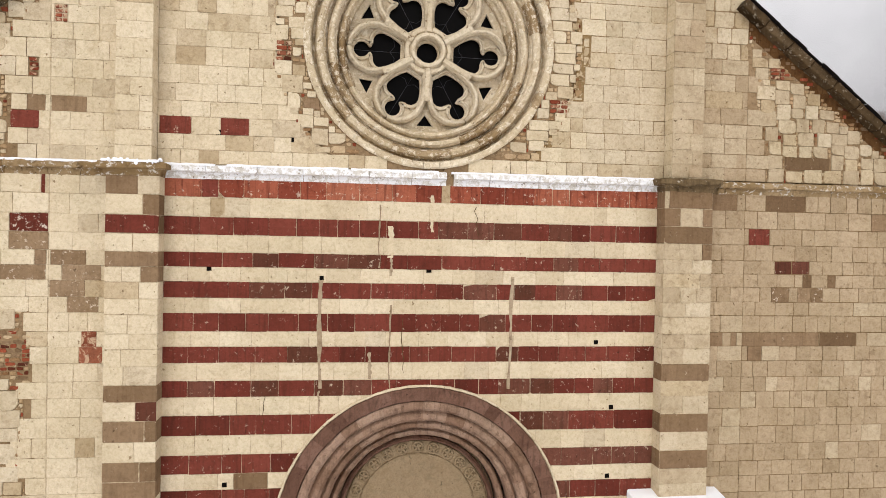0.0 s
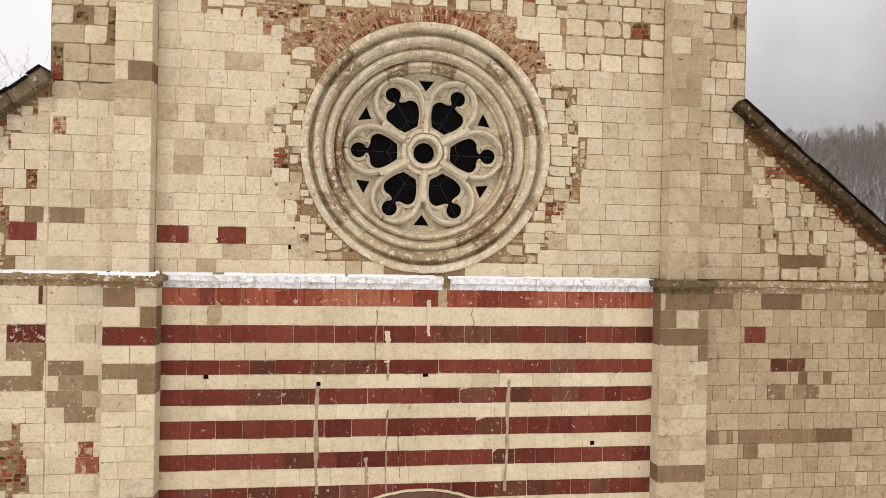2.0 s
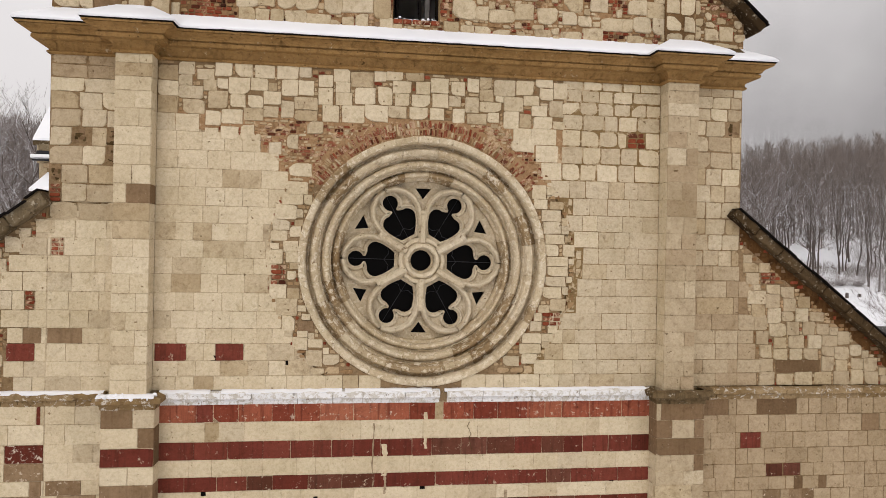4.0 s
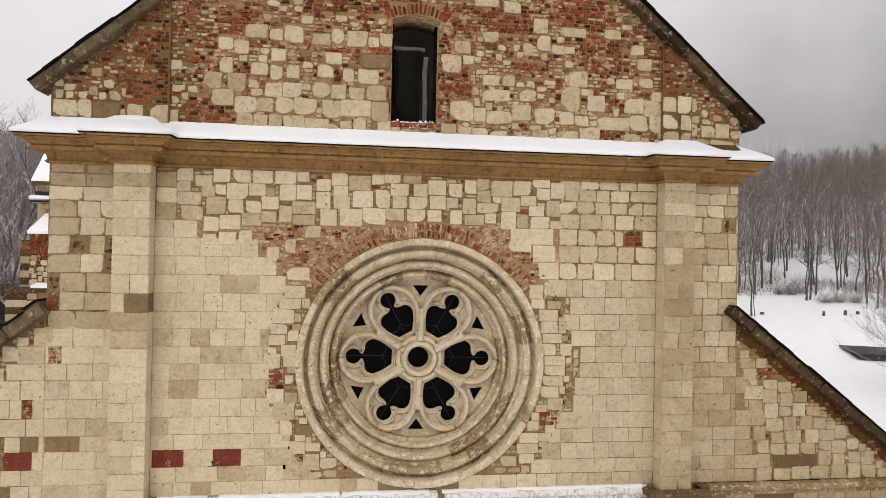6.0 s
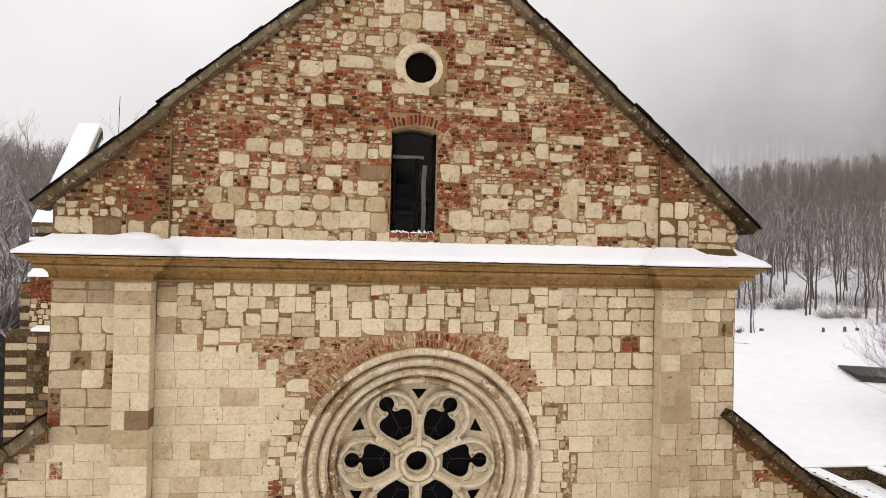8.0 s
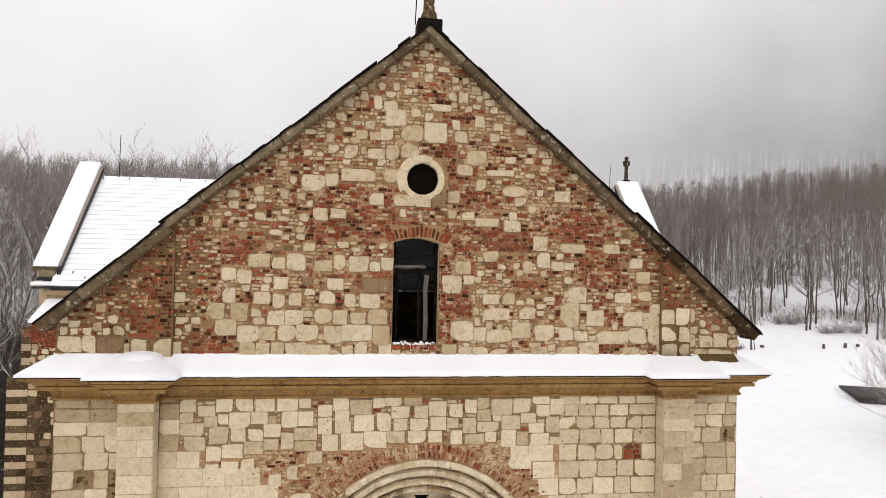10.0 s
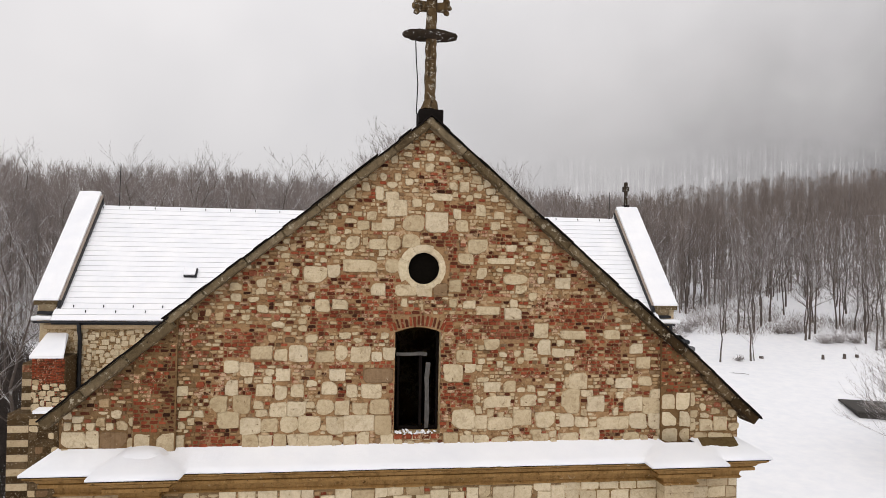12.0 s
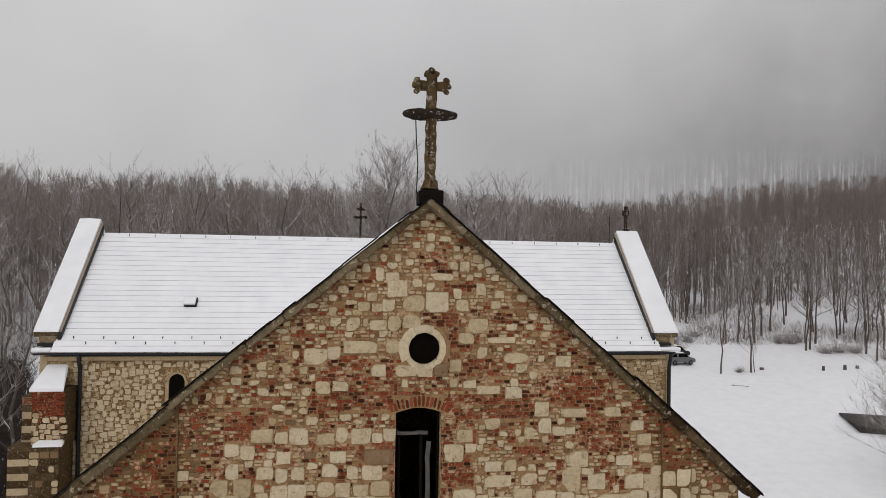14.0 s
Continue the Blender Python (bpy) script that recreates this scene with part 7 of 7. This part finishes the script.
def car(x, y, turn, colour, look_of, tall):
    """An estate car with side windows, lamps and four wheels."""
    ob = thing("car", look_of, "car", (x, y, ground_height(x, y)), "parked cars")
    ob.rotation_euler, ob.scale = (0, 0, radians(turn)), (1.0, 1.0, tall)
    paint = plain("car_paint", colour, 0.35)
    bm = bmesh.new()
    prism(bm, [(-2.2, 0.38), (2.15, 0.35), (2.25, 0.55), (2.2, 0.8), (1.9, 0.95), (1.25, 1.05), (0.55, 1.55), (0.2, 1.64), (-1.5, 1.64), (-2.0, 1.5), (-2.22, 1.0)], -0.88, 0.88, 0.10)
    body_shell = part("body", bm, paint, ob)
    for a, b in (((-1.85, 1.08), (-1.55, 1.52)), ((-0.75, 1.08), (-0.7, 1.54)), ((0.15, 1.08), (0.12, 1.54))):
        bm = bmesh.new()
        prism(bm, [a, (a[0] + 0.85, 1.08), (min(a[0] + 0.85, 0.62), 1.52), b], -0.893, 0.893)
        part("side_window", bm, GLASS, ob)
    part("windscreen", box(0.62, 0.66, -0.7, 0.7, 1.1, 1.5, 0.01, pose(0, 0, 0, 0, 0, 0)), GLASS, ob)
    for wy in (-0.72, 0.72):
        part("headlight", box(2.12, 2.23, wy - 0.15, wy + 0.15, 0.66, 0.80, 0.03), WOOD_GREY, ob)
    for wx in (-1.35, 1.4):
        for wy in (-0.8, 0.8):
            bm = bmesh.new()
            bmesh.ops.create_cone(bm, segments=20, radius1=0.34, radius2=0.34, depth=0.22, cap_ends=True, matrix=pose(wx, wy, 0.34, 90, 0, 0))
            wheel = part("wheel", bm, CABLE, ob)
            bm = bmesh.new()
            bmesh.ops.create_cone(bm, segments=14, radius1=0.21, radius2=0.18, depth=0.05, cap_ends=True, matrix=pose(wx, wy * 1.13, 0.34, 90, 0, 0))
            part("rim", bm, WOOD_GREY, wheel)
    bm = box(-1.5, 0.25, -0.74, 0.74, 1.63, 1.72, 0.04)
    part("roof_snow", bm, SNOW, ob)
    return body_shell


car(51.2, 91.2, 4, (0.13, 0.13, 0.135), "silver-grey estate car parked in the snow", 1.15)
car(52.6, 95.6, 8, (0.03, 0.032, 0.036), "dark estate car parked under bare trees", 1.25)


def cellar():
    """A sunken cellar: low walls and a flat dark roof a little above the snow."""
    x, y = 59.5, 66.0
    ob = thing("cellar", "half-sunken stone cellar with a flat dark roof in the snow", "cellar", (x, y, 0))
    ob.rotation_euler = (0, 0, radians(-22.3))
    top = 3.68
    part("roof", box(0, 16, -7.5, 0, top - 0.22, top, 0.05), BOARDS, ob, "dark flat roof slab")
    part("wall", box(0.3, 15.7, -7.2, -0.3, top - 2.2, top - 0.2), BOARDS, ob)


cellar()

# ---- trees ----
def cone_into(verts, faces, a, b, ra, rb, sides):
    d = (b - a).normalized()
    u = d.orthogonal().normalized()
    w = d.cross(u)
    k = len(verts)
    for p, r in ((a, ra), (b, rb)):
        if r <= 0:
            verts.append(tuple(p))
        else:
            for i in range(sides):
                q = 2 * math.pi * i / sides
                verts.append(tuple(p + u * (r * math.cos(q)) + w * (r * math.sin(q))))
    for i in range(sides):
        j = (i + 1) % sides
        faces.append((k + i, k + j, k + sides) if rb <= 0 else (k + i, k + j, k + sides + j, k + sides + i))


def grow(seed, height, fine=1.0, low=0.35, lean=0.35):
    """A bare tree: a tapered trunk, limbs that rise and bend, and many fine twigs."""
    r = random.Random(seed)
    tv, tf, cv, cf = [], [], [], []
    pts = [Vector((0, 0, -0.3))]
    for i in range(1, 9):
        pts.append(Vector((r.uniform(-1, 1) * 0.026 * height * i / 4, r.uniform(-1, 1) * 0.026 * height * i / 4, height * i / 8.6)))
    base = height * 0.0088
    for i in range(8):
        cone_into(tv, tf, pts[i], pts[i + 1], base * (1.25 if i == 0 else 1) * (1 - i / 9), base * (1 - (i + 1) / 9), 6)

    def limb(start, way, length, radius, level):
        at, d, n = start, way, (0, 4, 3, 1)[level]
        for i in range(n):
            d = (d + Vector((r.uniform(-1, 1), r.uniform(-1, 1), r.uniform(-0.2, 1.0))) * 0.18).normalized()
            nxt = at + d * (length / n)
            last = i == n - 1
            cone_into(tv if level == 1 and i < 2 else cv, tf if level == 1 and i < 2 else cf, at, nxt, radius * (1 - i / n), 0 if last else radius * (1 - (i + 1) / n), 4 if level == 1 else 3)
            if level < 3:
                for _ in range(int((2.6 if level == 1 else 1.7) * fine + r.random())):
                    out_way = (d + Vector((r.uniform(-1, 1), r.uniform(-1, 1), r.uniform(-0.35, 0.8))) * 0.85).normalized()
                    limb(at.lerp(nxt, r.random()), out_way, length * r.uniform(0.28, 0.5), max(radius * 0.42, 0.012), level + 1)
            elif fine > 0.8:
                out_way = (d + Vector((r.uniform(-1, 1), r.uniform(-1, 1), r.uniform(-0.3, 0.8))) * 0.7).normalized()
                cone_into(cv, cf, at, at + out_way * length * 0.45, max(radius * 0.6, 0.01), 0, 3)
            at = nxt

    count = int(19 * fine) + 6
    for i in range(count):
        h = low + (0.97 - low) * (i + r.random()) / count
        seg = min(int(h * 8), 7)
        p = pts[seg].lerp(pts[seg + 1], h * 8 - seg)
        a = i * 2.4 + r.uniform(-0.5, 0.5)
        rise = 0.35 + 0.75 * h
        way = Vector((math.cos(a), math.sin(a), rise)).normalized()
        limb(p, way, height * lean * (1.15 - 0.75 * h) * r.uniform(0.7, 1.15), base * 0.42 * (1.2 - h), 1)
    return tv, tf, cv, cf


def tree_mesh(name, verts, faces, material):
    me = bpy.data.meshes.new(name)
    me.from_pydata(verts, [], faces)
    me.materials.append(material)
    return me


KINDS = [grow(40 + i, 20.0, 0.76, 0.26 + 0.05 * (i % 3), 0.36 + 0.03 * (i % 4)) for i in range(6)]
PROTOS = []
for i, (tv, tf, cv, cf) in enumerate(KINDS):
    PROTOS.append((tree_mesh("trunk", tv, tf, BARK), tree_mesh("crown", cv, cf, TWIG)))


DARK_CROWNS = [tree_mesh("crown", cv, cf, TWIG_BROWN) for tv, tf, cv, cf in KINDS]


def plant(x, y, height, kind, label="bare leafless tree with rime on its twigs", dark=False):
    ob = thing("tree", label, "tree", (x, y, ground_height(x, y)), "bare trees")
    s = height / 20.0
    ob.scale = (s, s, s)
    ob.rotation_euler = (rng.uniform(-0.07, 0.07), rng.uniform(-0.07, 0.07), rng.uniform(0, 6.28))
    for me in (PROTOS[kind][0], DARK_CROWNS[kind]) if dark else PROTOS[kind]:
        p = new(me.name.split(".")[0], me)
        p.parent = ob
    return ob


tv, tf, cv, cf = grow(77, 11.0, 1.3, 0.10, 0.85)
PROTOS.append((tree_mesh("trunk", tv, tf, BARK), tree_mesh("crown", cv, cf, TWIG)))
tv, tf, cv, cf = grow(91, 20.0, 1.35, 0.34, 0.40)
PROTOS.append((tree_mesh("trunk", tv, tf, BARK), tree_mesh("crown", cv, cf, TWIG)))
plant(5.2, 92.0, 34.0, 7, "tall bare tree with a full rimed crown")
plant(3.4, 95.0, 33.0, 7, "tall bare tree with a full rimed crown")
for x, y, h in ((50.9, 42.6, 18.5), (52.3, 43.4, 17.0), (51.8, 44.6, 15.0)):
    plant(x, y, h, 6, "low spreading bare tree with snowy twigs")
for x, y, h in ((55.2, 86.0, 15), (60.8, 87.0, 17), (61.5, 87.2, 9), (73.7, 107, 22), (79.0, 110.2, 21), (87.2, 117.4, 21), (-33, 47, 21), (-38, 55, 22), (-30, 66, 22), (-45, 62, 24), (-27, 78, 20), (26, 90, 27)):
    plant(x, y, h, rng.randrange(6), "tall bare tree with snow along its branches")
for i in range(20):
    y = 34 + 3.2 * i
    plant(-1.7 - 0.46 * (y + 13.6) + rng.uniform(-9, 2.5), y, rng.uniform(13, 20) + 0.04 * y, rng.randrange(6), "bare tree with dark snow-lined branches")
spread = random.Random(5)
count = 0
while count < 85:
    x, y = spread.uniform(-95, 95), spread.uniform(88, 128)
    edge = 90 if x < 30 else 101 - 0.35 * max(0, x - 60)
    if y < edge or (x > 45 and y < 112 + 0.12 * (x - 45)) or x > 0.86 * (y + 14) + 6 or x < -0.48 * (y + 14) - 8:
        continue
    plant(x, y, spread.uniform(17, 24) * (1.22 if x < 30 else 0.85), spread.randrange(6))
    count += 1
for x, y in ((79.2, 99.9), (80.2, 100.3), (83.0, 102.6), (88.4, 104.1), (95.4, 110.6), (91.0, 102.8), (88.0, 96.3), (86.5, 92.0), (92.3, 97.4), (99.9, 119.8), (93.5, 95.0), (97.0, 101.0), (90.5, 99.5), (96.0, 106.5), (86.0, 108.0), (101.0, 108.0), (94.0, 91.5), (99.0, 96.0)):
    plant(x, y, spread.uniform(16, 20), spread.randrange(6), "tall dark leafless tree at the edge of the woods", x > 82)
count = 0
while count < 46:
    x, y = spread.uniform(46, 112), spread.uniform(100, 134)
    if x < 64 and y < 112 or x > 0.80 * (y + 14) + 8:
        continue
    plant(x, y, spread.uniform(12, 21), spread.randrange(6), "slim leafless tree among the woods", x > 74 + spread.uniform(-12, 12))
    count += 1


def hill_tree(seed):
    """A slim forest tree: a thin trunk and a fan of rising twigs."""
    r = random.Random(seed)
    verts, faces = [], []
    cone_into(verts, faces, Vector((0, 0, -0.5)), Vector((r.uniform(-1.3, 1.3), r.uniform(-1.3, 1.3), 15)), 0.13, 0.02, 3)
    for i in range(130):
        h = 2.2 + 13 * r.random() ** 0.8
        a = r.uniform(0, 6.28)
        reach = (0.4 + 2.3 * r.random()) * math.sin(math.pi * min(1, max(0.12, (17.5 - h) / 13)))
        p = Vector((math.cos(a) * reach * 0.35, math.sin(a) * reach * 0.35, h))
        way = Vector((math.cos(a) * r.uniform(0.1, 0.6), math.sin(a) * r.uniform(0.1, 0.6), r.uniform(0.6, 1.2))).normalized()
        cone_into(verts, faces, p, p + way * r.uniform(0.8, 2.4), 0.03, 0, 3)
    return np.array(verts), faces


def far_woods():
    """The wooded hillside: grey with rime and painted haze on one side, browner on the other."""
    slim = [hill_tree(80 + i) for i in range(8)]
    r = random.Random(9)
    rimed, brown = ([], [], [0]), ([], [], [0])
    n = 0
    while n < 3300:
        y = 104 + 150 * r.random() ** 1.1
        x = r.uniform(-0.56 * (y + 14) - 12, 0.90 * (y + 14) + 12)
        if x > 20 and y < 112 + 0.2 * max(0, min(x, 80) - 40):
            continue
        vs, fs = slim[r.randrange(8)]
        s = r.uniform(0.85, 1.38) * (1.06 if x < 60 else max(0.8, 1.06 - 0.0065 * (x - 60)))
        a = r.uniform(0, 6.28)
        c, q = math.cos(a) * s, math.sin(a) * s
        g = ground_height(x, y)
        verts, faces, k = brown if x > 62 + r.uniform(-30, 30) else rimed
        verts.append(np.stack([vs[:, 0] * c - vs[:, 1] * q + x, vs[:, 0] * q + vs[:, 1] * c + y, vs[:, 2] * s + g], 1))
        faces += [tuple(i + k[0] for i in f) for f in fs]
        k[0] += len(vs)
        n += 1
    for (verts, faces, k), material, label in ((rimed, WOODS, "dense rimed leafless woods, coloured pale for haze"), (brown, WOODS_BROWN, "dense brown leafless woods on the hillside")):
        tagged(link_mesh("far_woods", np.concatenate(verts).tolist(), faces, material, kind="stuff"), label, "woods")


far_woods()


def bush(x, y, width, height, seed, lift=0.0):
    r = random.Random(seed)
    verts, faces = [], []
    for i in range(70):
        a, t = r.uniform(0, 6.28), r.uniform(0.2, 1.3)
        way = Vector((math.cos(a) * t, math.sin(a) * t, r.uniform(0.35, 1.0))).normalized()
        at = Vector((r.uniform(-0.1, 0.1) * width, r.uniform(-0.1, 0.1) * width, lift))
        length = r.uniform(0.4, 1.0) * max(width * 0.5, height)
        for s in range(4):
            nxt = at + way * length / 4
            cone_into(verts, faces, at, nxt, 0.028 * (1 - s / 4), 0.028 * (1 - (s + 1) / 4) if s < 3 else 0, 3)
            for _ in range(3):
                side = (way + Vector((r.uniform(-1, 1), r.uniform(-1, 1), r.uniform(-0.6, 0.6)))).normalized()
                cone_into(verts, faces, at.lerp(nxt, r.random()), at + side * length * r.uniform(0.2, 0.4), 0.014, 0, 3)
            at = nxt
            way = (way + Vector((r.uniform(-1, 1), r.uniform(-1, 1), r.uniform(-0.5, 0.2))) * 0.2).normalized()
    ob = link_mesh("bush", verts, faces, TWIG)
    ob.location = (x, y, ground_height(x, y))
    return tagged(ob, "bare bush of thin snowy twigs", "bush", "bushes")


for i in range(20):
    y = 28 + 2.6 * i
    bush(-2.5 - 0.46 * (y + 13.6) + rng.uniform(-7, 0.5), y, rng.uniform(4, 7), rng.uniform(1.5, 3.5), 60 + i)
for i, (x, y, w, h) in enumerate(((78.7, 103.4, 6, 2.4), (80.5, 104, 5, 2.0), (76.8, 104, 5, 2.0), (81.5, 98.0, 6, 2.4), (84.0, 98.0, 7, 2.6), (86.5, 97.0, 7, 2.8), (58.7, 86.9, 2.4, 0.9), (59.5, 104.5, 7, 4.5), (56.0, 103.0, 6, 4.0), (62.5, 108, 6, 3.0), (51.5, 97.5, 6, 4.2), (89.0, 92.5, 7, 2.6), (92.0, 94.0, 8, 3.0), (54.5, 99.5, 5, 3.0), (48.0, 99.0, 7, 4.0))):
    bush(x, y, w, h, 10 + i)

def undergrowth():
    """Dry brush between the trunks of the woods."""
    r = random.Random(21)
    verts, faces = [], []
    n = 0
    while n < 4600:
        y = 100 + 60 * r.random() ** 1.4
        x = r.uniform(-0.5 * (y + 14), 0.90 * (y + 14) + 4)
        if (x > 30 and y < 104 - 0.25 * max(0, x - 80)) or patch(x, y, 0.06, 4.0) < (0.40 if x > 30 else 0.36):
            continue
        base = Vector((x, y, ground_height(x, y) - 0.1))
        for _ in range(14):
            a = r.uniform(0, 6.28)
            foot = base + Vector((r.uniform(-1.8, 1.8), r.uniform(-1.8, 1.8), 0))
            cone_into(verts, faces, foot, foot + Vector((math.cos(a) * r.uniform(0.2, 1.2), math.sin(a) * r.uniform(0.2, 1.2), r.uniform(0.4, 2.0))), 0.022, 0, 3)
        n += 1
    return tagged(link_mesh("undergrowth", verts, faces, BRUSH, kind="stuff"), "dry brown undergrowth at the edge of the woods", "undergrowth")


undergrowth()


def thicket():
    """Dense dark scrub beside the transept."""
    r = random.Random(33)
    verts, faces = [], []
    for _ in range(900):
        y = 27 + 60 * r.random()
        x = -1.7 - 0.46 * (y + 13.6) + r.uniform(-14, 3.5)
        if x > -19.6:
            continue
        base = Vector((x, y, ground_height(x, y) - 0.1))
        for _ in range(10):
            a, tall = r.uniform(0, 6.28), r.uniform(1.5, 6.5)
            foot = base + Vector((r.uniform(-1.2, 1.2), r.uniform(-1.2, 1.2), 0))
            tip = foot + Vector((math.cos(a) * tall * 0.25, math.sin(a) * tall * 0.25, tall))
            cone_into(verts, faces, foot, tip, 0.04, 0, 3)
            for _ in range(4):
                k = foot.lerp(tip, r.uniform(0.3, 0.95))
                cone_into(verts, faces, k, k + Vector((r.uniform(-1, 1), r.uniform(-1, 1), r.uniform(0, 1.0))) * tall * 0.22, 0.022, 0, 3)
    return tagged(link_mesh("thicket", verts, faces, THICKET, kind="stuff"), "dense dark leafless scrub beside the transept", "undergrowth")


thicket()

# ---- misty mountain far behind ----
def backdrop_material():
    n = Nodes("misty_mountain")
    split = n.add("ShaderNodeSeparateXYZ")
    n.link(n.place, split.inputs[0])
    # painted mist: the sheet turns transparent upwards and towards the left
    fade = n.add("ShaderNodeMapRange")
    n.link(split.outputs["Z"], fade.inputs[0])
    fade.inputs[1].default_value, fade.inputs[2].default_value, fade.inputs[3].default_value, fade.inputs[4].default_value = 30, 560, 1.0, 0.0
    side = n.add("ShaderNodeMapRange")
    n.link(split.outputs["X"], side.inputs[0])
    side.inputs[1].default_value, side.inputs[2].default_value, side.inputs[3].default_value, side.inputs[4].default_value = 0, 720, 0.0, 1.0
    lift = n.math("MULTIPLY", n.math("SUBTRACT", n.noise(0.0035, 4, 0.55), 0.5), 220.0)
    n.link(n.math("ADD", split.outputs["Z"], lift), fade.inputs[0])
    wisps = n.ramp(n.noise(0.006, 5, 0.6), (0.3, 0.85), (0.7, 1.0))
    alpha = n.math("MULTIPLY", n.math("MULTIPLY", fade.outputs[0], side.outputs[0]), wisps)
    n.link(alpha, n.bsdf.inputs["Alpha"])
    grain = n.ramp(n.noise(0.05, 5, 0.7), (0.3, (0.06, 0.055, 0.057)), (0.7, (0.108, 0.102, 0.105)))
    rows = n.add("ShaderNodeMapping")
    rows.inputs["Scale"].default_value = (0.26, 0.26, 0.013)
    n.link(n.place, rows.inputs["Vector"])
    trunks = n.ramp(n.noise(1.0, 5, 0.65, 0.2, rows.outputs[0]), (0.46, 0.0), (0.66, 1.0))
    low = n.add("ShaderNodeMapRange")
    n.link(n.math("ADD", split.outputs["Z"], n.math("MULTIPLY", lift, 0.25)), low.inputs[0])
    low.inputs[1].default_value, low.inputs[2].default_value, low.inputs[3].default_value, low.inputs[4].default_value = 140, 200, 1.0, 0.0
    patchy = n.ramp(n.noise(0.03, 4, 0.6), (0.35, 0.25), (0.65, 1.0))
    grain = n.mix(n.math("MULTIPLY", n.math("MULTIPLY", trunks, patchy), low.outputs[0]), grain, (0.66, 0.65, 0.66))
    return n.done(grain, 1.0)


def backdrop():
    verts, faces, cols = [], [], 60
    for i in range(cols + 1):
        a = radians(-45 + 110 * i / cols)
        x, y = 1100 * math.sin(a), 1100 * math.cos(a)
        top = 600
        verts += [(x, y, -30), (x, y, top * 0.5), (x, y, top)]
    for i in range(cols):
        for k in range(2):
            faces.append((i * 3 + k, (i + 1) * 3 + k, (i + 1) * 3 + k + 1, i * 3 + k + 1))
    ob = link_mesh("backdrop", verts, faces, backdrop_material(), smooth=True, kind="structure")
    return tagged(ob, "wooded mountain backdrop with painted winter mist", "backdrop")


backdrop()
